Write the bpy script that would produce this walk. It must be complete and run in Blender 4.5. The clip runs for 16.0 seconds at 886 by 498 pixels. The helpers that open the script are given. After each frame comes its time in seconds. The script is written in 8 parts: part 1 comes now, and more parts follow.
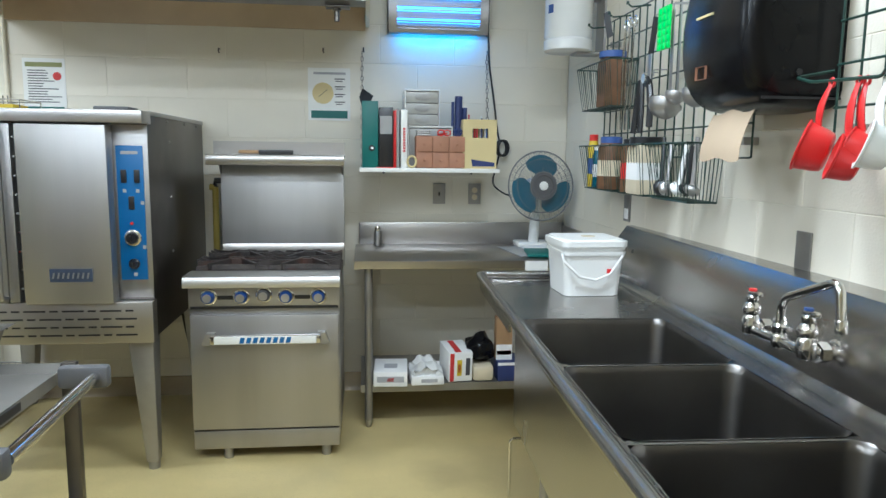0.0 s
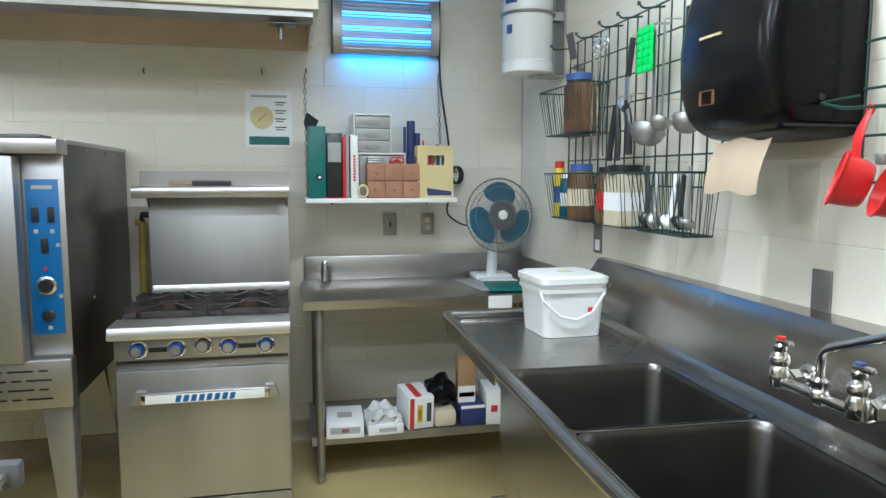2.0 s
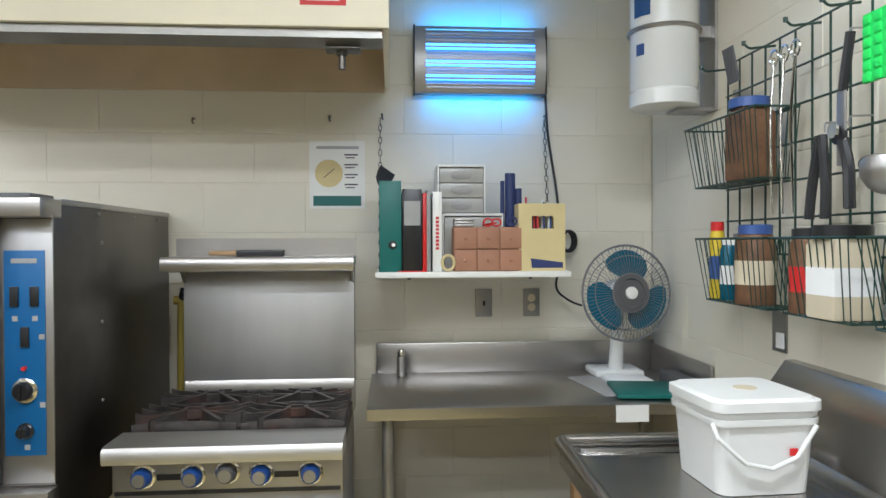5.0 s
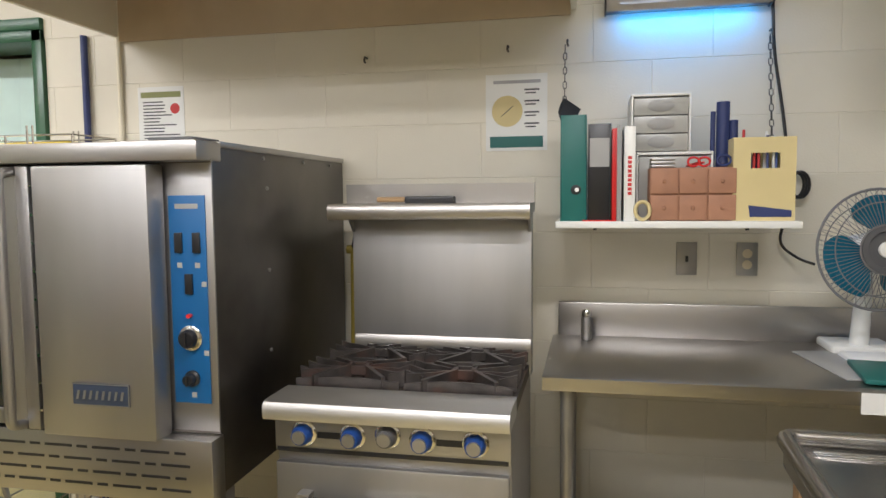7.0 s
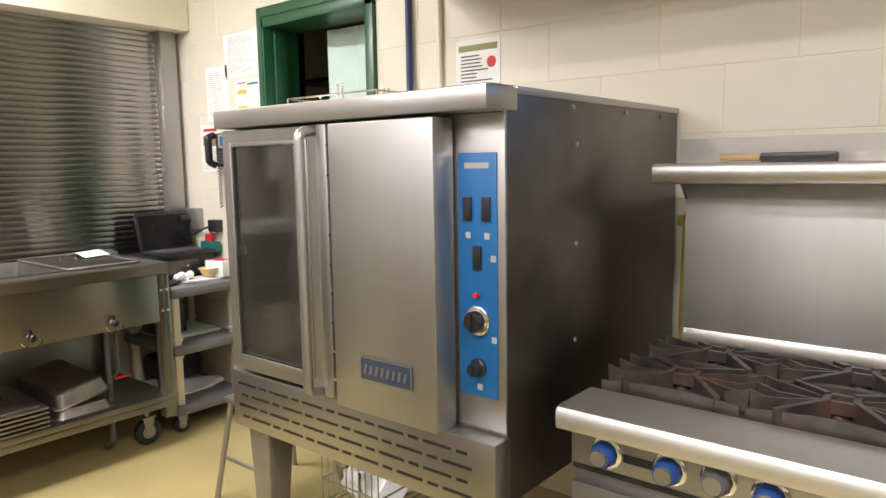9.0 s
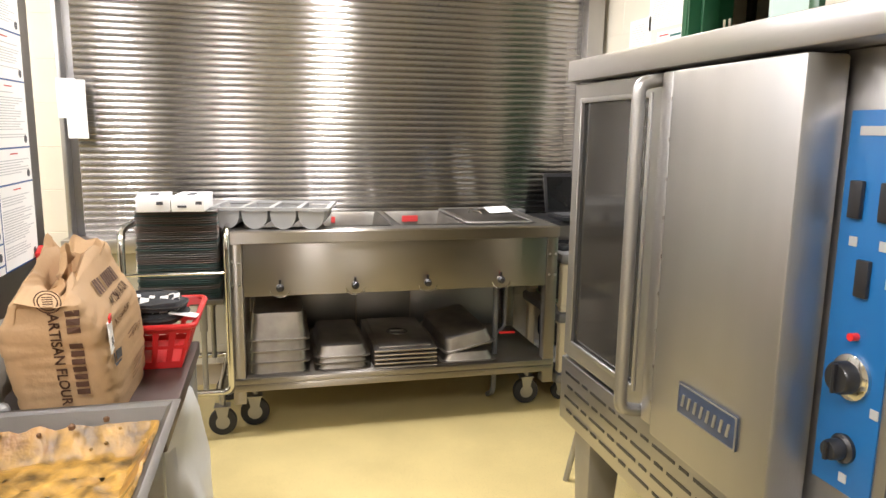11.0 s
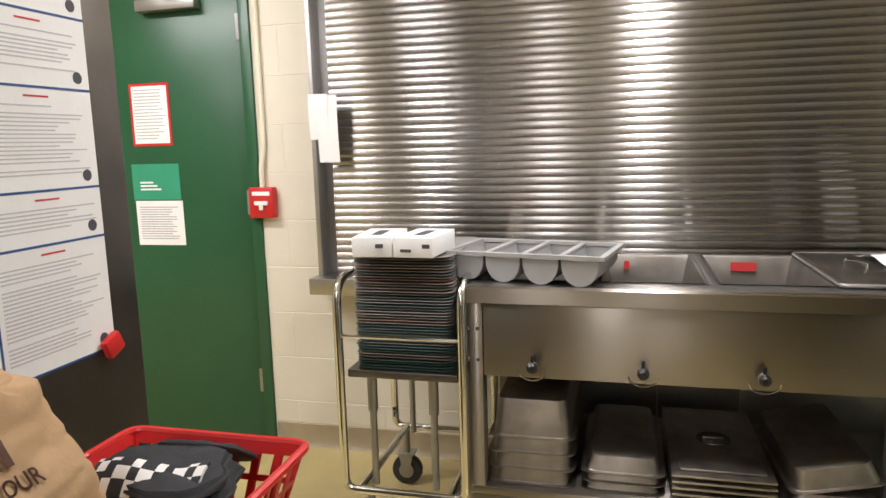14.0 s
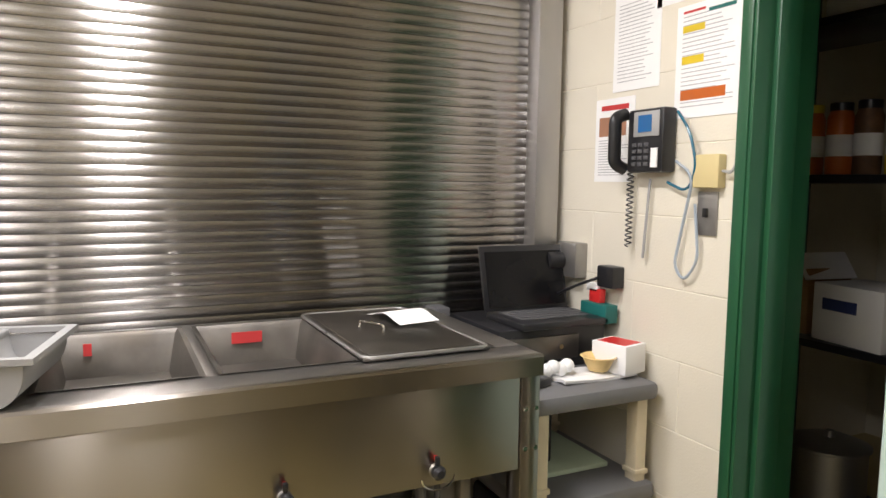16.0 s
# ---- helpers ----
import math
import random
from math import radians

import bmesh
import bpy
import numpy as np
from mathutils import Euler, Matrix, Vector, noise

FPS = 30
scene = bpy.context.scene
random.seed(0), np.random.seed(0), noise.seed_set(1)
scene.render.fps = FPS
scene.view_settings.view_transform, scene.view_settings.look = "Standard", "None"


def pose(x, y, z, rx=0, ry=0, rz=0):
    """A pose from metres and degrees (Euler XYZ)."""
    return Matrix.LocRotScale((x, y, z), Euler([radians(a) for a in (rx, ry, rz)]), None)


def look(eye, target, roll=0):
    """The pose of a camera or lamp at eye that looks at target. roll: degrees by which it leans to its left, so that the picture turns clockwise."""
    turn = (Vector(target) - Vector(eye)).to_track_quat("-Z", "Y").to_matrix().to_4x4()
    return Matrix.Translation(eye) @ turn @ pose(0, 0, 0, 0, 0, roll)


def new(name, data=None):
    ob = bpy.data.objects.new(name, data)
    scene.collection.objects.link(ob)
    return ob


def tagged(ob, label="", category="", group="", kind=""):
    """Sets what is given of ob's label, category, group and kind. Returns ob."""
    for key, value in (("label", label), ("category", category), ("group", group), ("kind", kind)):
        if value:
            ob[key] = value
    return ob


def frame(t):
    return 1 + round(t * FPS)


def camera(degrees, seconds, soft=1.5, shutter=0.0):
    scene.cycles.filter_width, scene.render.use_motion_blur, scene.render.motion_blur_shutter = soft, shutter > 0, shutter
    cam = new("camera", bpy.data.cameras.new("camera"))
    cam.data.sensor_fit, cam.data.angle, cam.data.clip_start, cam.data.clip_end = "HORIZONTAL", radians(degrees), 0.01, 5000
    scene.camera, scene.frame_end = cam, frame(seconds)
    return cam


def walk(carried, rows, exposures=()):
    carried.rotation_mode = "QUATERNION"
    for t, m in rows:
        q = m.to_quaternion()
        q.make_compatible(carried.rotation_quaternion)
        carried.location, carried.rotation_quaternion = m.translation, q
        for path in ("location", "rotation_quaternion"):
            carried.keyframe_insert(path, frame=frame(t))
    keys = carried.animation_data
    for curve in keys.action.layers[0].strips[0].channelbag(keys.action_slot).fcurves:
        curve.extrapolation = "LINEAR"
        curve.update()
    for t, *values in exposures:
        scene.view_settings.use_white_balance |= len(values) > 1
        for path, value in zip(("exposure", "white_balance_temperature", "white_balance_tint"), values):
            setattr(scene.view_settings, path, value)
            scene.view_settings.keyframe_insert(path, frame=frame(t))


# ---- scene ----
cam = camera(65.1, 16.0)
PATH = [
    (0, (0.002, 0.099, 1.388), (0.226, 2.068, 1.119), 0.7),
    (0.5, (0.02, 0.156, 1.386), (0.277, 2.122, 1.128), 0.5),
    (1, (-0.011, 0.237, 1.404), (0.31, 2.195, 1.159), 0.3),
    (1.5, (-0.077, 0.308, 1.406), (0.307, 2.257, 1.177), -0.1),
    (2, (-0.106, 0.381, 1.421), (0.327, 2.322, 1.214), 0.1),
    (2.5, (-0.043, 0.509, 1.441), (0.369, 2.462, 1.315), 0.4),
    (3, (0.08, 0.648, 1.427), (0.372, 2.625, 1.353), 0.6),
    (3.2, (0.081, 0.689, 1.429), (0.353, 2.669, 1.367), 1.0),
    (5.3, (0.029, 1.204, 1.428), (0.112, 3.202, 1.417), -1.0),
    (5.5, (0.04, 1.24, 1.433), (0.034, 3.24, 1.428), -1.2),
    (6, (0.071, 1.325, 1.427), (-0.078, 3.319, 1.385), -1.4),
    (6.5, (0.094, 1.392, 1.42), (-0.177, 3.372, 1.35), -0.8),
    (7, (0.083, 1.446, 1.404), (-0.33, 3.397, 1.25), -0.5),
    (7.5, (0.047, 1.542, 1.396), (-0.577, 3.431, 1.191), -0.1),
    (8, (0.012, 1.652, 1.394), (-0.838, 3.449, 1.171), 0.1),
    (8.5, (-0.022, 1.737, 1.392), (-1.034, 3.446, 1.156), -0.3),
    (9, (-0.034, 1.85, 1.386), (-1.292, 3.385, 1.143), -0.9),
    (9.5, (-0.019, 1.992, 1.382), (-1.506, 3.306, 1.13), 0.3),
    (10, (-0.019, 2.093, 1.371), (-1.697, 3.147, 1.099), -0.2),
    (10.2, (-0.041, 2.118, 1.369), (-1.781, 3.061, 1.083), 0.3),
    (12.3, (-0.458, 2.616, 1.387), (-2.409, 2.36, 1.028), -1.0),
    (12.5, (-0.53, 2.632, 1.381), (-2.469, 2.297, 1.024), -1.0),
    (13, (-0.742, 2.6, 1.386), (-2.66, 2.149, 1.038), -0.4),
    (13.5, (-0.93, 2.542, 1.377), (-2.841, 2.036, 1.073), -1.1),
    (14, (-1.14, 2.559, 1.372), (-3.054, 2.062, 1.07), -1.6),
    (14.5, (-1.324, 2.581, 1.39), (-3.268, 2.174, 1.155), -0.3),
    (15, (-1.472, 2.615, 1.383), (-3.459, 2.612, 1.154), 0.9),
    (15.4, (-1.626, 2.584, 1.388), (-3.562, 3.031, 1.158), 1.5),
    (15.5, (-1.646, 2.596, 1.382), (-3.564, 3.119, 1.165), 1.3),
    (16, (-1.791, 2.642, 1.346), (-3.586, 3.506, 1.159), 0.8),
]
EXPOSURES = [(0.0, -0.12, 5380, 0), (3.0, -0.10, 5420, 1), (5.5, -0.18, 5950, 5), (7.5, -0.06, 6450, 10), (9.0, 0.28, 6550, 11), (10.2, 0.62, 6550, 11), (12.5, 0.18, 6550, 12), (14.0, -0.10, 6550, 12), (15.0, -0.12, 6550, 12), (16.0, 0.06, 6550, 12)]
walk(cam, [(t, look(eye, target, roll)) for t, eye, target, roll in PATH], EXPOSURES)

# ---- world and light ----
world = bpy.data.worlds.new("world")
scene.world = world
world.use_nodes = True
world.node_tree.nodes["Background"].inputs[0].default_value = (0.9, 0.95, 1.0, 1)
world.node_tree.nodes["Background"].inputs[1].default_value = 0.02

CEIL = 2.72
NORTH, WEST, EAST, SOUTH = 4.12, -3.95, 1.18, -3.6
COURSE = 0.21

# ceiling strip fixtures: centre x, y, watts, turn in degrees
STRIPS = [(-3.0, 2.69, 43, 0), (-1.3, 1.05, 34, 0), (0.3, 1.85, 40, 0), (-0.6, 0.0, 27, 0), (-2.6, 0.3, 43, 90)]
for sx, sy, watts, turn in STRIPS:
    lamp = bpy.data.lights.new("tube_light", "AREA")
    lamp.shape, lamp.size, lamp.size_y = "RECTANGLE", 1.18, 0.13
    lamp.energy, lamp.color = watts, (1.0, 0.975, 1.0)
    new("tube_light", lamp).matrix_world = pose(sx, sy, CEIL - 0.085, 0, 0, turn)
uv = bpy.data.lights.new("insect_trap_glow", "AREA")
uv.shape, uv.size, uv.size_y, uv.energy, uv.color = "RECTANGLE", 0.46, 0.05, 1.1, (0.0, 0.34, 1.0)
UV_SPOTS = [(0.412, 4.055, 2.335, 160), (0.412, 4.055, 2.05, 20)]
for ux, uy, uz, tilt in UV_SPOTS:
    new("insect_trap_glow", uv).matrix_world = pose(ux, uy, uz, tilt)


# ---- materials ----
def mat(name, col, rough=0.5, metal=0.0, var=0.08, scale=6.0, bump=0.04, bscale=90.0, stretch=(1, 1, 1), rvar=0.12, stain=None, emit=0.0, coat=0.0, speck=0.0):
    m = bpy.data.materials.new(name)
    m.use_nodes = True
    nt = m.node_tree
    b = nt.nodes["Principled BSDF"]
    tc = nt.nodes.new("ShaderNodeTexCoord")
    mp = nt.nodes.new("ShaderNodeMapping")
    mp.inputs["Scale"].default_value = stretch
    nt.links.new(tc.outputs["Object"], mp.inputs["Vector"])

    def noise_node(sc, detail=4.0):
        n = nt.nodes.new("ShaderNodeTexNoise")
        n.inputs["Scale"].default_value, n.inputs["Detail"].default_value = sc, detail
        nt.links.new(mp.outputs[0], n.inputs["Vector"])
        return n

    def mix(fac, a, c):
        x = nt.nodes.new("ShaderNodeMix")
        x.data_type = "RGBA"
        nt.links.new(fac, x.inputs["Factor"])
        for k, v in ((6, a), (7, c)):
            if isinstance(v, tuple):
                x.inputs[k].default_value = v
            else:
                nt.links.new(v, x.inputs[k])
        return x.outputs[2]

    def ramp(src, lo, hi):
        r = nt.nodes.new("ShaderNodeMapRange")
        r.inputs["From Min"].default_value, r.inputs["From Max"].default_value = lo, hi
        nt.links.new(src, r.inputs["Value"])
        return r.outputs[0]

    low, high = tuple(max(0.0, c * (1 - var)) for c in col) + (1,), tuple(min(1.0, c * (1 + var)) for c in col) + (1,)
    n1, n2 = noise_node(scale), noise_node(bscale, 2.0)
    colour = mix(ramp(n1.outputs[0], 0.3, 0.7), low, high)
    if stain:
        n3 = noise_node(scale * 0.37, 6.0)
        colour = mix(ramp(n3.outputs[0], 0.56, 0.78), colour, tuple(stain) + (1,))
    if speck:
        n4 = noise_node(bscale * 1.7, 1.0)
        colour = mix(ramp(n4.outputs[0], 0.60, 0.72), colour, tuple(c * (1 - speck) for c in col) + (1,))
    nt.links.new(colour, b.inputs["Base Color"])
    rr = nt.nodes.new("ShaderNodeMapRange")
    rr.inputs["To Min"].default_value, rr.inputs["To Max"].default_value = max(0.02, rough - rvar / 2), min(1.0, rough + rvar / 2)
    nt.links.new(n1.outputs[0], rr.inputs["Value"])
    nt.links.new(rr.outputs[0], b.inputs["Roughness"])
    b.inputs["Metallic"].default_value = metal
    if coat:
        b.inputs["Coat Weight"].default_value = coat
        b.inputs["Coat Roughness"].default_value = 0.08
    if bump:
        bp = nt.nodes.new("ShaderNodeBump")
        bp.inputs["Strength"].default_value, bp.inputs["Distance"].default_value = bump, 0.004
        nt.links.new(n2.outputs[0], bp.inputs["Height"])
        nt.links.new(bp.outputs[0], b.inputs["Normal"])
    if emit:
        b.inputs["Emission Color"].default_value = tuple(col) + (1,)
        b.inputs["Emission Strength"].default_value = emit
    return m


M_WALL = mat("painted_block", (0.76, 0.715, 0.60), 0.42, var=0.03, scale=3, bump=0.18, bscale=140, stain=(0.70, 0.65, 0.53))
M_JOINT = mat("painted_joint", (0.72, 0.665, 0.53), 0.55, var=0.05, bump=0.2)
M_BASE = mat("cove_base", (0.36, 0.29, 0.18), 0.4, var=0.15, scale=5, stain=(0.16, 0.12, 0.08))
M_FLOOR = mat("yellow_floor", (0.57, 0.465, 0.215), 0.33, var=0.12, scale=2.6, bump=0.06, bscale=120, stain=(0.30, 0.235, 0.11), speck=0.30)
M_CEIL = mat("ceiling_tile", (0.80, 0.78, 0.72), 0.8, var=0.03, bump=0.3)
M_STEEL = mat("brushed_steel", (0.43, 0.422, 0.415), 0.45, 1.0, var=0.13, scale=4, bump=0.06, bscale=160, stretch=(1, 1, 0.10), rvar=0.18)
M_STEELH = mat("brushed_steel_long", (0.46, 0.445, 0.43), 0.35, 1.0, var=0.09, scale=3, bump=0.05, bscale=160, stretch=(0.15, 0.15, 1), rvar=0.16)
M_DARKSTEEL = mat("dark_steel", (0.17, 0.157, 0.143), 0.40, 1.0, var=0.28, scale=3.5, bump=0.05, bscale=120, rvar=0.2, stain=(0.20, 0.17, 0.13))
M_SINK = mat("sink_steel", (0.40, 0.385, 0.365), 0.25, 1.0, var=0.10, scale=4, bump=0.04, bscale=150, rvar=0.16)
# the sink's own steel, darkened to carry the shade inside the basins
M_BASIN_SHADED = mat("shaded_basin_steel", (0.17, 0.162, 0.152), 0.33, 1.0, var=0.12, scale=5, bump=0.04, bscale=150, rvar=0.14)
M_SLAT = mat("shutter_steel", (0.34, 0.325, 0.307), 0.25, 1.0, var=0.10, scale=1.6, bump=0.0, bscale=120, stretch=(1, 0.5, 1), rvar=0.05)
M_BRUSHED = mat("counter_steel", (0.31, 0.285, 0.255), 0.33, 1.0, var=0.10, scale=2.0, bump=0.0, bscale=120, stretch=(1, 0.3, 1), rvar=0.08)
for m in (M_SLAT, M_BRUSHED):
    brush = m.node_tree.nodes.new("ShaderNodeTangent")
    brush.direction_type = "UV_MAP"
    m.node_tree.links.new(brush.outputs[0], m.node_tree.nodes["Principled BSDF"].inputs["Tangent"])
    m.node_tree.nodes["Principled BSDF"].inputs["Anisotropic"].default_value = 0.98
M_WORNPAN = mat("worn_pan_steel", (0.40, 0.37, 0.335), 0.45, 1.0, var=0.22, scale=9, bump=0.06, bscale=70, rvar=0.2, stain=(0.20, 0.165, 0.13))
M_RAIL = mat("satin_steel", (0.62, 0.61, 0.59), 0.48, 1.0, var=0.10, scale=5, bump=0.06, bscale=140, stretch=(0.2, 1, 1), rvar=0.16)
M_CHROME = mat("chrome", (0.72, 0.71, 0.69), 0.12, 1.0, var=0.05, bump=0)
M_IRON = mat("cast_iron", (0.064, 0.055, 0.051), 0.46, 0.35, var=0.45, scale=18, bump=0.2, bscale=150, stain=(0.15, 0.075, 0.055))
M_BLACK = mat("black_plastic", (0.018, 0.018, 0.02), 0.32, var=0.2, bump=0.03)
M_GLOSSBLACK = mat("gloss_black", (0.006, 0.006, 0.007), 0.24, var=0.2, bump=0.0)
M_GLOSSBLACK.node_tree.nodes["Principled BSDF"].inputs["IOR"].default_value = 1.3
M_BLUE = mat("blue_panel", (0.010, 0.115, 0.32), 0.35, var=0.06, bump=0.02)
M_KNOB = mat("blue_knob", (0.018, 0.065, 0.26), 0.35, var=0.1, bump=0.02)
M_WHITE = mat("white_plastic", (0.83, 0.83, 0.80), 0.35, var=0.02, bump=0.02)
M_PAPER = mat("paper", (0.87, 0.87, 0.86), 0.7, var=0.03, bump=0.05)
M_INK = mat("ink", (0.07, 0.07, 0.08), 0.7, var=0.1, bump=0)
M_GREYINK = mat("grey_ink", (0.42, 0.42, 0.44), 0.7, var=0.1, bump=0)
M_HOOD = mat("hood_paint", (0.83, 0.77, 0.61), 0.45, var=0.03, bump=0.05)
M_HOODIN = mat("hood_inside", (0.62, 0.50, 0.34), 0.6, var=0.10, scale=3, bump=0.05, stain=(0.46, 0.32, 0.18))
M_SATIN = mat("satin_backguard", (0.48, 0.475, 0.47), 0.55, 1.0, var=0.12, scale=5, bump=0.05, bscale=150, stretch=(1, 1, 0.12), rvar=0.16, stain=(0.40, 0.39, 0.38))
# dull stained steel, its colour lowered for the shade down in the wells
M_WELL = mat("dull_shaded_well_steel", (0.185, 0.172, 0.155), 0.50, 1.0, var=0.25, scale=8, bump=0.06, bscale=80, rvar=0.2, stain=(0.15, 0.125, 0.10))
M_BADGE = mat("badge_blue", (0.035, 0.05, 0.085), 0.4, var=0.2, scale=30, bump=0.02)
M_GREEN = mat("green_paint", (0.018, 0.095, 0.042), 0.32, var=0.08, scale=3, bump=0.06)
M_RED = mat("red_plastic", (0.62, 0.025, 0.025), 0.35, var=0.06, bump=0.02)
M_KRAFT = mat("kraft_paper", (0.50, 0.325, 0.175), 0.75, var=0.08, scale=7, bump=0.2, bscale=120)
M_BROWNINK = mat("brown_ink", (0.10, 0.045, 0.025), 0.8, var=0.15, bump=0)
M_TABLETOP = mat("dark_tabletop", (0.075, 0.052, 0.045), 0.35, var=0.15, scale=4, bump=0.04)
M_GREYMETAL = mat("grey_galvanized", (0.36, 0.35, 0.33), 0.42, 0.8, var=0.12, scale=7, bump=0.05)
M_GREYPLASTIC = mat("grey_plastic", (0.36, 0.36, 0.355), 0.5, var=0.05, bump=0.06)
M_CARTGREY = mat("cart_grey", (0.17, 0.17, 0.175), 0.5, var=0.05, bump=0.06)
M_DARKGREY = mat("dark_grey_plastic", (0.10, 0.10, 0.105), 0.5, var=0.06, bump=0.06)
M_BEIGE = mat("beige_plastic", (0.66, 0.58, 0.42), 0.5, var=0.05, bump=0.04)
M_TEAL = mat("teal_plastic", (0.01, 0.135, 0.12), 0.45, var=0.06, bump=0.03)
M_FANBLUE = mat("fan_blade", (0.008, 0.115, 0.19), 0.25, var=0.05, bump=0.0)
M_WOOD = mat("wood", (0.40, 0.25, 0.12), 0.5, var=0.2, scale=9, bump=0.05, stretch=(0.2, 1, 1))
M_RUBBER = mat("rubber", (0.025, 0.024, 0.024), 0.7, var=0.2, bump=0.1)
M_WIREGREEN = mat("green_wire", (0.016, 0.045, 0.034), 0.35, var=0.1, bump=0.0)
M_COLD = mat("tank_white", (0.80, 0.81, 0.80), 0.25, var=0.02, bump=0.0)
M_HOSE = mat("gas_hose_yellow", (0.40, 0.31, 0.06), 0.5, var=0.1, bump=0.05)
M_FAINT = mat("faint_ink", (0.54, 0.54, 0.56), 0.7, var=0.05, bump=0)
M_YELLOW = mat("yellow_plastic", (0.70, 0.52, 0.03), 0.45, var=0.06, bump=0.02)
M_TERRA = mat("cork_brown", (0.38, 0.19, 0.115), 0.65, var=0.1, scale=14, bump=0.1)
M_MANILA = mat("manila_card", (0.66, 0.55, 0.28), 0.6, var=0.04, bump=0.04)
M_NAVY = mat("navy", (0.03, 0.045, 0.15), 0.5, var=0.1, bump=0.04)
M_MINT = mat("mint_curtain", (0.66, 0.84, 0.79), 0.6, var=0.05, bump=0.05)
M_TUBE = mat("tube_glow", (1.0, 0.94, 0.85), 0.5, var=0.0, bump=0, emit=6.0)
M_UV = mat("uv_glow", (0.10, 0.36, 1.0), 0.5, var=0.0, bump=0, emit=4.0)
M_OVENGLASS = mat("oven_glass", (0.034, 0.032, 0.028), 0.10, var=0.25, scale=3, bump=0.0, coat=0.25)
M_TAN = mat("brown_towel", (0.50, 0.39, 0.27), 0.8, var=0.06, bump=0.15)
M_CLOTH = mat("dark_cloth", (0.03, 0.032, 0.037), 0.85, var=0.2, scale=20, bump=0.3, bscale=200)
M_BAGPLASTIC = mat("white_film", (0.74, 0.74, 0.72), 0.3, var=0.05, bump=0.1, bscale=30)
M_FOOD = mat("baked_residue", (0.29, 0.165, 0.035), 0.4, var=0.75, scale=30, bump=0.5, bscale=60, stain=(0.20, 0.07, 0.02))
M_LIMEGREEN = mat("lime_plastic", (0.05, 0.62, 0.10), 0.4, var=0.04, bump=0.02)
M_SPICE = mat("brown_spice", (0.15, 0.075, 0.035), 0.6, var=0.25, scale=30, bump=0.1)
M_BLUECAP = mat("blue_cap", (0.05, 0.10, 0.30), 0.4, var=0.05, bump=0.02)
M_ORANGE = mat("orange_sauce", (0.55, 0.13, 0.02), 0.3, var=0.1, bump=0.0)
M_CARD = mat("cardboard", (0.36, 0.22, 0.11), 0.8, var=0.1, scale=6, bump=0.1)
M_ALARM = mat("alarm_red", (0.55, 0.02, 0.02), 0.4, var=0.04, bump=0.02)
M_LINK = mat("blue_ink", (0.03, 0.09, 0.26), 0.6, var=0.05, bump=0)
M_REDINK = mat("red_ink", (0.55, 0.04, 0.04), 0.6, var=0.05, bump=0)


# ---- mesh helpers ----
ORIGIN = {}


def B():
    return bmesh.new()


def thing(name, x, y, z=0.0, label="", category="", group=""):
    ob = new(name)
    ob.location = (x, y, z)
    ob.empty_display_size = 0.05
    ORIGIN[ob] = Vector((x, y, z))
    return tagged(ob, label, category, group)


def finish(bm, name, material):
    me = bpy.data.meshes.new(name)
    bmesh.ops.recalc_face_normals(bm, faces=bm.faces)
    bm.to_mesh(me)
    bm.free()
    for p in me.polygons:
        p.use_smooth = True
    me.set_sharp_from_angle(angle=radians(38))
    me.materials.append(material)
    return me


def part(name, bm, material, parent, label=""):
    """One mesh under a thing or a part; the vertices are given in the room's metres."""
    o = ORIGIN[parent]
    bmesh.ops.translate(bm, verts=bm.verts, vec=-o)
    ob = new(name, finish(bm, name, material))
    ob.parent = parent
    ORIGIN[ob] = o
    return tagged(ob, label)


def single(name, bm, material, label="", category="", group="", kind=""):
    """A thing of one mesh, with its origin at its base."""
    co = [v.co for v in bm.verts]
    o = Vector((sum(c.x for c in co) / len(co), sum(c.y for c in co) / len(co), min(c.z for c in co)))
    if kind == "structure":
        o = Vector((0, 0, 0))
    bmesh.ops.translate(bm, verts=bm.verts, vec=-o)
    ob = new(name, finish(bm, name, material))
    ob.location = o
    ORIGIN[ob] = o
    return tagged(ob, label, category, group, kind)


def struct(name, bm, material, label=""):
    return single(name, bm, material, label, name.rstrip("_0123456789").split("_")[0], "", "structure")


def box(bm, x0, x1, y0, y1, z0, z1, bev=0.0, seg=2):
    m = Matrix.LocRotScale(((x0 + x1) / 2, (y0 + y1) / 2, (z0 + z1) / 2), None, (abs(x1 - x0), abs(y1 - y0), abs(z1 - z0)))
    vs = bmesh.ops.create_cube(bm, size=1, matrix=m)["verts"]
    if bev:
        es = list({e for v in vs for e in v.link_edges})
        bmesh.ops.bevel(bm, geom=es, offset=bev, segments=seg, affect="EDGES", profile=0.5)
    return bm


def obox(bm, m, sx, sy, sz, bev=0.0):
    """A box of that size standing on the pose m (centre of its foot)."""
    vs = bmesh.ops.create_cube(bm, size=1, matrix=m @ Matrix.Translation((0, 0, sz / 2)) @ Matrix.Diagonal((sx, sy, sz, 1)))["verts"]
    if bev:
        es = list({e for v in vs for e in v.link_edges})
        bmesh.ops.bevel(bm, geom=es, offset=bev, segments=2, affect="EDGES", profile=0.5)
    return bm


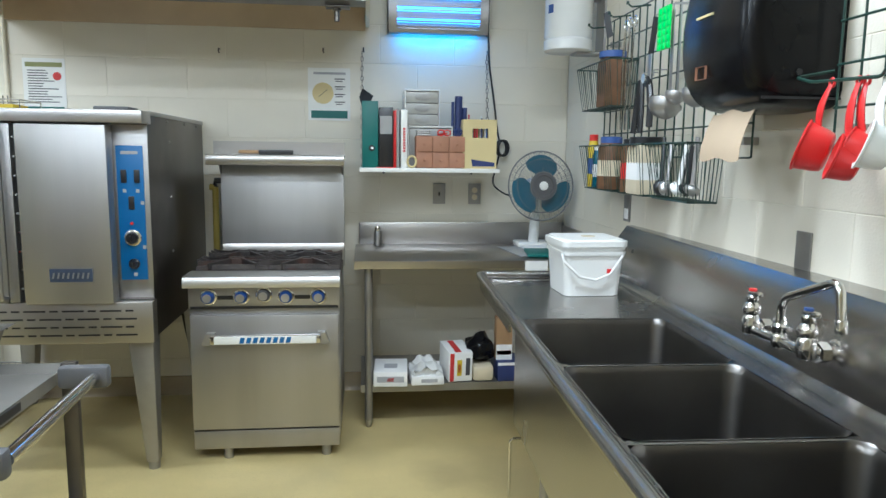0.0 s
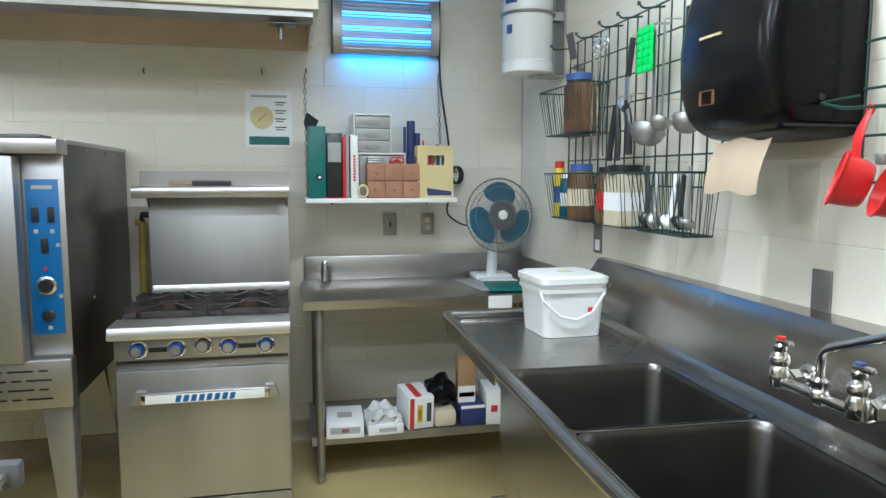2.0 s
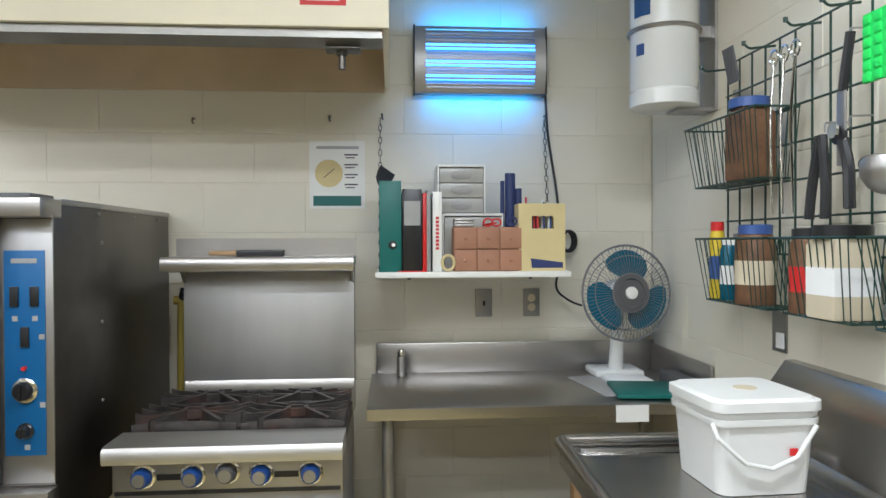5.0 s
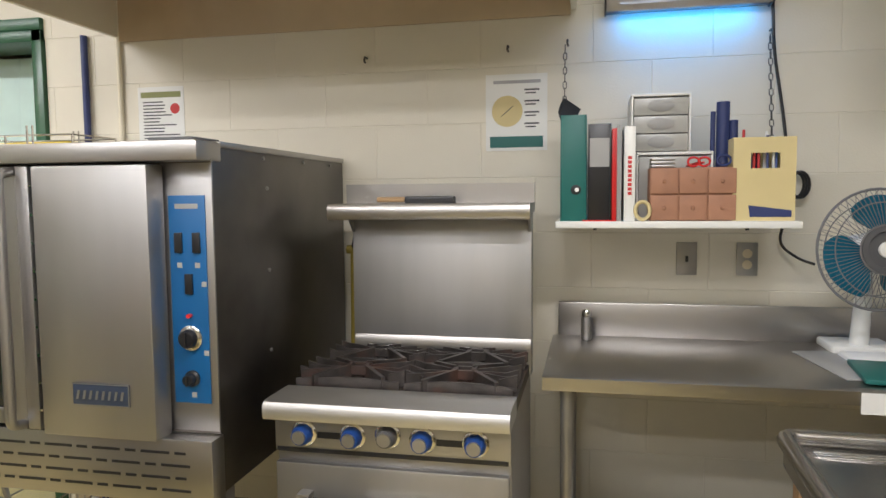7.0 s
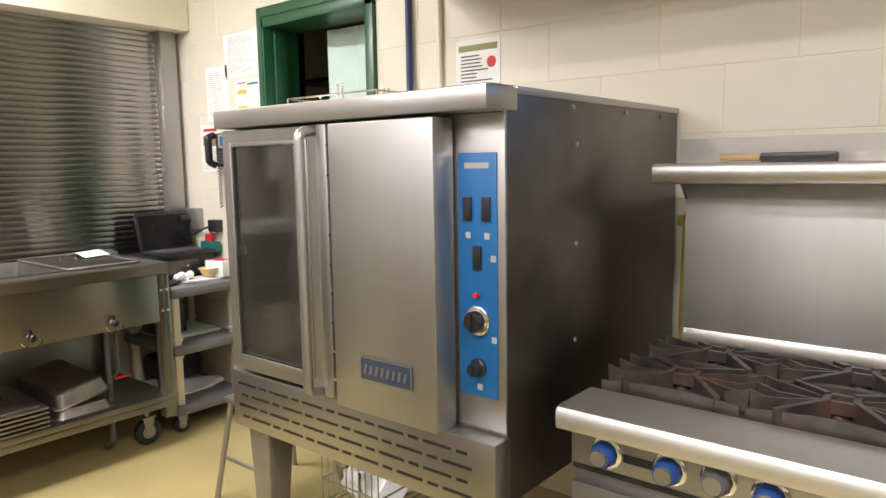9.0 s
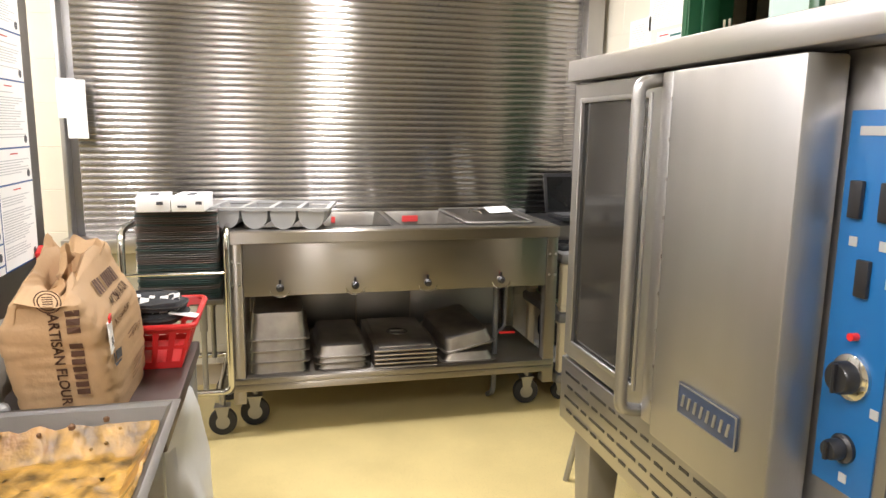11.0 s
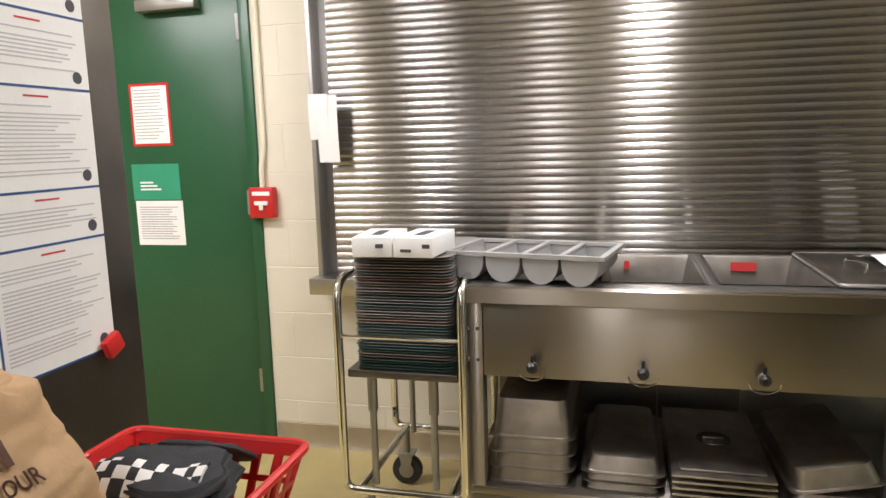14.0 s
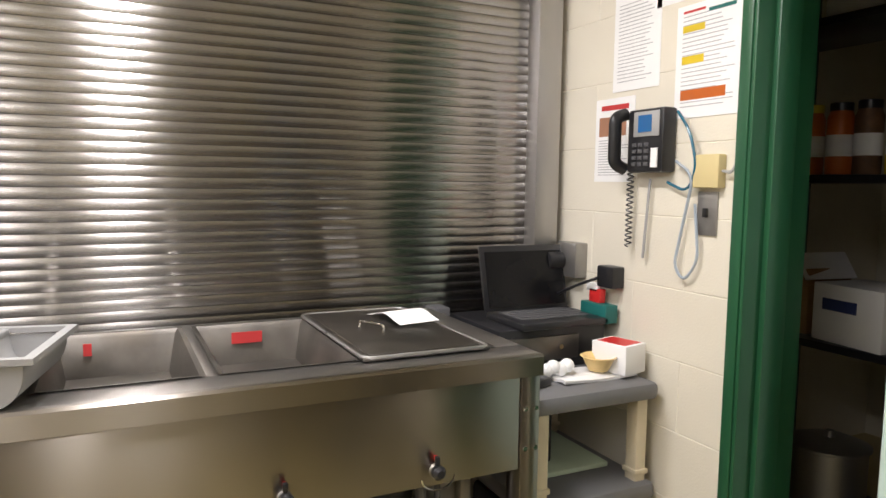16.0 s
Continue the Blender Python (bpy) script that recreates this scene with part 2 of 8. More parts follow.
def cyl(bm, a, b, r, r2=None, n=16, bev=0.0):
    a, b = Vector(a), Vector(b)
    d = b - a
    m = Matrix.Translation((a + b) / 2) @ d.to_track_quat("Z", "Y").to_matrix().to_4x4()
    vs = bmesh.ops.create_cone(bm, cap_ends=True, segments=n, radius1=r, radius2=r if r2 is None else r2, depth=d.length, matrix=m)["verts"]
    if bev:
        es = [e for e in {e for v in vs for e in v.link_edges} if any(len(f.verts) > 4 for f in e.link_faces)]
        bmesh.ops.bevel(bm, geom=es, offset=bev, segments=2, affect="EDGES", profile=0.5)
    return bm


def tube(bm, pts, r, n=8, closed=False):
    pts = [Vector(p) for p in pts]
    k = len(pts)
    rings, ref = [], None
    for i, p in enumerate(pts):
        a = pts[(i - 1) % k] if closed or i else p
        c = pts[(i + 1) % k] if closed or i < k - 1 else p
        t = (c - a).normalized()
        if ref is None:
            ref = t.orthogonal().normalized()
        ref = (ref - t * ref.dot(t)).normalized()
        side = t.cross(ref)
        rings.append([bm.verts.new(p + (ref * math.cos(2 * math.pi * j / n) + side * math.sin(2 * math.pi * j / n)) * r) for j in range(n)])
    for i in range(k if closed else k - 1):
        q, w = rings[i], rings[(i + 1) % k]
        for j in range(n):
            bm.faces.new((q[j], q[(j + 1) % n], w[(j + 1) % n], w[j]))
    if not closed:
        bm.faces.new(rings[0][::-1]), bm.faces.new(rings[-1])
    return bm


def bend(pts, r=0.04, n=5):
    """Rounds the corners of a polyline."""
    pts = [Vector(p) for p in pts]
    out = [pts[0]]
    for a, b, c in zip(pts, pts[1:], pts[2:]):
        q = min(r, (a - b).length * 0.49, (c - b).length * 0.49)
        s, e = b + (a - b).normalized() * q, b + (c - b).normalized() * q
        out += [s.lerp(b, i / n).lerp(b.lerp(e, i / n), i / n) for i in range(n + 1)]
    return out + [pts[-1]]


def lathe(bm, profile, m=None, n=24):
    """Turns (radius, height) pairs round z, set by the pose m."""
    m = m or Matrix()
    rings = [[bm.verts.new(m @ Vector((r * math.cos(2 * math.pi * j / n), r * math.sin(2 * math.pi * j / n), z))) for j in range(n)] for r, z in profile]
    for q, w in zip(rings, rings[1:]):
        for j in range(n):
            bm.faces.new((q[j], q[(j + 1) % n], w[(j + 1) % n], w[j]))
    bm.faces.new(rings[0][::-1]), bm.faces.new(rings[-1])
    return bm


def prism(bm, outline, axis, lo, hi):
    """Extrudes an outline of (u, v) pairs along an axis: u, v are the other two in order."""
    def at(u, v, w):
        return {"x": (w, u, v), "y": (u, w, v), "z": (u, v, w)}[axis]
    a = [bm.verts.new(at(u, v, lo)) for u, v in outline]
    b = [bm.verts.new(at(u, v, hi)) for u, v in outline]
    k = len(outline)
    for i in range(k):
        bm.faces.new((a[i], a[(i + 1) % k], b[(i + 1) % k], b[i]))
    bm.faces.new(a[::-1]), bm.faces.new(b)
    return bm


def sheet(bm, fn, nu, nv, thick=0.002):
    """A curved sheet: fn(u, v) gives a place, u and v from 0 to 1; closed with a small thickness."""
    g = [[Vector(fn(i / nu, j / nv)) for j in range(nv + 1)] for i in range(nu + 1)]
    def nrm(i, j):
        a = g[min(i + 1, nu)][j] - g[max(i - 1, 0)][j]
        c = g[i][min(j + 1, nv)] - g[i][max(j - 1, 0)]
        return a.cross(c).normalized() * thick
    top = [[bm.verts.new(g[i][j]) for j in range(nv + 1)] for i in range(nu + 1)]
    bot = [[bm.verts.new(g[i][j] - nrm(i, j)) for j in range(nv + 1)] for i in range(nu + 1)]
    for i in range(nu):
        for j in range(nv):
            bm.faces.new((top[i][j], top[i + 1][j], top[i + 1][j + 1], top[i][j + 1]))
            bm.faces.new((bot[i][j], bot[i][j + 1], bot[i + 1][j + 1], bot[i + 1][j]))
    for i in range(nu):
        bm.faces.new((top[i][0], bot[i][0], bot[i + 1][0], top[i + 1][0]))
        bm.faces.new((top[i][nv], top[i + 1][nv], bot[i + 1][nv], bot[i][nv]))
    for j in range(nv):
        bm.faces.new((top[0][j], top[0][j + 1], bot[0][j + 1], bot[0][j]))
        bm.faces.new((top[nu][j], bot[nu][j], bot[nu][j + 1], top[nu][j + 1]))
    return bm


def frame_box(bm, x0, x1, y0, y1, z0, z1, w, axis):
    """A rectangular ring of bars of width w, open along the axis."""
    if axis == "y":
        box(bm, x0, x1, y0, y1, z0, z0 + w), box(bm, x0, x1, y0, y1, z1 - w, z1)
        box(bm, x0, x0 + w, y0, y1, z0 + w, z1 - w), box(bm, x1 - w, x1, y0, y1, z0 + w, z1 - w)
    elif axis == "x":
        box(bm, x0, x1, y0, y1, z0, z0 + w), box(bm, x0, x1, y0, y1, z1 - w, z1)
        box(bm, x0, x1, y0, y0 + w, z0 + w, z1 - w), box(bm, x0, x1, y1 - w, y1, z0 + w, z1 - w)
    else:
        box(bm, x0, x1, y0, y0 + w, z0, z1), box(bm, x0, x1, y1 - w, y1, z0, z1)
        box(bm, x0, x0 + w, y0 + w, y1 - w, z0, z1), box(bm, x1 - w, x1, y0 + w, y1 - w, z0, z1)
    return bm


def lettering(name, body, size, m, material, parent, label="", depth=0.0006):
    """Flat letters of the built-in font; m puts their own x (along) and y (up) into the room."""
    cu = bpy.data.curves.new("letters", "FONT")
    cu.body, cu.size, cu.extrude, cu.align_x, cu.align_y = body, size, depth, "CENTER", "CENTER"
    cu.offset = size * 0.018
    tmp = bpy.data.objects.new("letters", cu)
    me = bpy.data.meshes.new_from_object(tmp)
    bpy.data.objects.remove(tmp)
    bm = B()
    bm.from_mesh(me)
    bpy.data.meshes.remove(me)
    bmesh.ops.transform(bm, matrix=m, verts=bm.verts)
    return part(name, bm, material, parent, label)


def grained(ob):
    """Lays the brushed grain of a steel face along y."""
    layer = ob.data.uv_layers.new(name="grain")
    for loop in ob.data.loops:
        co = ob.data.vertices[loop.vertex_index].co
        layer.data[loop.index].uv = (co.z * 10 + co.x * 3, co.y)
    return ob


N_FACE = pose(0, 0, 0, 90, 0, 0)      # letters that face south, as on the north wall
W_FACE = pose(0, 0, 0, 90, 0, 90)     # letters that face east, as on the west wall
S_FACE = pose(0, 0, 0, 90, 0, 180)    # letters that face north
E_FACE = pose(0, 0, 0, 90, 0, -90)    # letters that face west


def put(face, x, y, z, tilt=0):
    return Matrix.Translation((x, y, z)) @ face @ pose(0, 0, 0, 0, 0, tilt)


def panel(bm, m, u0, u1, v0, v1, d0=0.0, d1=0.002):
    """A thin slab on a wall face m: u along, v up, d out of the wall."""
    vs = bmesh.ops.create_cube(bm, size=1, matrix=m @ Matrix.Translation(((u0 + u1) / 2, (v0 + v1) / 2, (d0 + d1) / 2)) @ Matrix.Diagonal((u1 - u0, v1 - v0, d1 - d0, 1)))["verts"]
    return bm


# ---- the room ----
struct("floor", box(B(), WEST - 0.3, EAST + 0.3, SOUTH - 0.2, 7.0, -0.1, 0.0), M_FLOOR, "worn yellow speckled kitchen floor")
struct("ceiling", box(B(), WEST - 0.3, EAST + 0.3, SOUTH - 0.2, 7.0, CEIL, CEIL + 0.1), M_CEIL, "plain white ceiling")
DOOR_X0, DOOR_X1, DOOR_Z = -3.055, -2.26, 2.14       # pantry doorway in the north wall
T = 0.012                                           # how far the block faces stand proud of the wall's core
bm = B()
box(bm, WEST - 0.2, DOOR_X0, NORTH + T, NORTH + 0.2, 0, CEIL)
box(bm, DOOR_X1, EAST + 0.2, NORTH + T, NORTH + 0.2, 0, CEIL)
box(bm, DOOR_X0, DOOR_X1, NORTH + T, NORTH + 0.2, DOOR_Z, CEIL)
wall_north = struct("wall_north", bm, M_JOINT, "cream painted concrete block wall")
bm = B()
box(bm, EAST + T, EAST + 0.2, SOUTH, NORTH + T, 0, CEIL)
wall_east = struct("wall_east", bm, M_JOINT, "cream painted concrete block wall")
GD0, GD1, GDZ = 0.02, 0.945, 2.13                   # green door in the west wall
SH0, SH1, SHZ0, SHZ1 = 1.40, 4.00, 0.82, 2.15       # serving opening with the shutter
bm = B()
box(bm, WEST - 0.2, WEST - T, SOUTH, GD0, 0, CEIL)
box(bm, WEST - 0.2, WEST - T, GD0, GD1, GDZ, CEIL)
box(bm, WEST - 0.2, WEST - T, GD1, SH0, 0, CEIL)
box(bm, WEST - 0.2, WEST - T, SH0, SH1, 0, SHZ0 - 0.07)
box(bm, WEST - 0.2, WEST - T, SH0, SH1, SHZ1, CEIL)
box(bm, WEST - 0.2, WEST - T, SH1, NORTH + T, 0, CEIL)
wall_west = struct("wall_west", bm, M_JOINT, "cream painted concrete block wall")
struct("wall_south", box(B(), WEST - 0.2, EAST + 0.2, SOUTH - 0.2, SOUTH, 0, CEIL), M_WALL, "cream painted wall")

# pantry behind the doorway
bm = B()
box(bm, WEST - 0.2, EAST, 6.4, 6.6, 0, CEIL)
box(bm, -4.4, -4.15, NORTH + 0.2, 6.4, 0, CEIL)
box(bm, -1.4, -1.2, NORTH + 0.2, 6.4, 0, CEIL)
struct("wall_pantry", bm, M_WALL, "cream painted pantry walls")

# coved base along the walls
bm = B()
for a, b in ((WEST, DOOR_X0 - 0.05), (DOOR_X1 + 0.05, EAST)):
    prism(bm, [(NORTH, 0), (NORTH - 0.03, 0), (NORTH - 0.012, 0.02), (NORTH - 0.006, 0.10), (NORTH, 0.105)], "x", a, b)
prism(bm, [(EAST, 0), (EAST - 0.03, 0), (EAST - 0.012, 0.02), (EAST - 0.006, 0.10), (EAST, 0.105)], "y", SOUTH, NORTH - 0.03)
for a, b in ((SOUTH, GD0 - 0.03), (GD1 + 0.06, NORTH - 0.03)):
    prism(bm, [(WEST, 0), (WEST + 0.03, 0), (WEST + 0.012, 0.02), (WEST + 0.006, 0.10), (WEST, 0.105)], "y", a, b)
struct("baseboard", bm, M_BASE, "scuffed tan cove base")

# pantry door frame, green
bm = B()
box(bm, DOOR_X0, DOOR_X0 + 0.012, NORTH - 0.02, NORTH + 0.205, 0, DOOR_Z, 0.003)
box(bm, DOOR_X0 + 0.012, DOOR_X0 + 0.030, NORTH + 0.04, NORTH + 0.12, 0, DOOR_Z - 0.05, 0.003)
box(bm, DOOR_X0 - 0.035, DOOR_X0, NORTH - 0.024, NORTH + 0.004, 0, DOOR_Z + 0.05, 0.003)
box(bm, DOOR_X1 - 0.05, DOOR_X1, NORTH - 0.02, NORTH + 0.22, 0, DOOR_Z, 0.003)
box(bm, DOOR_X0, DOOR_X1, NORTH - 0.02, NORTH + 0.22, DOOR_Z - 0.05, DOOR_Z, 0.003)
box(bm, DOOR_X0, DOOR_X1, NORTH - 0.024, NORTH + 0.004, DOOR_Z, DOOR_Z + 0.05, 0.003)
struct("trim_1", bm, M_GREEN, "dark green painted steel door frame")

# green door with its frame in the west wall
bm = B()
for a, b in ((GD0 - 0.05, GD0), (GD1, GD1 + 0.05)):
    box(bm, WEST - 0.15, WEST + 0.012, a, b, 0, GDZ + 0.05, 0.003)
box(bm, WEST - 0.15, WEST + 0.012, GD0, GD1, GDZ, GDZ + 0.05, 0.003)
struct("trim_2", bm, M_GREEN, "dark green painted steel door frame")
door_1 = struct("door_1", box(B(), WEST - 0.07, WEST - 0.02, GD0 + 0.004, GD1 - 0.004, 0.008, GDZ - 0.004, 0.002), M_GREEN, "closed dark green painted steel door")
DF = WEST - 0.02
for hz in (0.29, 1.13, 1.90):
    bm = B()
    cyl(bm, (DF + 0.006, GD1 + 0.001, hz - 0.06), (DF + 0.006, GD1 + 0.001, hz + 0.06), 0.009, n=12)
    box(bm, DF, DF + 0.004, GD1 - 0.03, GD1, hz - 0.055, hz + 0.055)
    part("hinge", bm, M_GREYMETAL, door_1)
bm = B()
box(bm, DF, DF + 0.055, 0.45, 0.75, 1.985, 2.035, 0.006)
tube(bm, [(DF + 0.03, 0.55, 2.04), (DF + 0.16, 0.62, 2.065), (DF + 0.03, 0.85, 2.15)], 0.010)
part("door_closer", bm, M_GREYMETAL, door_1, "grey metal door closer")
bm = B()
box(bm, DF, DF + 0.008, 0.06, 0.125, 0.86, 1.05, 0.003)
cyl(bm, (DF, 0.092, 0.93), (DF + 0.05, 0.092, 0.93), 0.014)
tube(bm, bend([(DF + 0.05, 0.092, 0.93), (DF + 0.06, 0.12, 0.93), (DF + 0.055, 0.19, 0.93)], 0.01), 0.010)
cyl(bm, (DF, 0.092, 1.01), (DF + 0.02, 0.092, 1.01), 0.018)
part("door_handle", bm, M_GREYMETAL, door_1, "worn steel lever handle")

# roll-down shutter: guides, hood, sill and slats
bm = B()
for a, b in ((1.28, 1.41), (3.99, NORTH - 0.004)):
    box(bm, WEST, WEST + 0.012, a, b, 0.82, 2.2, 0.002)
    lo, hi = (a + 0.02, b) if a < 2 else (a, b - 0.03)
    box(bm, WEST + 0.012, WEST + 0.1, lo, hi - (0.09 if a < 2 else 0.0), 0.82, 2.2, 0.003)
struct("trim_3", bm, M_STEEL, "stainless steel shutter guides")
struct("trim_4", box(B(), WEST, WEST + 0.20, 1.25, NORTH - 0.004, 2.165, 2.6, 0.004), M_HOOD, "cream shutter coil housing")
bm = B()
box(bm, WEST - 0.2, WEST + 0.16, 1.28, 4.02, 0.75, 0.82, 0.004)
struct("trim_5", bm, M_STEELH, "stainless steel serving sill")
shutter = thing("roll_shutter", WEST + 0.02, 2.7, 0.82, "closed stainless steel roll-down serving shutter", "shutter")
shutter["kind"] = "structure"
PITCH = 0.0315
bm = B()
prof = [(0.0, 0.0)] + [(0.0070 + 0.0029 * (1 - (2 * q / 12 - 1) ** 2), 0.0298 * q / 12) for q in range(13)] + [(0.0, 0.0298)]
prism(bm, [(WEST + 0.022 + u, v) for u, v in prof], "y", 1.36, 4.04)
slat = part("slat", bm, M_SLAT, shutter)
slat.data.transform(Matrix.Translation((0, 0, 0.82)))
grained(slat)
for i in range(1, 43):
    c = slat.copy()
    scene.collection.objects.link(c)
    c.location.z = i * PITCH

# exhaust hood over range and oven
HX0, HX1, HY, HZ = -1.90, 0.03, 3.28, 2.085
hood = thing("exhaust_hood", -0.9, 3.7, HZ, "cream painted canopy exhaust hood above range and oven", "exhaust hood")
bm = B()
box(bm, HX0, HX1, HY, HY + 0.02, HZ, 2.62, 0.003)
box(bm, HX0, HX0 + 0.02, HY + 0.02, NORTH - 0.004, HZ, 2.62)
box(bm, HX1 - 0.02, HX1, HY + 0.02, NORTH - 0.004, HZ, 2.62)
part("shell", bm, M_HOOD, hood)
bm = B()
prism(bm, [(HY + 0.022, HZ + 0.12), (NORTH - 0.30, 2.50), (NORTH - 0.02, 2.50), (NORTH - 0.02, 2.52), (HY + 0.022, 2.52)], "x", HX0 + 0.022, HX1 - 0.022)
box(bm, HX0 + 0.022, HX1 - 0.022, NORTH - 0.018, NORTH - 0.004, HZ - 0.02, 2.49)
part("lining", bm, M_HOODIN, hood, "brown grease-stained lining")
bm = B()
prism(bm, [(HY + 0.022, HZ - 0.026), (HY + 0.085, HZ - 0.044), (HY + 0.118, HZ - 0.026), (HY + 0.122, HZ + 0.014), (HY + 0.116, HZ + 0.014), (HY + 0.108, HZ - 0.020), (HY + 0.083, HZ - 0.036), (HY + 0.022, HZ + 0.012)], "x", HX0 + 0.022, HX1 - 0.022)
part("grease_gutter", bm, M_GREYMETAL, hood, "greasy steel drip gutter")
bm = B()
cyl(bm, (-0.12, HY + 0.10, HZ + 0.06), (-0.12, HY + 0.10, HZ - 0.105), 0.011)
cyl(bm, (-0.12, HY + 0.10, HZ - 0.040), (-0.12, HY + 0.10, HZ - 0.060), 0.020, n=6)
box(bm, -0.17, -0.06, HY + 0.05, HY + 0.125, HZ - 0.050, HZ - 0.045, 0.002)
part("nozzle", bm, M_DARKSTEEL, hood, "grey fire suppression nozzle")
label_plate = part("warning_label", box(B(), -0.24, -0.10, HY - 0.0015, HY, 2.15, 2.22), M_REDINK, hood, "red warning label")
bm = B()
for i in range(3):
    box(bm, -0.22, -0.12, HY - 0.0025, HY - 0.0015, 2.163 + i * 0.018, 2.171 + i * 0.018)
part("print", bm, M_PAPER, label_plate)

# ceiling strip fixtures
for sx, sy, watts, turn in STRIPS:
    f = thing("strip_light", sx, sy, CEIL - 0.08, "white ceiling strip light with a glowing lens", "light", "ceiling lights")
    part("housing", box(B(), sx - 0.61, sx + 0.61, sy - 0.075, sy + 0.075, CEIL - 0.05, CEIL, 0.004), M_WHITE, f)
    part("lens", box(B(), sx - 0.6, sx + 0.6, sy - 0.068, sy + 0.068, CEIL - 0.08, CEIL - 0.05, 0.01), M_TUBE, f, "glowing white lens")
    f.matrix_basis = pose(sx, sy, CEIL - 0.08, 0, 0, turn)


# ---- cooking line ----
def convection_oven():
    x0, x1, yf, yb = -1.865, -0.885, 3.06, 4.095
    o = thing("convection_oven", (x0 + x1) / 2, 3.55, 0, "stainless steel convection oven on tall tapered legs", "oven")
    # the body takes a darker steel than the stiles and doors
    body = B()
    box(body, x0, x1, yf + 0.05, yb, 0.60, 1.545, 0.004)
    part("body", body, M_DARKSTEEL, o, "dark mottled steel sides")
    bm = B()
    box(bm, x0 - 0.004, x1 + 0.004, yf - 0.03, yf + 0.09, 1.498, 1.550, 0.004)
    box(bm, x0 - 0.003, x1 + 0.003, yf + 0.09, yb + 0.003, 1.535, 1.553, 0.002)
    part("top_cap", bm, M_STEELH, o)
    for a, b, c in ((x1 - 0.15, x1, 0.044), (x0, x0 + 0.012, 0.03), (-1.415, -1.38, 0.03)):
        part("front_stile", box(B(), a, b, yf + c, yf + 0.052, 0.775, 1.495, 0.002), M_STEEL, o)
    base = B()
    box(base, x0 - 0.004, x1 + 0.008, yf - 0.012, yf + 0.052, 0.592, 0.768, 0.004)
    louvre = part("louvre_panel", base, M_STEELH, o)
    for r in range(4):
        cx = x0 + 0.045 - (0.06 if r % 2 else 0.0)
        for c in range(14):
            long = 0.085 if c % 2 else 0.032
            a, cx = max(cx, x0 + 0.03), cx + long + 0.016
            if cx - 0.016 > x1 - 0.03:
                break
            part("vent_slot", box(B(), a, max(a + 0.02, cx - 0.016), yf - 0.0135, yf - 0.0118, 0.625 + r * 0.034, 0.632 + r * 0.034), M_BLACK, louvre)
    # glazed door
    gx0, gx1 = x0 + 0.008, -1.435
    bm = B()
    rings = [[bm.verts.new((u, y, z)) for u, z in ((gx0 + e, 0.778 + e), (gx1 - e, 0.778 + e), (gx1 - e, 1.492 - e), (gx0 + e, 1.492 - e))] for e, y in ((0.0, yf + 0.03), (0.0, yf - 0.009), (0.003, yf - 0.012), (0.039, yf - 0.012), (0.042, yf - 0.009), (0.042, yf + 0.03))]
    for q, w in zip(rings, rings[1:] + rings[:1]):
        for j in range(4):
            bm.faces.new((q[j], q[(j + 1) % 4], w[(j + 1) % 4], w[j]))
    d = part("glass_door", bm, M_STEEL, o)
    part("pane", box(B(), gx0 + 0.042, gx1 - 0.042, yf - 0.004, yf + 0.004, 0.82, 1.45), M_OVENGLASS, d, "dark oven glass")
    bm = B()
    for a, b in ((gx0 + 0.036, gx0 + 0.048), (gx1 - 0.048, gx1 - 0.036)):
        box(bm, a, b, yf - 0.016, yf - 0.010, 0.814, 1.456, 0.002)
    for a, b in ((0.814, 0.826), (1.444, 1.456)):
        box(bm, gx0 + 0.048, gx1 - 0.048, yf - 0.016, yf - 0.010, a, b, 0.002)
    part("glazing_bead", bm, M_STEEL, d)
    bm = B()
    tube(bm, bend([(gx1 - 0.01, yf - 0.012, 1.478), (gx1 - 0.01, yf - 0.06, 1.47), (gx1 - 0.01, yf - 0.06, 0.79), (gx1 - 0.01, yf - 0.012, 0.782)], 0.02), 0.014, n=12)
    part("door_handle", bm, M_STEEL, d, "long vertical steel handle")
    bm = B()
    box(bm, gx1 + 0.006, gx1 + 0.046, yf - 0.02, yf + 0.03, 0.77, 1.492, 0.005)
    part("door_stile", bm, M_STEEL, o)
    # solid door
    s = part("solid_door", box(B(), -1.366, -1.022, yf - 0.035, yf + 0.04, 0.765, 1.49, 0.006), M_STEEL, o)
    for i in range(9):
        bm = B()
        cyl(bm, (-1.374, yf - 0.01, 0.83 + i * 0.076), (-1.374, yf - 0.03, 0.83 + i * 0.076), 0.004, n=8)
        part("rivet", bm, M_CHROME, s)
    badge = part("badge", box(B(), -1.266, -1.094, yf - 0.039, yf - 0.035, 0.855, 0.915, 0.0015), M_BADGE, s, "dark blue and silver maker's badge")
    bm = B()
    for i in range(8):
        prism(bm, [(-1.254 + i * 0.019, 0.872), (-1.247 + i * 0.019, 0.872), (-1.242 + i * 0.019, 0.896), (-1.249 + i * 0.019, 0.896)], "y", yf - 0.0405, yf - 0.039)
    frame_box(bm, -1.266, -1.094, yf - 0.0405, yf - 0.039, 0.855, 0.915, 0.003, "y")
    part("badge_relief", bm, M_STEEL, badge)
    # blue control panel
    px0, px1, pz0, pz1, py = -1.012, -0.905, 0.852, 1.41, yf + 0.044
    p = part("control_panel", box(B(), px0, px1, py - 0.004, py, pz0, pz1, 0.001), M_BLUE, o, "bright blue control panel")
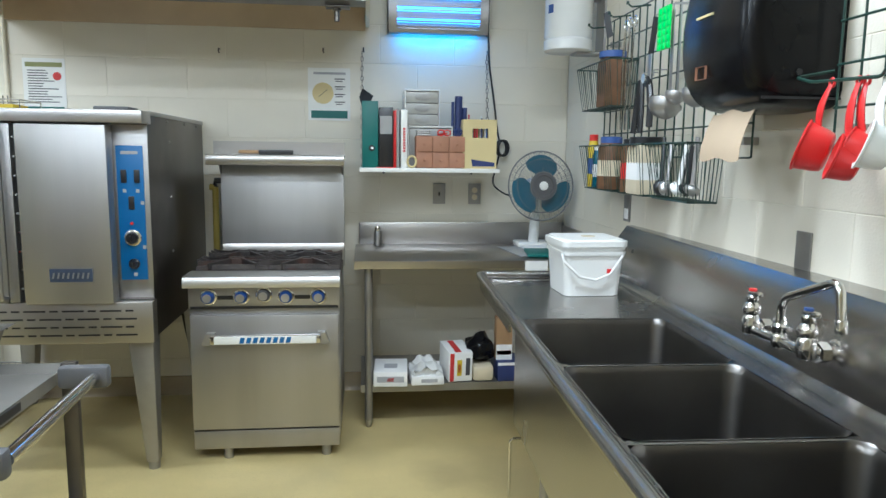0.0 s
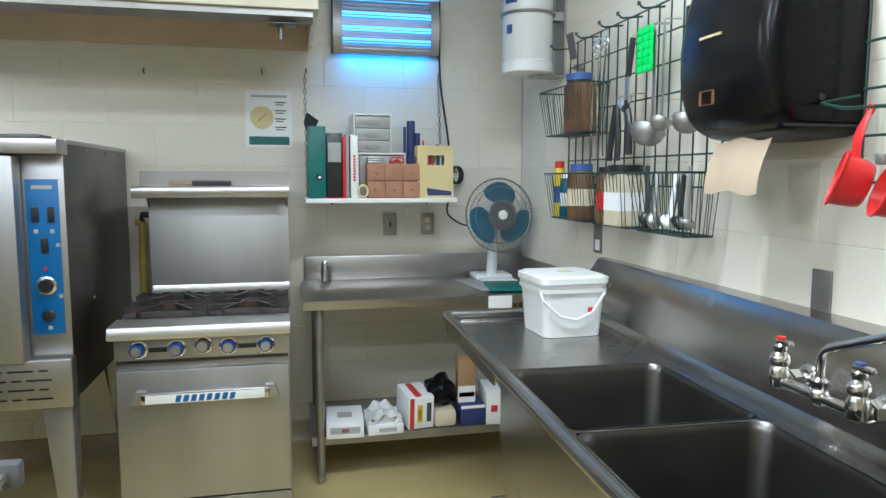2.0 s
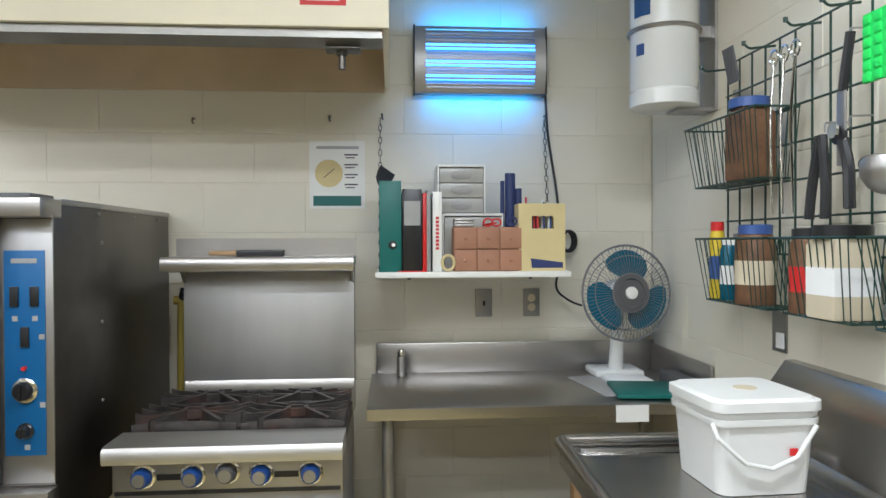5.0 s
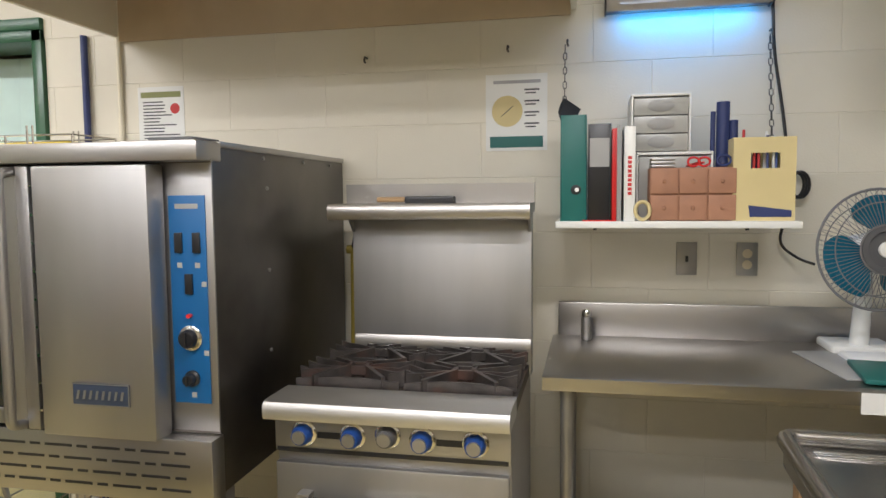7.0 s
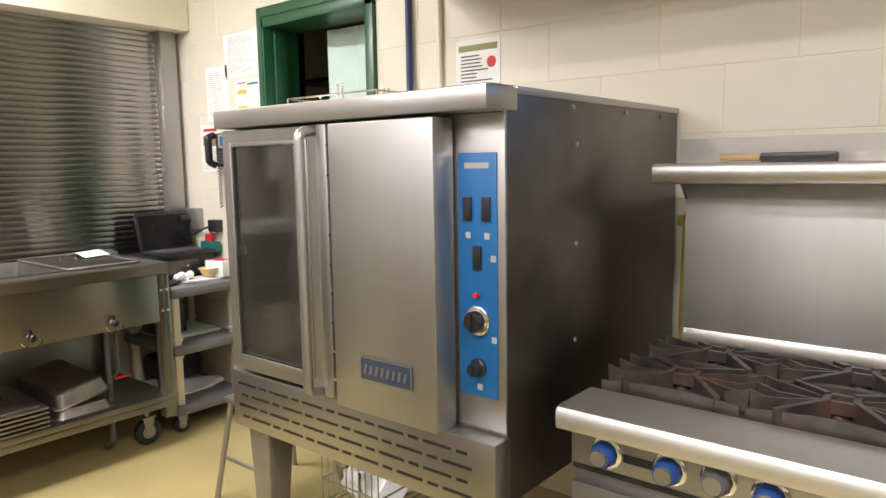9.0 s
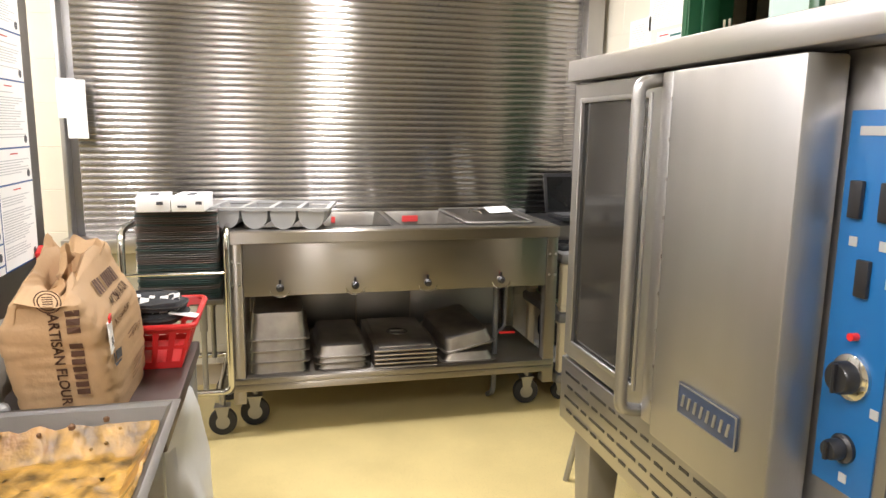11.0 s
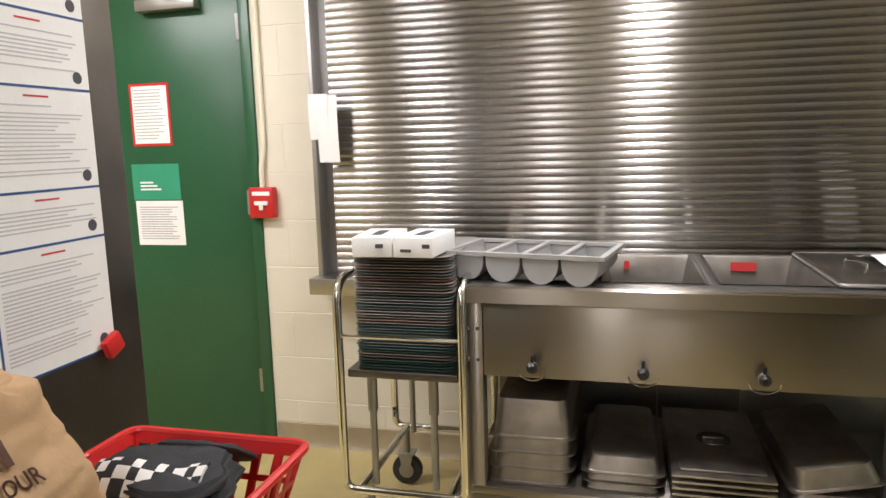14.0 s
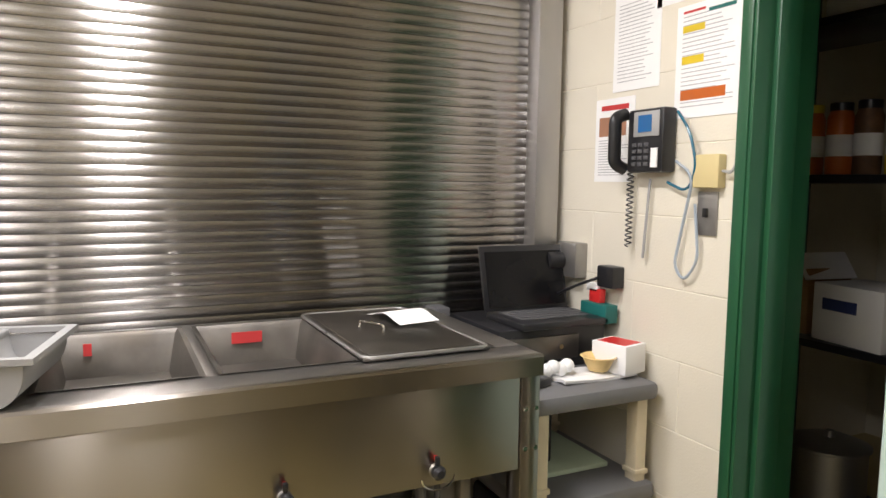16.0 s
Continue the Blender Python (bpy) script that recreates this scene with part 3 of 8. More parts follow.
    for u, z in ((0.27, 1.285), (0.76, 1.285), (0.52, 1.175)):
        cx = px0 + u * (px1 - px0)
        bm = B()
        box(bm, cx - 0.011, cx + 0.011, py - 0.012, py - 0.004, z - 0.027, z + 0.027, 0.002)
        part("rocker_switch", bm, M_BLACK, p)
    for u, z in ((0.27, 1.225), (0.76, 1.225), (0.92, 1.175), (0.93, 0.99), (0.55, 0.875)):
        cx = px0 + u * (px1 - px0)
        sym = part("symbol", box(B(), cx - 0.007, cx + 0.007, py - 0.0055, py - 0.004, z - 0.007, z + 0.007), M_GREYPLASTIC, p, "small white printed symbol")
    bm = B()
    box(bm, px0 + 0.02, px1 - 0.02, py - 0.0055, py - 0.004, 1.375, 1.388)
    part("maker_mark", bm, M_GREYPLASTIC, p)
    bm = B()
    cyl(bm, (px0 + 0.054, py - 0.004, 1.09), (px0 + 0.054, py - 0.016, 1.09), 0.006, n=12)
    part("pilot_lamp", bm, M_RED, p, "small red pilot lamp")
    for z, r in ((1.03, 0.034), (0.92, 0.022)):
        k = part("dial", lathe(B(), [(r, 0), (r, 0.006), (r * 0.8, 0.010)], pose(px0 + 0.055, py - 0.004, z, 90)), M_CHROME if r > 0.03 else M_BLACK, p)
        bm = B()
        lathe(bm, [(r * 0.72, 0.008), (r * 0.7, 0.026), (r * 0.6, 0.03)], pose(px0 + 0.055, py - 0.004, z, 90))
        box(bm, px0 + 0.052, px0 + 0.058, py - 0.04, py - 0.03, z - r * 0.65, z + r * 0.65, 0.002)
        part("dial_knob", bm, M_BLACK, k)
    for y, z in ((3.42, 1.43), (3.42, 1.18), (3.42, 0.93), (3.1, 1.5), (3.4, 1.52), (3.7, 1.52), (3.95, 1.52)):
        part("screw", cyl(B(), (x1 - 0.002, y, z), (x1 + 0.005, y, z), 0.006, n=8), M_GREYMETAL, o)
    for lx, ly in ((x0 + 0.06, yf + 0.08), (x1 - 0.06, yf + 0.08), (x0 + 0.06, yb - 0.08), (x1 - 0.06, yb - 0.08)):
        bm = B()
        s1, s2 = 0.052, 0.026
        sx = 1 if lx > -1.3 else -1
        vs = []
        for s_, z, dx in ((s1, 0.60, 0.0), (s2, 0.035, 0.02 * sx)):
            vs.append([bm.verts.new((lx + dx + a * s_, ly + b * s_, z)) for a, b in ((-1, -1), (1, -1), (1, 1), (-1, 1))])
        for j in range(4):
            bm.faces.new((vs[0][j], vs[0][(j + 1) % 4], vs[1][(j + 1) % 4], vs[1][j]))
        bm.faces.new(vs[0]), bm.faces.new(vs[1])
        bmesh.ops.bevel(bm, geom=list(bm.edges), offset=0.006, segments=2, affect="EDGES", profile=0.5)
        leg = part("leg", bm, M_GREYMETAL, o)
        part("foot", cyl(B(), (lx + 0.02 * sx, ly, 0.0), (lx + 0.02 * sx, ly, 0.04), 0.024, n=12), M_GREYMETAL, leg)


def gas_range():
    x0, x1, yf, yb = -0.770, -0.112, 3.205, 3.80
    o = thing("gas_range", (x0 + x1) / 2, 3.5, 0, "stainless steel four-burner gas range with a high shelf", "range")
    part("body", box(B(), x0, x1, yf + 0.01, yb, 0.09, 0.80, 0.003), M_STEEL, o)
    bm = B()
    prism(bm, [(3.148, 0.803), (3.144, 0.812), (3.144, 0.838), (3.152, 0.850), (3.165, 0.853), (3.31, 0.853), (3.31, 0.80)], "x", x0 - 0.011, x1 + 0.003)
    part("front_rail", bm, M_RAIL, o)
    bm = B()
    box(bm, x0, x1, 3.31, yb, 0.80, 0.835)
    part("cooktop", bm, M_IRON, o, "blackened burner box")
    # burners and grates
    for gx in (x0 + 0.165, x1 - 0.165):
        for gy in (3.44, 3.68):
            g = B()
            w, h, tz = 0.157, 0.118, 0.892

            def blade(x_at, y_at, low, high, thick=0.007, n=10):
                """An upright cast fin along a curve."""
                sheet(g, lambda u, v: (gx + x_at(u), gy + y_at(u), low + (high(u) - low) * v), n, 1, thick)

            for sx in (-1, 1):
                for sy in (-1, 1):
                    # arms that climb from the corner to the boss
                    blade(lambda u: sx * (0.024 + 0.082 * u), lambda u: sy * (0.022 + 0.094 * u), 0.846, lambda u: tz + 0.004 - 0.012 * u, 0.013, 4)
                    # bowed fins that open from the boss to the rim
                    blade(lambda u: sx * (0.030 + (w - 0.030) * u), lambda u: sy * (0.010 + 0.056 * math.sin(math.pi / 2 * u) ** 1.2), 0.852, lambda u: tz - 0.004, 0.006)
                blade(lambda u: sx * (0.034 + (w - 0.034) * u), lambda u: 0.0, 0.856, lambda u: tz - 0.008, 0.006, 2)
                # rim ends with raised teeth
                for sy in (-1, 0, 1):
                    prism(g, [(gx + sx * (w - 0.045), tz - 0.012), (gx + sx * (w + 0.006), tz + 0.004), (gx + sx * (w + 0.004), 0.846), (gx + sx * (w - 0.045), 0.846)], "y", gy + sy * 0.062 - 0.004, gy + sy * 0.062 + 0.004)
            for sy in (-1, 1):
                blade(lambda u: -w + 2 * w * u, lambda u: sy * (h - 0.004), 0.846, lambda u: tz - 0.022 + 0.010 * math.cos(math.pi * (u - 0.5)), 0.008)
            frame_box(g, gx - 0.034, gx + 0.034, gy - 0.031, gy + 0.031, 0.866, tz, 0.013, "z")
            part("grate", g, M_IRON, o, "black cast iron grate")
            bm = B()
            lathe(bm, [(0.05, 0.0), (0.052, 0.008), (0.040, 0.018), (0.022, 0.022), (0.02, 0.026)], pose(gx, gy, 0.832))
            part("burner", bm, M_IRON, o)
    # high back and shelf
    bm = B()
    box(bm, x0 + 0.045, x1 + 0.008, 3.745, 3.80, 0.80, 1.345, 0.003)
    part("backguard", bm, M_SATIN, o)
    bm = B()
    prism(bm, [(3.735, 0.905), (3.742, 0.922), (3.745, 0.922), (3.745, 0.88), (3.735, 0.88)], "x", x0 + 0.05, x1 + 0.006)
    part("splash_lip", bm, M_STEELH, o)
    bm = B()
    prism(bm, [(3.632, 1.325), (3.625, 1.334), (3.625, 1.368), (3.632, 1.378), (3.82, 1.378), (3.82, 1.445), (3.83, 1.445), (3.83, 1.345), (3.65, 1.345), (3.65, 1.327)], "x", x0 - 0.002, x1 + 0.012)
    part("high_shelf", bm, M_STEELH, o)
    bm = B()
    for a in (x0 + 0.045, x1 - 0.002):
        prism(bm, [(3.68, 1.345), (3.745, 1.345), (3.745, 1.28)], "x", a, a + 0.008)
    part("shelf_bracket", bm, M_STEEL, o)
    # control strip
    c = part("control_strip", box(B(), x0, x1, yf - 0.008, yf + 0.012, 0.700, 0.803, 0.002), M_STEEL, o)
    for a, b, e, g in ((-0.645, -0.575, 0.742, 0.760), (-0.310, -0.240, 0.742, 0.760), (x0 + 0.006, x1 - 0.006, 0.700, 0.712)):
        part("slot", box(B(), a, b, yf - 0.0095, yf - 0.0075, e, g), M_BLACK, c)
    for i, kx in enumerate((-0.682, -0.541, -0.443, -0.347, -0.204)):
        z = 0.755 if i != 2 else 0.763
        bz = part("bezel", lathe(B(), [(0.036, 0.0), (0.036, 0.006), (0.030, 0.010)], pose(kx, yf - 0.008, z, 90)), M_CHROME, c)
        k = B()
        prof = [(0.029, 0.006), (0.030, 0.014), (0.026, 0.034), (0.023, 0.042)]
        lathe(k, prof, pose(kx, yf - 0.008, z, 90), 10)
        kn = part("knob", k, M_KNOB if i != 2 else M_DARKGREY, bz, "faceted blue knob" if i != 2 else "dark grey knob")
        part("knob_cap", lathe(B(), [(0.020, 0.040), (0.018, 0.047)], pose(kx, yf - 0.008, z, 90)), M_STEEL, kn)
    # oven door
    d = part("oven_door", box(B(), x0 + 0.004, x1 - 0.004, yf - 0.018, yf + 0.008, 0.145, 0.672, 0.005), M_STEEL, o)
    for pts in ([(-0.708, 0.552), (-0.690, 0.598), (-0.655, 0.598), (-0.660, 0.545), (-0.70, 0.545)], [(-0.156, 0.552), (-0.174, 0.598), (-0.209, 0.598), (-0.204, 0.545), (-0.164, 0.545)]):
        part("handle_end", prism(B(), pts, "y", yf - 0.055, yf - 0.018), M_GREYMETAL, d)
    hb = part("door_handle", box(B(), -0.672, -0.192, yf - 0.075, yf - 0.045, 0.552, 0.594, 0.009), M_CHROME, d, "polished flat bar handle")
    plate = part("name_plate", box(B(), -0.652, -0.212, yf - 0.0775, yf - 0.075, 0.556, 0.590, 0.001), M_WHITE, hb, "white maker's plate")
    bm = B()
    for i in range(8):
        xx = -0.545 + i * 0.0285
        prism(bm, [(xx, 0.560), (xx + 0.019, 0.560), (xx + 0.026, 0.586), (xx + 0.007, 0.586)], "y", yf - 0.0785, yf - 0.0775)
    part("maker_mark", bm, M_BLUE, o)
    part("kick_panel", box(B(), x0 + 0.004, x1 - 0.004, yf - 0.010, yf + 0.008, 0.050, 0.136, 0.004), M_STEEL, o)
    for lx, ly in ((x0 + 0.15, yf + 0.018), (x1 - 0.065, yf + 0.018), (x0 + 0.15, yb - 0.06), (x1 - 0.06, yb - 0.06)):
        bm = B()
        lathe(bm, [(0.020, 0.0), (0.022, 0.012), (0.020, 0.02), (0.024, 0.10)], pose(lx, ly, 0), 14)
        part("leg", bm, M_GREYMETAL, o)


convection_oven()
gas_range()
bm = B()
tube(bm, bend([(-0.83, 3.98, 1.20), (-0.80, 3.98, 1.20), (-0.80, 3.96, 0.6), (-0.84, 3.9, 0.02)], 0.05), 0.017, n=10)
hose = single("gas_hose", bm, M_HOSE, "yellow flexible gas hose behind the range", "gas hose")
single("gas_pipe", tube(B(), [(-0.80, 3.98, 1.20), (-0.80, 3.98, 1.235), (-0.68, 3.98, 1.235)], 0.016, n=10), M_BLACK, "black iron gas pipe stub", "pipe")


def prep_table():
    x0, x1, yf, yb, z = -0.050, EAST - 0.006, 3.470, 4.10, 0.874
    o = thing("prep_table", 0.5, 3.75, 0, "stainless steel prep table with backsplash and undershelf", "table")
    bm = B()
    prism(bm, [(yf, z - 0.045), (yf - 0.003, z - 0.035), (yf - 0.003, z - 0.006), (yf + 0.006, z), (yb - 0.02, z), (yb - 0.02, z - 0.02), (yf + 0.02, z - 0.02), (yf + 0.02, z - 0.045)], "x", x0, x1)
    part("tabletop", bm, M_STEELH, o)
    bm = B()
    box(bm, x0 + 0.02, x1, yb - 0.02, yb, z - 0.02, 1.0, 0.004)
    box(bm, x1 - 0.015, x1, yf + 0.05, yb - 0.02, z, 0.985, 0.004)
    part("backsplash", bm, M_STEELH, o)
    shelf = B()
    prism(shelf, [(yf + 0.05, 0.185), (yf + 0.05, 0.225), (yb - 0.06, 0.225), (yb - 0.06, 0.205), (yf + 0.06, 0.205), (yf + 0.06, 0.185)], "x", x0 + 0.03, x1 - 0.05)
    part("undershelf", shelf, M_GREYMETAL, o)
    for lx in (x0 + 0.07, x1 - 0.07):
        for ly in (yf + 0.055, yb - 0.08):
            leg = part("leg", cyl(B(), (lx, ly, 0.04), (lx, ly, z - 0.02), 0.020), M_GREYMETAL, o)
            part("bullet_foot", lathe(B(), [(0.008, 0), (0.013, 0.006), (0.019, 0.04), (0.019, 0.06)], pose(lx, ly, 0), 14), M_STEEL, leg)


prep_table()


def sink():
    x0, xb, y0, y1, z = 0.490, 1.046, -0.95, 3.047, 0.878
    o = thing("three_compartment_sink", 0.8, 1.2, 0, "long stainless steel three-compartment sink with drainboards", "sink")
    basins = ((1.77, 2.262), (1.285, 1.75), (0.80, 1.265))
    bx0, bx1 = 0.548, 1.016
    d = z - 0.022
    bm = B()
    ys = [y0 + 0.02, 0.80, 1.265, 1.285, 1.75, 1.77, 2.262, y1 - 0.02]
    box(bm, x0 + 0.02, bx0, y0 + 0.02, y1 - 0.02, d - 0.006, d)
    box(bm, bx1, xb + 0.004, y0 + 0.02, y1 - 0.02, d - 0.006, d)
    for a, b in ((ys[0], ys[1]), (ys[2], ys[3]), (ys[4], ys[5]), (ys[6], ys[7])):
        box(bm, bx0, bx1, a, b, d - 0.006, d)
    part("drainboard", bm, M_SINK, o)
    for a, b in basins:
        bm = B()
        n, rad, depth = 8, 0.045, 0.33

        def ring(inset, zz, r):
            pts = []
            for cx, cy, st in ((bx1 - r - inset, b - r - inset, 0), (bx0 + r + inset, b - r - inset, 90), (bx0 + r + inset, a + r + inset, 180), (bx1 - r - inset, a + r + inset, 270)):
                for i in range(n + 1):
                    t = radians(st + 90 * i / n)
                    pts.append(bm.verts.new((cx + r * math.cos(t), cy + r * math.sin(t), zz)))
            return pts
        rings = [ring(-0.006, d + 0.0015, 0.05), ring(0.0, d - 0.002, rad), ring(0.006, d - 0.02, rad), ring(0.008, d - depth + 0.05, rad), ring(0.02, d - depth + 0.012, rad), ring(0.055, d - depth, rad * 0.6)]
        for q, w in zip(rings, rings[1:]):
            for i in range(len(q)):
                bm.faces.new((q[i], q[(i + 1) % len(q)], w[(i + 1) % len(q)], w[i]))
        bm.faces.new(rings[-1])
        basin = part("basin", bm, M_BASIN_SHADED, o)
        part("drain", lathe(B(), [(0.045, 0.0), (0.045, 0.003), (0.030, 0.004)], pose((bx0 + bx1) / 2, (a + b) / 2, d - depth), 20), M_CHROME, basin)
    # rolled rim on front and end
    bm = B()
    tube(bm, bend([(x0 + 0.012, y0, z - 0.008), (x0 + 0.012, y1 - 0.014, z - 0.008), (xb + 0.05, y1 - 0.014, z - 0.008)], 0.03), 0.019, n=12)
    part("rolled_rim", bm, M_SINK, o)
    bm = B()
    prism(bm, [(xb - 0.03, d - 0.006), (xb - 0.03, d + 0.001), (xb + 0.015, d + 0.006), (xb + 0.04, d + 0.03), (xb + 0.052, 1.012), (xb + 0.106, 1.088), (EAST + 0.085, 1.095), (EAST + 0.085, 1.080), (xb + 0.112, 1.078), (xb + 0.062, 1.006), (xb + 0.052, d + 0.02)], "y", y0, y1 - 0.004)
    part("backsplash", bm, M_SINK, o)
    for i in range(3):
        y = y1 - 0.06 - i * 0.014
        part("drain_ridge", box(B(), x0 + 0.06, xb - 0.10, y - 0.004, y + 0.004, d, d + 0.004, 0.002), M_SINK, o)
    for a, b, e, g, u, v in ((0.524, 0.530, 0.75, 2.28, 0.50, d - 0.006), (1.026, 1.032, 0.75, 2.28, 0.50, d - 0.006), (0.530, 1.026, 2.274, 2.28, 0.50, d - 0.006), (0.530, 1.026, 0.75, 0.756, 0.50, d - 0.006), (0.530, 1.026, 0.756, 2.274, 0.50, 0.506)):
        part("basin_apron", box(B(), a, b, e, g, u, v), M_SINK, o)
    bm = B()
    box(bm, x0 + 0.012, x0 + 0.02, 2.284, y1 - 0.02, d - 0.05, d - 0.006)
    box(bm, x0 + 0.02, xb, y1 - 0.03, y1 - 0.022, d - 0.05, d - 0.006)
    part("skirt", bm, M_SINK, o)
    for lx, ly in ((0.60, 2.10), (0.92, 2.10), (0.60, 0.85), (0.92, 0.85), (0.60, -0.6), (0.92, -0.6)):
        leg = part("leg", cyl(B(), (lx, ly, 0.0), (lx, ly, 0.51 if ly > 0 else d - 0.01), 0.020), M_GREYMETAL, o)
    bm = B()
    tube(bm, [(0.60, 2.10, 0.25), (0.60, 0.85, 0.25)], 0.014)
    tube(bm, [(0.92, 2.10, 0.25), (0.92, 0.85, 0.25)], 0.014)
    part("stretcher", bm, M_GREYMETAL, o)
    turn = Matrix.Translation((1.05, 3.05, 0)) @ pose(0, 0, 0, 0, 0, -SINK_TURN) @ Matrix.Translation((-1.05, -3.05, 0))
    o.matrix_basis = turn @ o.matrix_basis


SINK_TURN = 2.0
sink()


# ---- serving side ----
def caster(parent, x, y, r=0.055, top=0.15):
    c = part("caster", lathe(B(), [(r * 0.55, -0.018), (r * 0.97, -0.016), (r, -0.006), (r, 0.006), (r * 0.97, 0.016), (r * 0.55, 0.018)], pose(x, y, r, 90, 0, 90), 20), M_RUBBER, parent, "black rubber caster")
    bm = B()
    cyl(bm, (x - 0.02, y, r), (x + 0.02, y, r), r * 0.5, n=14)
    part("hub", bm, M_GREYMETAL, c)
    bm = B()
    for s in (-1, 1):
        prism(bm, [(y - 0.03, 2 * r + 0.01), (y + 0.03, 2 * r + 0.01), (y + 0.012, r - 0.01), (y - 0.012, r - 0.01)], "x", x + s * 0.022 - 0.0015, x + s * 0.022 + 0.0015)
    box(bm, x - 0.03, x + 0.03, y - 0.035, y + 0.035, 2 * r + 0.008, 2 * r + 0.014)
    cyl(bm, (x, y, 2 * r + 0.01), (x, y, max(top, 2 * r + 0.03)), 0.014, n=10)
    part("fork", bm, M_GREYMETAL, c)


def steam_table():
    xf, xb, y0, y1, z = -3.185, -3.87, 2.088, 3.592, 0.934
    o = thing("steam_table", -3.5, 2.83, 0, "four-well stainless steel steam table on casters", "steam table")
    wells = [(y0 + 0.06 + i * 0.35, y0 + 0.06 + i * 0.35 + 0.31) for i in range(4)]
    wx0, wx1 = -3.83, -3.30
    part("top_rail", box(B(), wx1, xf - 0.02, y0, y1, z - 0.012, z, 0.002), M_STEELH, o)
    part("top_rail", box(B(), xb, wx0, y0, y1, z - 0.012, z, 0.002), M_STEELH, o)
    edges = [y0] + [e for w in wells for e in w] + [y1]
    for a, b in zip(edges[::2], edges[1::2]):
        part("divider", box(B(), wx0, wx1, a, b, z - 0.012, z, 0.001), M_STEELH, o)
    bm = B()
    prism(bm, [(xf - 0.02, z - 0.012), (xf - 0.02, z), (xf - 0.006, z), (xf, z - 0.006), (xf, z - 0.052), (xf - 0.012, z - 0.055), (xf - 0.012, z - 0.012)], "y", y0, y1)
    grained(part("nosing", bm, M_BRUSHED, o))
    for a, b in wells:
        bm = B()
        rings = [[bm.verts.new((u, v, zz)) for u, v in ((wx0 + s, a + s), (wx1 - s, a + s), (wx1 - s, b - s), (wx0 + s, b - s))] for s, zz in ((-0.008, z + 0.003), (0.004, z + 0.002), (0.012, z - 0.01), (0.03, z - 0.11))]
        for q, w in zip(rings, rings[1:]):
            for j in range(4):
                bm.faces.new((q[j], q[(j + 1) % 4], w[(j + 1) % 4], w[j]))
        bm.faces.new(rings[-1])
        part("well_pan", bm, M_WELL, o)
    bm = B()
    box(bm, xf - 0.05, xf - 0.014, y0 + 0.058, y1 - 0.058, 0.647, z - 0.012, 0.002)
    box(bm, xb, xb + 0.02, y0 + 0.05, y1 - 0.05, 0.60, z - 0.012)
    box(bm, xb + 0.02, xf - 0.05, y0 + 0.05, y0 + 0.06, 0.63, z - 0.012)
    box(bm, xb + 0.02, xf - 0.05, y1 - 0.06, y1 - 0.05, 0.63, z - 0.012)
    box(bm, xb + 0.02, xf - 0.06, y0 + 0.06, y1 - 0.06, 0.647, 0.655)
    grained(part("front_panel", bm, M_BRUSHED, o))
    for a, b in ((y0 + 0.06, 2.40), (2.404, 2.70), (2.704, 3.00), (3.004, y1 - 0.06)):
        part("back_panel", box(B(), xb + 0.012, xb + 0.018, a, b, 0.280, 0.60, 0.001), M_STEEL, o)
    for lx in (xf - 0.075, xb + 0.01):
        for a, b in ((y0 + 0.002, y0 + 0.056), (y1 - 0.056, y1 - 0.002)):
            grained(part("leg", box(B(), lx, lx + 0.065, a, b, 0.16, z - 0.012, 0.003), M_BRUSHED, o))
    bm = B()
    box(bm, xb + 0.01, xf - 0.005, y0 + 0.012, y1 - 0.012, 0.250, 0.278, 0.004)
    box(bm, xf - 0.02, xf - 0.004, y0 + 0.012, y1 - 0.012, 0.219, 0.250, 0.002)
    grained(part("undershelf", bm, M_BRUSHED, o))
    for i, vy in enumerate((2.300, 2.626, 2.956, 3.306)):
        bm = B()
        lathe(bm, [(0.016, 0.0), (0.017, 0.002), (0.014, 0.008)], pose(xf - 0.012, vy, 0.685, 90, 0, 90), 20)
        p = part("valve_plate", bm, M_WORNPAN, o)
        bm = B()
        lathe(bm, [(0.012, 0.004), (0.017, 0.014), (0.017, 0.026), (0.009, 0.034)], pose(xf - 0.012, vy, 0.686, 90, 0, 90), 14)
        box(bm, xf - 0.006, xf + 0.006, vy - 0.005, vy + 0.005, 0.700, 0.722, 0.002)
        part("valve_knob", bm, M_BLACK, p)
        bm = B()
        tube(bm, [(xf + 0.008, vy + 0.042 * math.cos(t), 0.676 + 0.03 * math.sin(t)) for t in [math.pi * (1 + i / 10) for i in range(11)]], 0.0022, n=6)
        part("knob_guard", bm, M_CHROME, p)
        part("indicator", box(B(), xf - 0.012, xf - 0.006, vy - 0.003, vy + 0.003, 0.710, 0.720), M_RED, p)
    for ry in (y0 + 0.012, y1 - 0.045):
        for rz in (0.70, 0.80):
            for dy in (0.0, 0.03):
                part("bolt", cyl(B(), (xf - 0.012, ry + dy, rz), (xf - 0.004, ry + dy, rz), 0.006, n=8), M_CHROME, o)
    for cx in (xf - 0.06, xb + 0.06):
        for cy in (y0 + 0.085, y1 - 0.085):
            caster(o, cx - (0.10 if cx > -3.5 else -0.04), cy, 0.066, 0.22)
    bm = B()
    tube(bm, bend([(-3.33, 3.33, 0.63), (-3.33, 3.33, 0.08), (-3.42, 3.33, 0.03)], 0.04), 0.014)
    tube(bm, bend([(-3.36, 3.39, 0.63), (-3.36, 3.39, 0.40), (-3.33, 3.33, 0.38)], 0.04), 0.009)
    pipe = part("drain_pipe", bm, M_DARKGREY, o, "dark drain pipe")
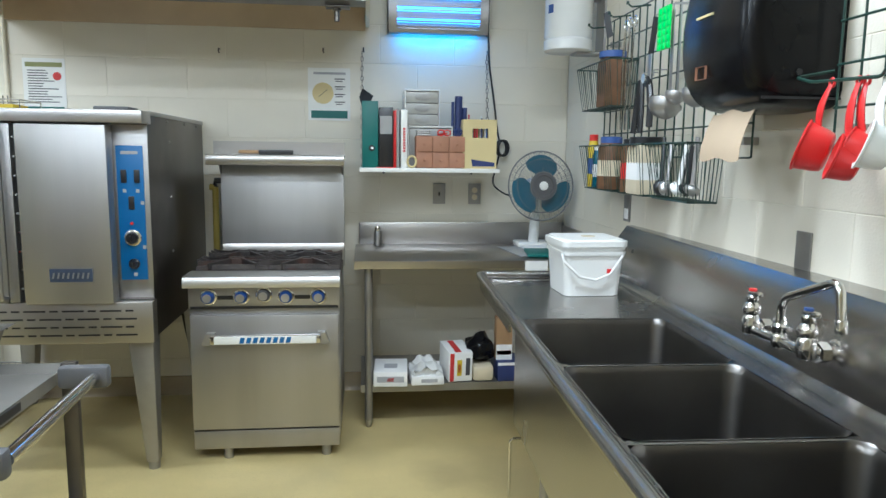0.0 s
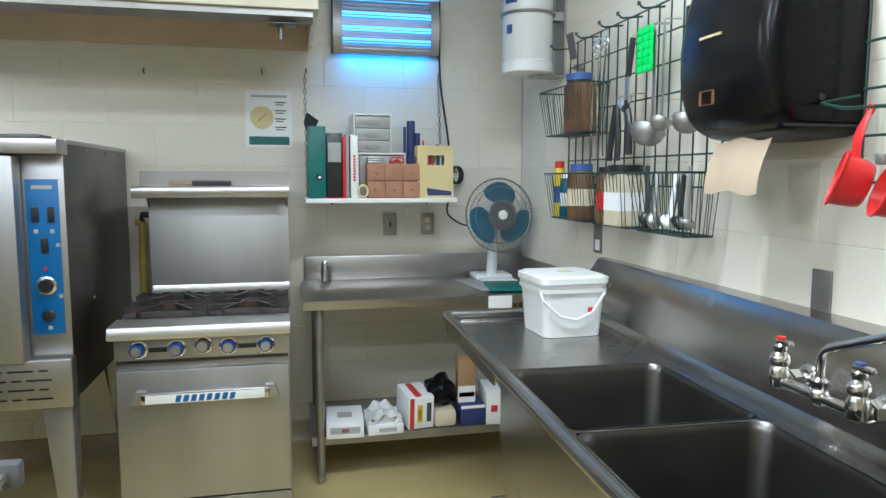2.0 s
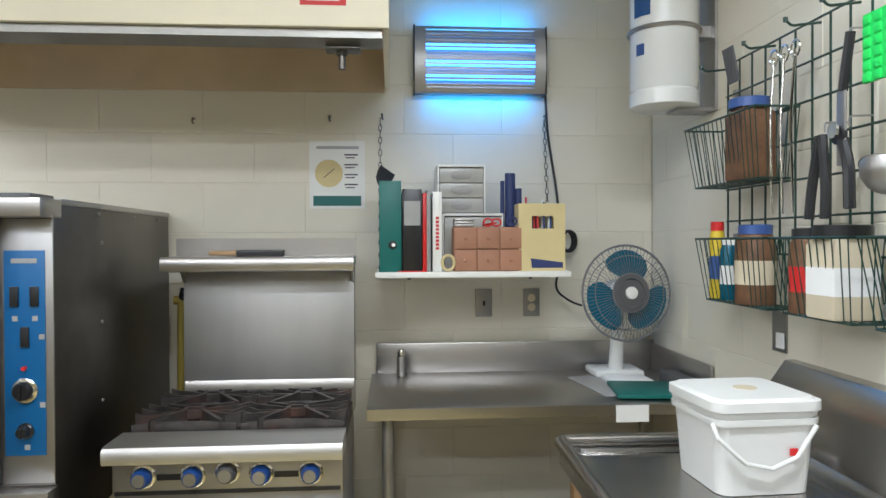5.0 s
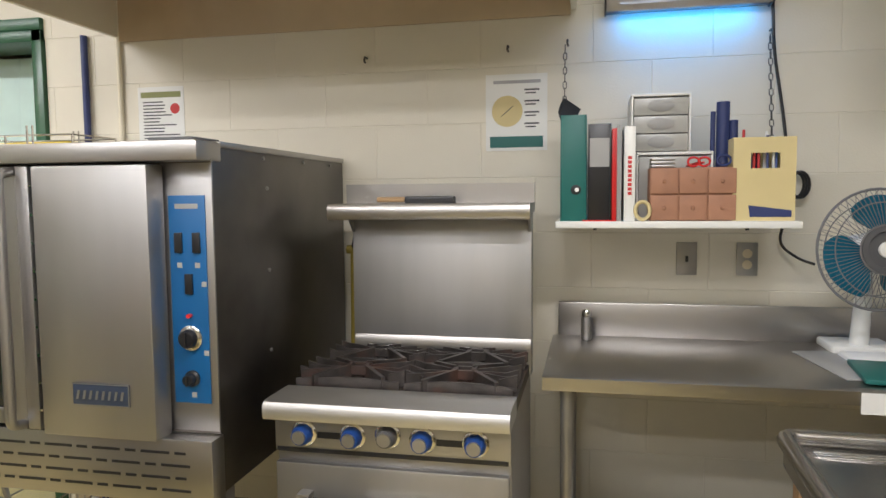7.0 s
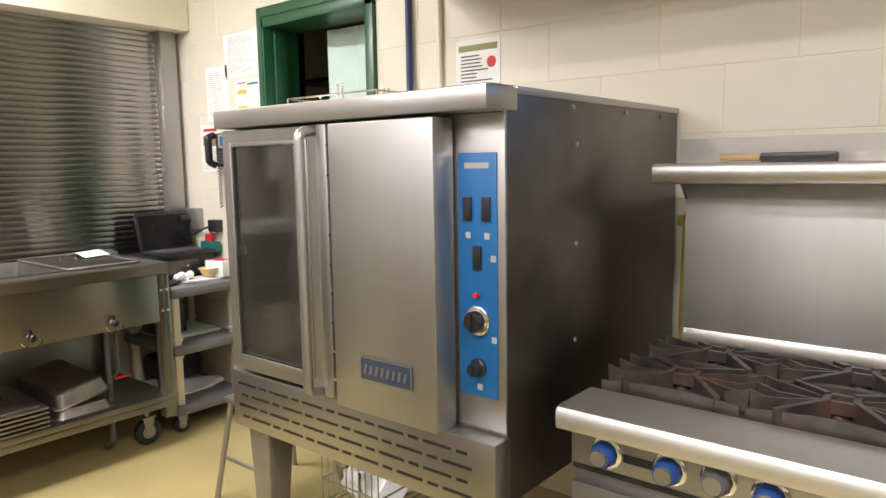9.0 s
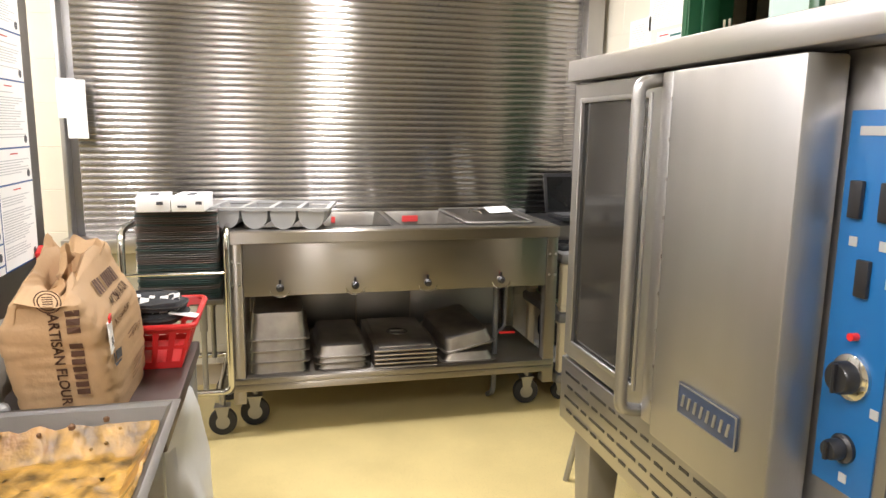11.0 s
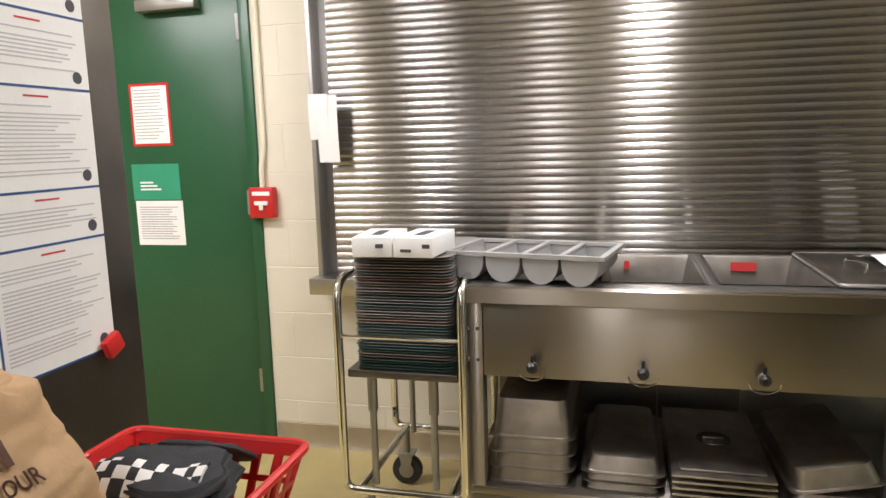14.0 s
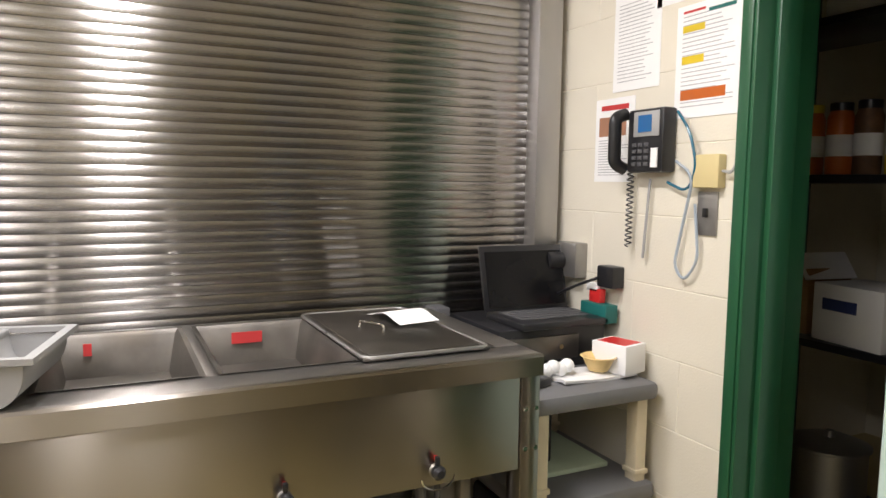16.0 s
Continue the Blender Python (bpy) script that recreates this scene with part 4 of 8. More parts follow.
    part("valve_lever", box(B(), -3.325, -3.315, 3.35, 3.43, 0.38, 0.392, 0.003), M_RED, pipe, "red valve lever")


steam_table()


def tray_cart():
    y0, y1, xf, xb = 1.675, 2.085, -3.165, -3.70
    o = thing("tray_cart", -3.42, 1.88, 0, "chrome tube tray cart on casters", "cart")
    r = 0.0145
    for y, nm in ((y0, "side_frame"), (y1, "side_frame")):
        bm = B()
        tube(bm, bend([(xb, y, 0.26), (xb, y, 0.948), (xf, y, 0.948), (xf, y, 0.26)], 0.09, 8), r, n=12)
        part(nm, bm, M_CHROME, o)
    bm = B()
    for x in (xf, xb):
        tube(bm, bend([(x, y0, 0.32), (x, y0, 0.237), (x, y1, 0.237), (x, y1, 0.32)], 0.07, 8), r, n=12)
    for y in (y0 + 0.05, y1 - 0.05):
        tube(bm, [(xf, y, 0.237), (xb, y, 0.237)], r * 0.9, n=10)
    part("base_frame", bm, M_CHROME, o)
    for x in (xf + 0.002, xb - 0.002):
        part("rail", tube(B(), [(x, y0, 0.765), (x, y1, 0.765)], 0.007), M_CHROME, o)
    for x, y in ((xf - 0.05, y0 + 0.09), (xf - 0.05, y1 - 0.11), (xb + 0.05, y0 + 0.09), (xb + 0.05, y1 - 0.11)):
        bm = B()
        cyl(bm, (x, y, 0.237), (x, y, 0.62), 0.012, n=10)
        cyl(bm, (x, y, 0.50), (x, y, 0.62), 0.017, n=10)
        part("post", bm, M_GREYMETAL, o)
    part("platform", box(B(), xb + 0.01, xf - 0.012, y0 + 0.02, y1 - 0.02, 0.622, 0.648, 0.004), M_DARKSTEEL, o)
    for x in (xf - 0.10, xb + 0.02):
        for y in (y0 + 0.05, y1 - 0.05):
            caster(o, x, y, 0.062, 0.23)
    # the stack of trays
    n = 40
    first = None
    cols = [mat("tray_" + c, rgb, 0.45, var=0.06, bump=0.05) for c, rgb in (("green", (0.065, 0.115, 0.105)), ("grey", (0.24, 0.225, 0.21)), ("brown", (0.23, 0.17, 0.145)))]
    rng = random.Random(4)
    for i in range(n):
        z = 0.648 + i * 0.00945
        kind = cols[0] if (i < 16 and i not in (4, 5, 9, 13)) or (i in (22, 25, 33, 37)) else (cols[1] if rng.random() < 0.68 else cols[2])
        dx, dy = rng.uniform(-0.003, 0.003), rng.uniform(-0.003, 0.003)
        t = thing("cafeteria_tray", -3.42 + dx, 1.885 + dy, z, "grey plastic cafeteria tray in a tall stack" if kind is not cols[0] else "green plastic cafeteria tray in a tall stack", "tray", "stacked cafeteria trays")
        if first is None or kind.name not in first:
            bm = B()
            w, l = 0.165, 0.232
            tx, ty = -3.42 + dx, 1.885 + dy
            rings = []
            for ins, zz in ((0.022, 0.0005), (0.007, 0.0048), (0.001, 0.0050), (0.0, 0.0062), (0.0015, 0.0073), (0.008, 0.0070), (0.023, 0.0025)):
                ring = []
                for sx, sy, st in ((1, 1, 0), (-1, 1, 90), (-1, -1, 180), (1, -1, 270)):
                    for q in range(4):
                        t2 = radians(st + 30 * q)
                        ring.append(bm.verts.new((tx + sx * (l - ins - 0.03) + 0.03 * math.cos(t2), ty + sy * (w - ins - 0.03) + 0.03 * math.sin(t2), z + zz)))
                rings.append(ring)
            for q, e in zip(rings, rings[1:]):
                for k in range(16):
                    bm.faces.new((q[k], q[(k + 1) % 16], e[(k + 1) % 16], e[k]))
            bm.faces.new(rings[0][::-1]), bm.faces.new(rings[-1])
            p = part("tray_body", bm, kind, t)
            first = {**(first or {}), kind.name: p.data}
        else:
            p = new("tray_body", first[kind.name])
            p.parent = t
    return 0.648 + n * 0.00945


TRAY_TOP = tray_cart()
for bx, by, rot in ((-3.26, 1.80, 5), (-3.26, 1.95, -4)):
    o = thing("glove_box", bx, by, TRAY_TOP + 0.001, "white carton of disposable gloves on the tray stack", "carton", "glove cartons")
    bm = B()
    obox(bm, pose(bx, by, TRAY_TOP + 0.001, 0, 0, rot), 0.23, 0.128, 0.062, 0.002)
    p = part("carton", bm, M_PAPER, o)
    bm = B()
    obox(bm, pose(bx + 0.117, by - 0.03, TRAY_TOP + 0.018, 0, 0, rot), 0.002, 0.035, 0.009)
    obox(bm, pose(bx + 0.117, by + 0.035, TRAY_TOP + 0.030, 0, 0, rot), 0.002, 0.025, 0.013)
    obox(bm, pose(bx, by, TRAY_TOP + 0.062, 0, 0, rot), 0.12, 0.035, 0.002)
    part("print", bm, M_INK, p)

# grey cutlery bin on the steam table
o = cutlery_bin = thing("cutlery_bin", -3.32, 2.335, 0.905, "grey plastic four-compartment cutlery bin", "cutlery bin")
cy0, cy1, cx0, cx1, cz = 2.085, 2.585, -3.47, -3.17, 1.0
bm = B()
frame_box(bm, cx0, cx1, cy0, cy1, cz - 0.008, cz + 0.004, 0.018, "z")
part("rim", bm, M_GREYPLASTIC, o)
step = (cy1 - cy0 - 0.03) / 4
for i in range(4):
    a = cy0 + 0.015 + i * step
    bm = B()
    sec = [(a + step / 2 + (step / 2 - 0.004) * math.cos(t), cz - 0.012 - 0.082 * math.sin(t) ** 0.8) for t in [math.pi * k / 14 for k in range(15)]]
    inner = [(a + step / 2 + (step / 2 - 0.008) * math.cos(t), cz - 0.006 - 0.078 * math.sin(t) ** 0.8) for t in [math.pi * (14 - k) / 14 for k in range(15)]]
    prism(bm, sec + inner, "x", cx0 + 0.015, cx1 - 0.015)
    for xx in (cx0 + 0.010, cx1 - 0.014):
        prism(bm, sec, "x", xx, xx + 0.004)
    part("compartment", bm, M_GREYPLASTIC, o)
    if i:
        part("divider", box(B(), cx0 + 0.015, cx1 - 0.015, a - 0.009, a + 0.009, cz - 0.012, cz + 0.002, 0.003), M_GREYPLASTIC, o)

cutlery_bin.matrix_basis = pose(-3.385, 2.288, 0.934, 0, 0, -11) @ Matrix.Diagonal((1.04, 1.04, 0.96, 1))

# lid with a note on the last well
o = thing("pan_cover", -3.56, 3.32, 0.934, "flat stainless steel pan lid on the steam table", "lid")
bm = B()
box(bm, -3.85, -3.27, 3.155, 3.49, 0.937, 0.945, 0.003)
box(bm, -3.83, -3.29, 3.175, 3.47, 0.943, 0.949, 0.003)
part("lid_plate", bm, M_DARKSTEEL, o)
part("lid_rim", tube(B(), bend([(-3.56, 3.157, 0.944), (-3.272, 3.157, 0.944), (-3.272, 3.488, 0.944), (-3.848, 3.488, 0.944), (-3.848, 3.157, 0.944), (-3.57, 3.157, 0.944)], 0.03), 0.005, n=8), M_STEEL, o, "bright rolled rim")
bm = B()
tube(bm, bend([(-3.60, 3.26, 0.947), (-3.60, 3.26, 0.964), (-3.52, 3.30, 0.964), (-3.52, 3.30, 0.947)], 0.01), 0.004)
part("lid_handle", bm, M_CHROME, o)
bm = B()
sheet(bm, lambda u, v: (-3.74 + 0.19 * u, 3.33 + 0.12 * v + 0.03 * u, 0.954 + 0.02 * math.sin(3 * u) ** 2 + 0.006 * v), 6, 4, 0.0008)
single("paper_note", bm, M_PAPER, "white paper note lying on the lid", "paper")
for wy0 in (2.55, 2.925):
    bm = B()
    box(bm, -3.800, -3.797, wy0 + 0.02, wy0 + (0.105 if wy0 > 2.6 else 0.04), 0.884, 0.916)
    single("red_label", bm, M_REDINK, "small red warning label in a steam well", "label", "well labels")

# pans under the steam table
def pan(name, x0, x1, y0, y1, z, h, label, up=False, tiltm=None):
    cx, cy = (x0 + x1) / 2, (y0 + y1) / 2
    o = thing(name, cx, cy, z, label, "food pan", "pans under the steam table")
    bm = B()
    s = 1 if up else -1
    zr, zb = (z + h, z) if up else (z + 0.002, z + h)
    hx, hy = (x1 - x0) / 2, (y1 - y0) / 2
    rings = []
    g = 0.0015
    outer = [(0.0, zr), (0.014, zr + 0.001 * s), (0.016, zr - 0.006 * s), (0.026, zb + 0.014 * s), (0.029, zb + 0.004 * s), (0.036, zb)]
    inner = [(0.036, zb + g * s), (0.030, zb + 0.006 * s), (0.0275, zb + 0.014 * s), (0.0175, zr - 0.006 * s), (0.014, zr - g * s), (0.0, zr - g * s)]
    for ins, zz in outer + inner:
        r, pts = 0.03, []
        for sx, sy, st in ((1, 1, 0), (-1, 1, 90), (-1, -1, 180), (1, -1, 270)):
            for i in range(4):
                t = radians(st + 30 * i)
                pts.append(bm.verts.new((cx + sx * (hx - ins - r) + r * math.cos(t), cy + sy * (hy - ins - r) + r * math.sin(t), zz)))
        rings.append(pts)
    k = len(outer)
    for a, b in list(zip(range(k - 1), range(1, k))) + list(zip(range(k, 2 * k - 1), range(k + 1, 2 * k))) + [(2 * k - 1, 0)]:
        q, w = rings[a], rings[b]
        for j in range(len(q)):
            bm.faces.new((q[j], q[(j + 1) % len(q)], w[(j + 1) % len(q)], w[j]))
    bm.faces.new(rings[k - 1]), bm.faces.new(rings[k])
    part("pan_body", bm, M_WORNPAN, o)
    return o


for i in range(4):
    pan("deep_pan", -3.75, -3.22, 2.15, 2.425, 0.280 + i * 0.052, 0.125, "deep stainless steel food pan upside down in a stack")
for i in range(3):
    pan("flat_pan", -3.72, -3.22, 2.445, 2.70, 0.280 + i * 0.030, 0.052, "shallow stainless steel food pan upside down in a stack")
for i in range(5):
    z = 0.279 + i * 0.020
    o = thing("sheet_pan", -3.48, 2.865, z, "dark steel lidded pan in a stack", "pan", "stacked dark pans")
    part("pan_rim", box(B(), -3.76, -3.205, 2.715, 3.01, z, z + 0.008, 0.003), M_WORNPAN, o)
    part("raised_top", box(B(), -3.735, -3.235, 2.74, 2.985, z + 0.008, z + 0.018, 0.006), M_WORNPAN, o)
    if i == 4:
        bm = B()
        lathe(bm, [(0.054, 0.0), (0.052, 0.003), (0.046, 0.003), (0.040, 0.001)], pose(-3.47, 2.862, z + 0.0182), 24)
        recess = part("finger_recess", bm, M_DARKSTEEL, o, "round dark recess")
        part("recess_grip", box(B(), -3.475, -3.465, 2.828, 2.896, z + 0.0195, z + 0.026, 0.002), M_WORNPAN, recess)
leaning = pan("leaning_pan", -3.70, -3.24, 3.03, 3.30, 0.383, 0.065, "stainless steel pan leaning on other pans")
leaning.matrix_basis = pose(-3.47, 3.165, 0.358, 11, 4, 5)
pan("low_pan", -3.72, -3.22, 3.035, 3.31, 0.280, 0.045, "shallow stainless steel pan upside down")


# ---- along the north wall ----
# insect trap
o = thing("insect_light_trap", 0.412, 4.09, 2.055, "steel insect light trap with glowing blue tubes", "insect trap")
x0, x1 = 0.130, 0.694
for a in (x0, x1 - 0.006):
    part("end_cap", box(B(), a, a + 0.006, 4.035, NORTH - 0.002, 2.052, 2.336, 0.002), M_BLACK, o)
def trap_y(z):
    return 4.075 - 0.045 * math.cos((z - 2.194) / 0.14 * 1.15)
shell = part("face_frame", sheet(sheet(B(), lambda u, v: (x0 + 0.006 + 0.046 * u, trap_y(2.055 + 0.278 * v), 2.055 + 0.278 * v), 2, 14, -0.002), lambda u, v: (x1 - 0.052 + 0.046 * u, trap_y(2.055 + 0.278 * v), 2.055 + 0.278 * v), 2, 14, -0.002), M_STEEL, o)
for k, (za, zb) in enumerate(((2.055, 2.076), (2.082, 2.090), (2.110, 2.117), (2.128, 2.134), (2.152, 2.158), (2.170, 2.176), (2.192, 2.198), (2.214, 2.219), (2.240, 2.246), (2.262, 2.268), (2.286, 2.294), (2.302, 2.314), (2.322, 2.333))):
    bm = B()
    sheet(bm, lambda u, v: (x0 + 0.052 + (x1 - x0 - 0.104) * u, trap_y(za + (zb - za) * v), za + (zb - za) * v), 2, 2, -0.002)
    part("slat", bm, M_STEEL, shell)
for z in (2.125, 2.185, 2.255):
    part("tube", cyl(B(), (x0 + 0.03, 4.075, z), (x1 - 0.03, 4.075, z), 0.013, n=12), M_UV, o, "glowing blue ultraviolet tube")
part("back_plate", box(B(), x0 + 0.006, x1 - 0.006, 4.098, NORTH - 0.002, 2.058, 2.33), M_GREYMETAL, o)
bm = B()
tube(bm, bend([(x1 - 0.003, 4.10, 2.30), (x1 + 0.008, 4.105, 2.05), (0.71, 4.108, 1.90), (0.745, 4.105, 1.68), (0.76, 4.10, 1.55), (0.775, 4.09, 1.47)], 0.06, 6), 0.0055)
for i in range(3):
    tube(bm, [(0.785 + 0.03 * math.sin(t) + i * 0.006, 4.09 - 0.012 * i, 1.43 + 0.045 * math.cos(t)) for t in [k * math.pi / 8 for k in range(16)]], 0.005, n=6, closed=True)
tube(bm, bend([(0.775, 4.09, 1.385), (0.735, 4.09, 1.22), (0.80, 4.06, 1.17), (0.83, 4.0, 1.16)], 0.06, 6), 0.005)
single("hanging_cable", bm, M_BLACK, "black power cord coiled on the wall", "cord")

# hooks and hanging chains of the wall shelf
for hx, hz in ((-0.784, 1.935), (-0.223, 1.95), (-0.002, 1.96), (0.698, 1.96)):
    bm = B()
    tube(bm, bend([(hx, NORTH, hz + 0.012), (hx, NORTH - 0.03, hz + 0.012), (hx, NORTH - 0.035, hz - 0.006), (hx + 0.004, NORTH - 0.03, hz - 0.012)], 0.012), 0.004)
    single("wall_hook", bm, M_DARKSTEEL, "small rusty steel hook screwed to the wall", "hook", "wall hooks")
SF, SB, ST = 3.69, 4.115, 1.318
shelf = thing("wall_shelf", 0.34, 3.9, ST - 0.022, "white wall shelf hung on chains", "shelf")
part("board", box(B(), -0.024, 0.705, SF, SB, ST - 0.022, ST, 0.003), M_WHITE, shelf)
for cx, in ((-0.010,), (0.692,)):
    for yy in (SF + 0.03,):
        bm = B()
        a, b = Vector((cx, NORTH - 0.03, 1.95)), Vector((cx, yy + 0.26, ST - 0.01))
        n = 24
        for i in range(n):
            p = a.lerp(b, (i + 0.5) / n)
            d = (b - a).normalized() * 0.017
            s = Vector((0.006, 0, 0)) if i % 2 else d.cross(Vector((1, 0, 0))).normalized() * 0.006
            tube(bm, [p - d, p - d * 0.5 + s, p + d * 0.5 + s, p + d, p + d * 0.5 - s, p - d * 0.5 - s], 0.002, n=5, closed=True)
        part("chain", bm, M_DARKSTEEL, shelf, "dark steel chain")
for cx in (0.10, 0.56):
    part("bracket_screw", cyl(B(), (cx, SF + 0.05, ST - 0.03), (cx, SF + 0.05, ST - 0.022), 0.006, n=8), M_BLACK, shelf)


def binder(x0, x1, z1, m, label, hole=False, y0=SF + 0.02, depth=0.28):
    o = thing("binder", (x0 + x1) / 2, y0 + depth / 2, ST, label, "binder", "binders on the shelf")
    bm = B()
    box(bm, x0, x0 + 0.004, y0, y0 + depth, ST, z1, 0.001)
    box(bm, x1 - 0.004, x1, y0, y0 + depth, ST, z1, 0.001)
    box(bm, x0 + 0.004, x1 - 0.004, y0, y0 + 0.005, ST, z1, 0.002)
    c = part("cover", bm, m, o)
    part("pages", box(B(), x0 + 0.006, x1 - 0.006, y0 + 0.02, y0 + depth - 0.01, ST + 0.005, z1 - 0.012), M_PAPER, o)
    if hole:
        cx = (x0 + x1) / 2 + 0.008
        r = part("finger_ring", lathe(B(), [(0.016, 0), (0.016, 0.002), (0.010, 0.003)], pose(cx, y0, ST + 0.10, 90), 16), M_BLACK, c)
        part("finger_hole", cyl(B(), (cx + 0.003, y0 - 0.002, ST + 0.10), (cx + 0.003, y0 - 0.0045, ST + 0.10), 0.007, n=12), M_PAPER, r)
    return c


binder(-0.010, 0.072, 1.655, M_TEAL, "thick dark green binder standing on the shelf", True)
c = binder(0.076, 0.148, 1.625, M_BLACK, "black binder with a clear spine pocket")
part("spine_pocket", box(B(), 0.082, 0.142, SF + 0.017, SF + 0.0195, 1.49, 1.58), M_GREYPLASTIC, c, "clear spine pocket")
binder(0.151, 0.165, 1.61, M_RED, "thin dark red folder")
binder(0.166, 0.180, 1.62, M_GREYPLASTIC, "thin grey folder between binders")
c = binder(0.188, 0.222, 1.615, M_WHITE, "white binder with red spine lettering")
bm = B()
for i in range(9):
    box(bm, 0.199, 0.211, SF + 0.0185, SF + 0.0195, 1.40 + i * 0.014, 1.41 + i * 0.014)
part("spine_letters", bm, M_REDINK, c)
bm = B()
sheet(bm, lambda u, v: (-0.006 + 0.05 * u + 0.01 * math.sin(7 * v), SF + 0.16 + 0.05 * u, 1.60 + 0.125 * v - 0.03 * u), 3, 6, 0.012)
single("work_glove", bm, M_CLOTH, "dark cloth glove lying on the binder", "glove")
single("red_paper", box(B(), 0.06, 0.165, SF + 0.006, SF + 0.018, ST, ST + 0.004), M_RED, "red folded paper at the shelf edge", "paper")
o = thing("tape_roll", 0.245, SF + 0.02, ST, "roll of masking tape on its side", "tape")
bm = B()
tube(bm, [(0.245 + 0.022 * math.cos(t), SF + 0.02, ST + 0.033 + 0.028 * math.sin(t)) for t in [k * math.pi / 10 for k in range(20)]], 0.006, n=8, closed=True)
part("roll", bm, M_MANILA, o)


def drawer_tower(x0, x1, y0, y1, z0, z1, n, name, frame_m, face_m, label):
    o = thing(name, (x0 + x1) / 2, (y0 + y1) / 2, z0, label, "drawer box")
    bm = B()
    box(bm, x0, x0 + 0.006, y0, y1, z0, z1, 0.001), box(bm, x1 - 0.006, x1, y0, y1, z0, z1, 0.001)
    box(bm, x0, x1, y0, y1, z1 - 0.006, z1 + 0.004, 0.002), box(bm, x0, x1, y1 - 0.006, y1, z0, z1)
    part("case", bm, frame_m, o)
    h = (z1 - z0 - 0.01) / n
    for i in range(n):
        a = z0 + 0.002 + i * h
        d = part("drawer", box(B(), x0 + 0.008, x1 - 0.008, y0 + 0.003, y1 - 0.01, a, a + h - 0.003, 0.002), face_m, o)
        bm = B()
        cx, cz = (x0 + x1) / 2, a + h * 0.5
        lathe(bm, [(0.034, 0.0), (0.034, 0.003), (0.022, 0.007)], pose(cx, y0 + 0.003, cz, 90), 18)
        bmesh.ops.scale(bm, vec=(1.25, 1, 0.55), space=Matrix.Translation((-cx, 0, -cz)), verts=bm.verts)
        part("pull", bm, M_GREYPLASTIC, d)
    return o


M_FROST = mat("frosted_plastic", (0.42, 0.42, 0.40), 0.25, var=0.06, bump=0.03)
drawer_tower(0.232, 0.470, 3.82, 4.08, ST, 1.535, 1, "drawer_unit", M_WHITE, M_FROST, "white plastic drawer unit with a frosted front")
drawer_tower(0.214, 0.400, 3.82, 4.06, 1.540, 1.725, 3, "mini_drawers", M_WHITE, M_FROST, "small three-drawer plastic organizer on a drawer unit")
o = thing("cork_drawers", 0.397, 3.78, ST, "brown six-drawer desk organizer on the shelf", "desk organizer")
part("case", box(B(), 0.268, 0.525, SF + 0.034, SF + 0.16, ST, 1.484, 0.002), M_TERRA, o)
for i in range(3):
    for j in range(2):
        a, b = 0.270 + i * 0.0855, ST + 0.003 + j * 0.082
        d = part("drawer", box(B(), a, a + 0.081, SF + 0.026, SF + 0.034, b, b + 0.077, 0.0025), M_TERRA, o)
        part("knob", lathe(B(), [(0.004, 0), (0.006, 0.005), (0.004, 0.008)], pose(a + 0.04, SF + 0.026, b + 0.038, 90), 10), M_TERRA, d)
for i in range(3):
    o = thing("tin_box", 0.31, 3.78, 1.485 + i * 0.011, "thin silver tin lying on the organizer", "tin", "stacked tins")
    part("tin_body", box(B(), 0.272, 0.345, 3.74, 3.82, 1.485 + i * 0.011, 1.495 + i * 0.011, 0.003), M_STEEL, o)
bm = B()
for a in (0.40, 0.432):
    tube(bm, [(a + 0.017 * math.cos(t), 3.75, 1.502 + 0.014 * math.sin(t)) for t in [k * math.pi / 8 for k in range(16)]], 0.0035, n=6, closed=True)
tube(bm, [(0.42, 3.75, 1.50), (0.38, 3.85, 1.49)], 0.004), tube(bm, [(0.43, 3.75, 1.50), (0.39, 3.86, 1.49)], 0.004)
single("scissors", bm, M_RED, "red-handled scissors lying on the organizer", "scissors")
bm = B()
tube(bm, [(0.49 + 0.02 * math.cos(t), 3.75, 1.506 + 0.016 * math.sin(t)) for t in [k * math.pi / 8 for k in range(16)]], 0.004, n=6, closed=True)
tube(bm, [(0.49, 3.76, 1.50), (0.50, 3.86, 1.49)], 0.004)
single("scissors", bm, M_NAVY, "blue-handled scissors lying on the organizer", "scissors")
for cx, r, zt in ((0.507, 0.021, 1.70), (0.476, 0.008, 1.67), (0.540, 0.014, 1.64)):
    bm = B()
    tube(bm, [(cx, 3.88, ST), (cx, 3.88, zt)], r, n=16)
    single("paper_roll", bm, M_NAVY, "navy blue rolled sheet standing on the shelf", "paper roll", "rolled sheets")
o = thing("pencil_box", 0.60, 3.76, ST, "cream magazine box full of pencils", "pencil box")
px0, px1, py0, py1, pz = 0.512, 0.690, SF + 0.03, SF + 0.12, 1.572
bm = B()
box(bm, px0, px1, py0, py0 + 0.003, ST, 1.478), box(bm, px0, px1, py0, py0 + 0.003, 1.525, pz)
box(bm, px0, px0 + 0.05, py0, py0 + 0.003, 1.478, 1.525), box(bm, px1 - 0.045, px1, py0, py0 + 0.003, 1.478, 1.525)
box(bm, px0, px0 + 0.003, py0 + 0.003, py1, ST, pz), box(bm, px1 - 0.003, px1, py0 + 0.003, py1, ST, pz)
box(bm, px0, px1, py1 - 0.003, py1, ST, pz)
part("card_body", bm, M_MANILA, o)
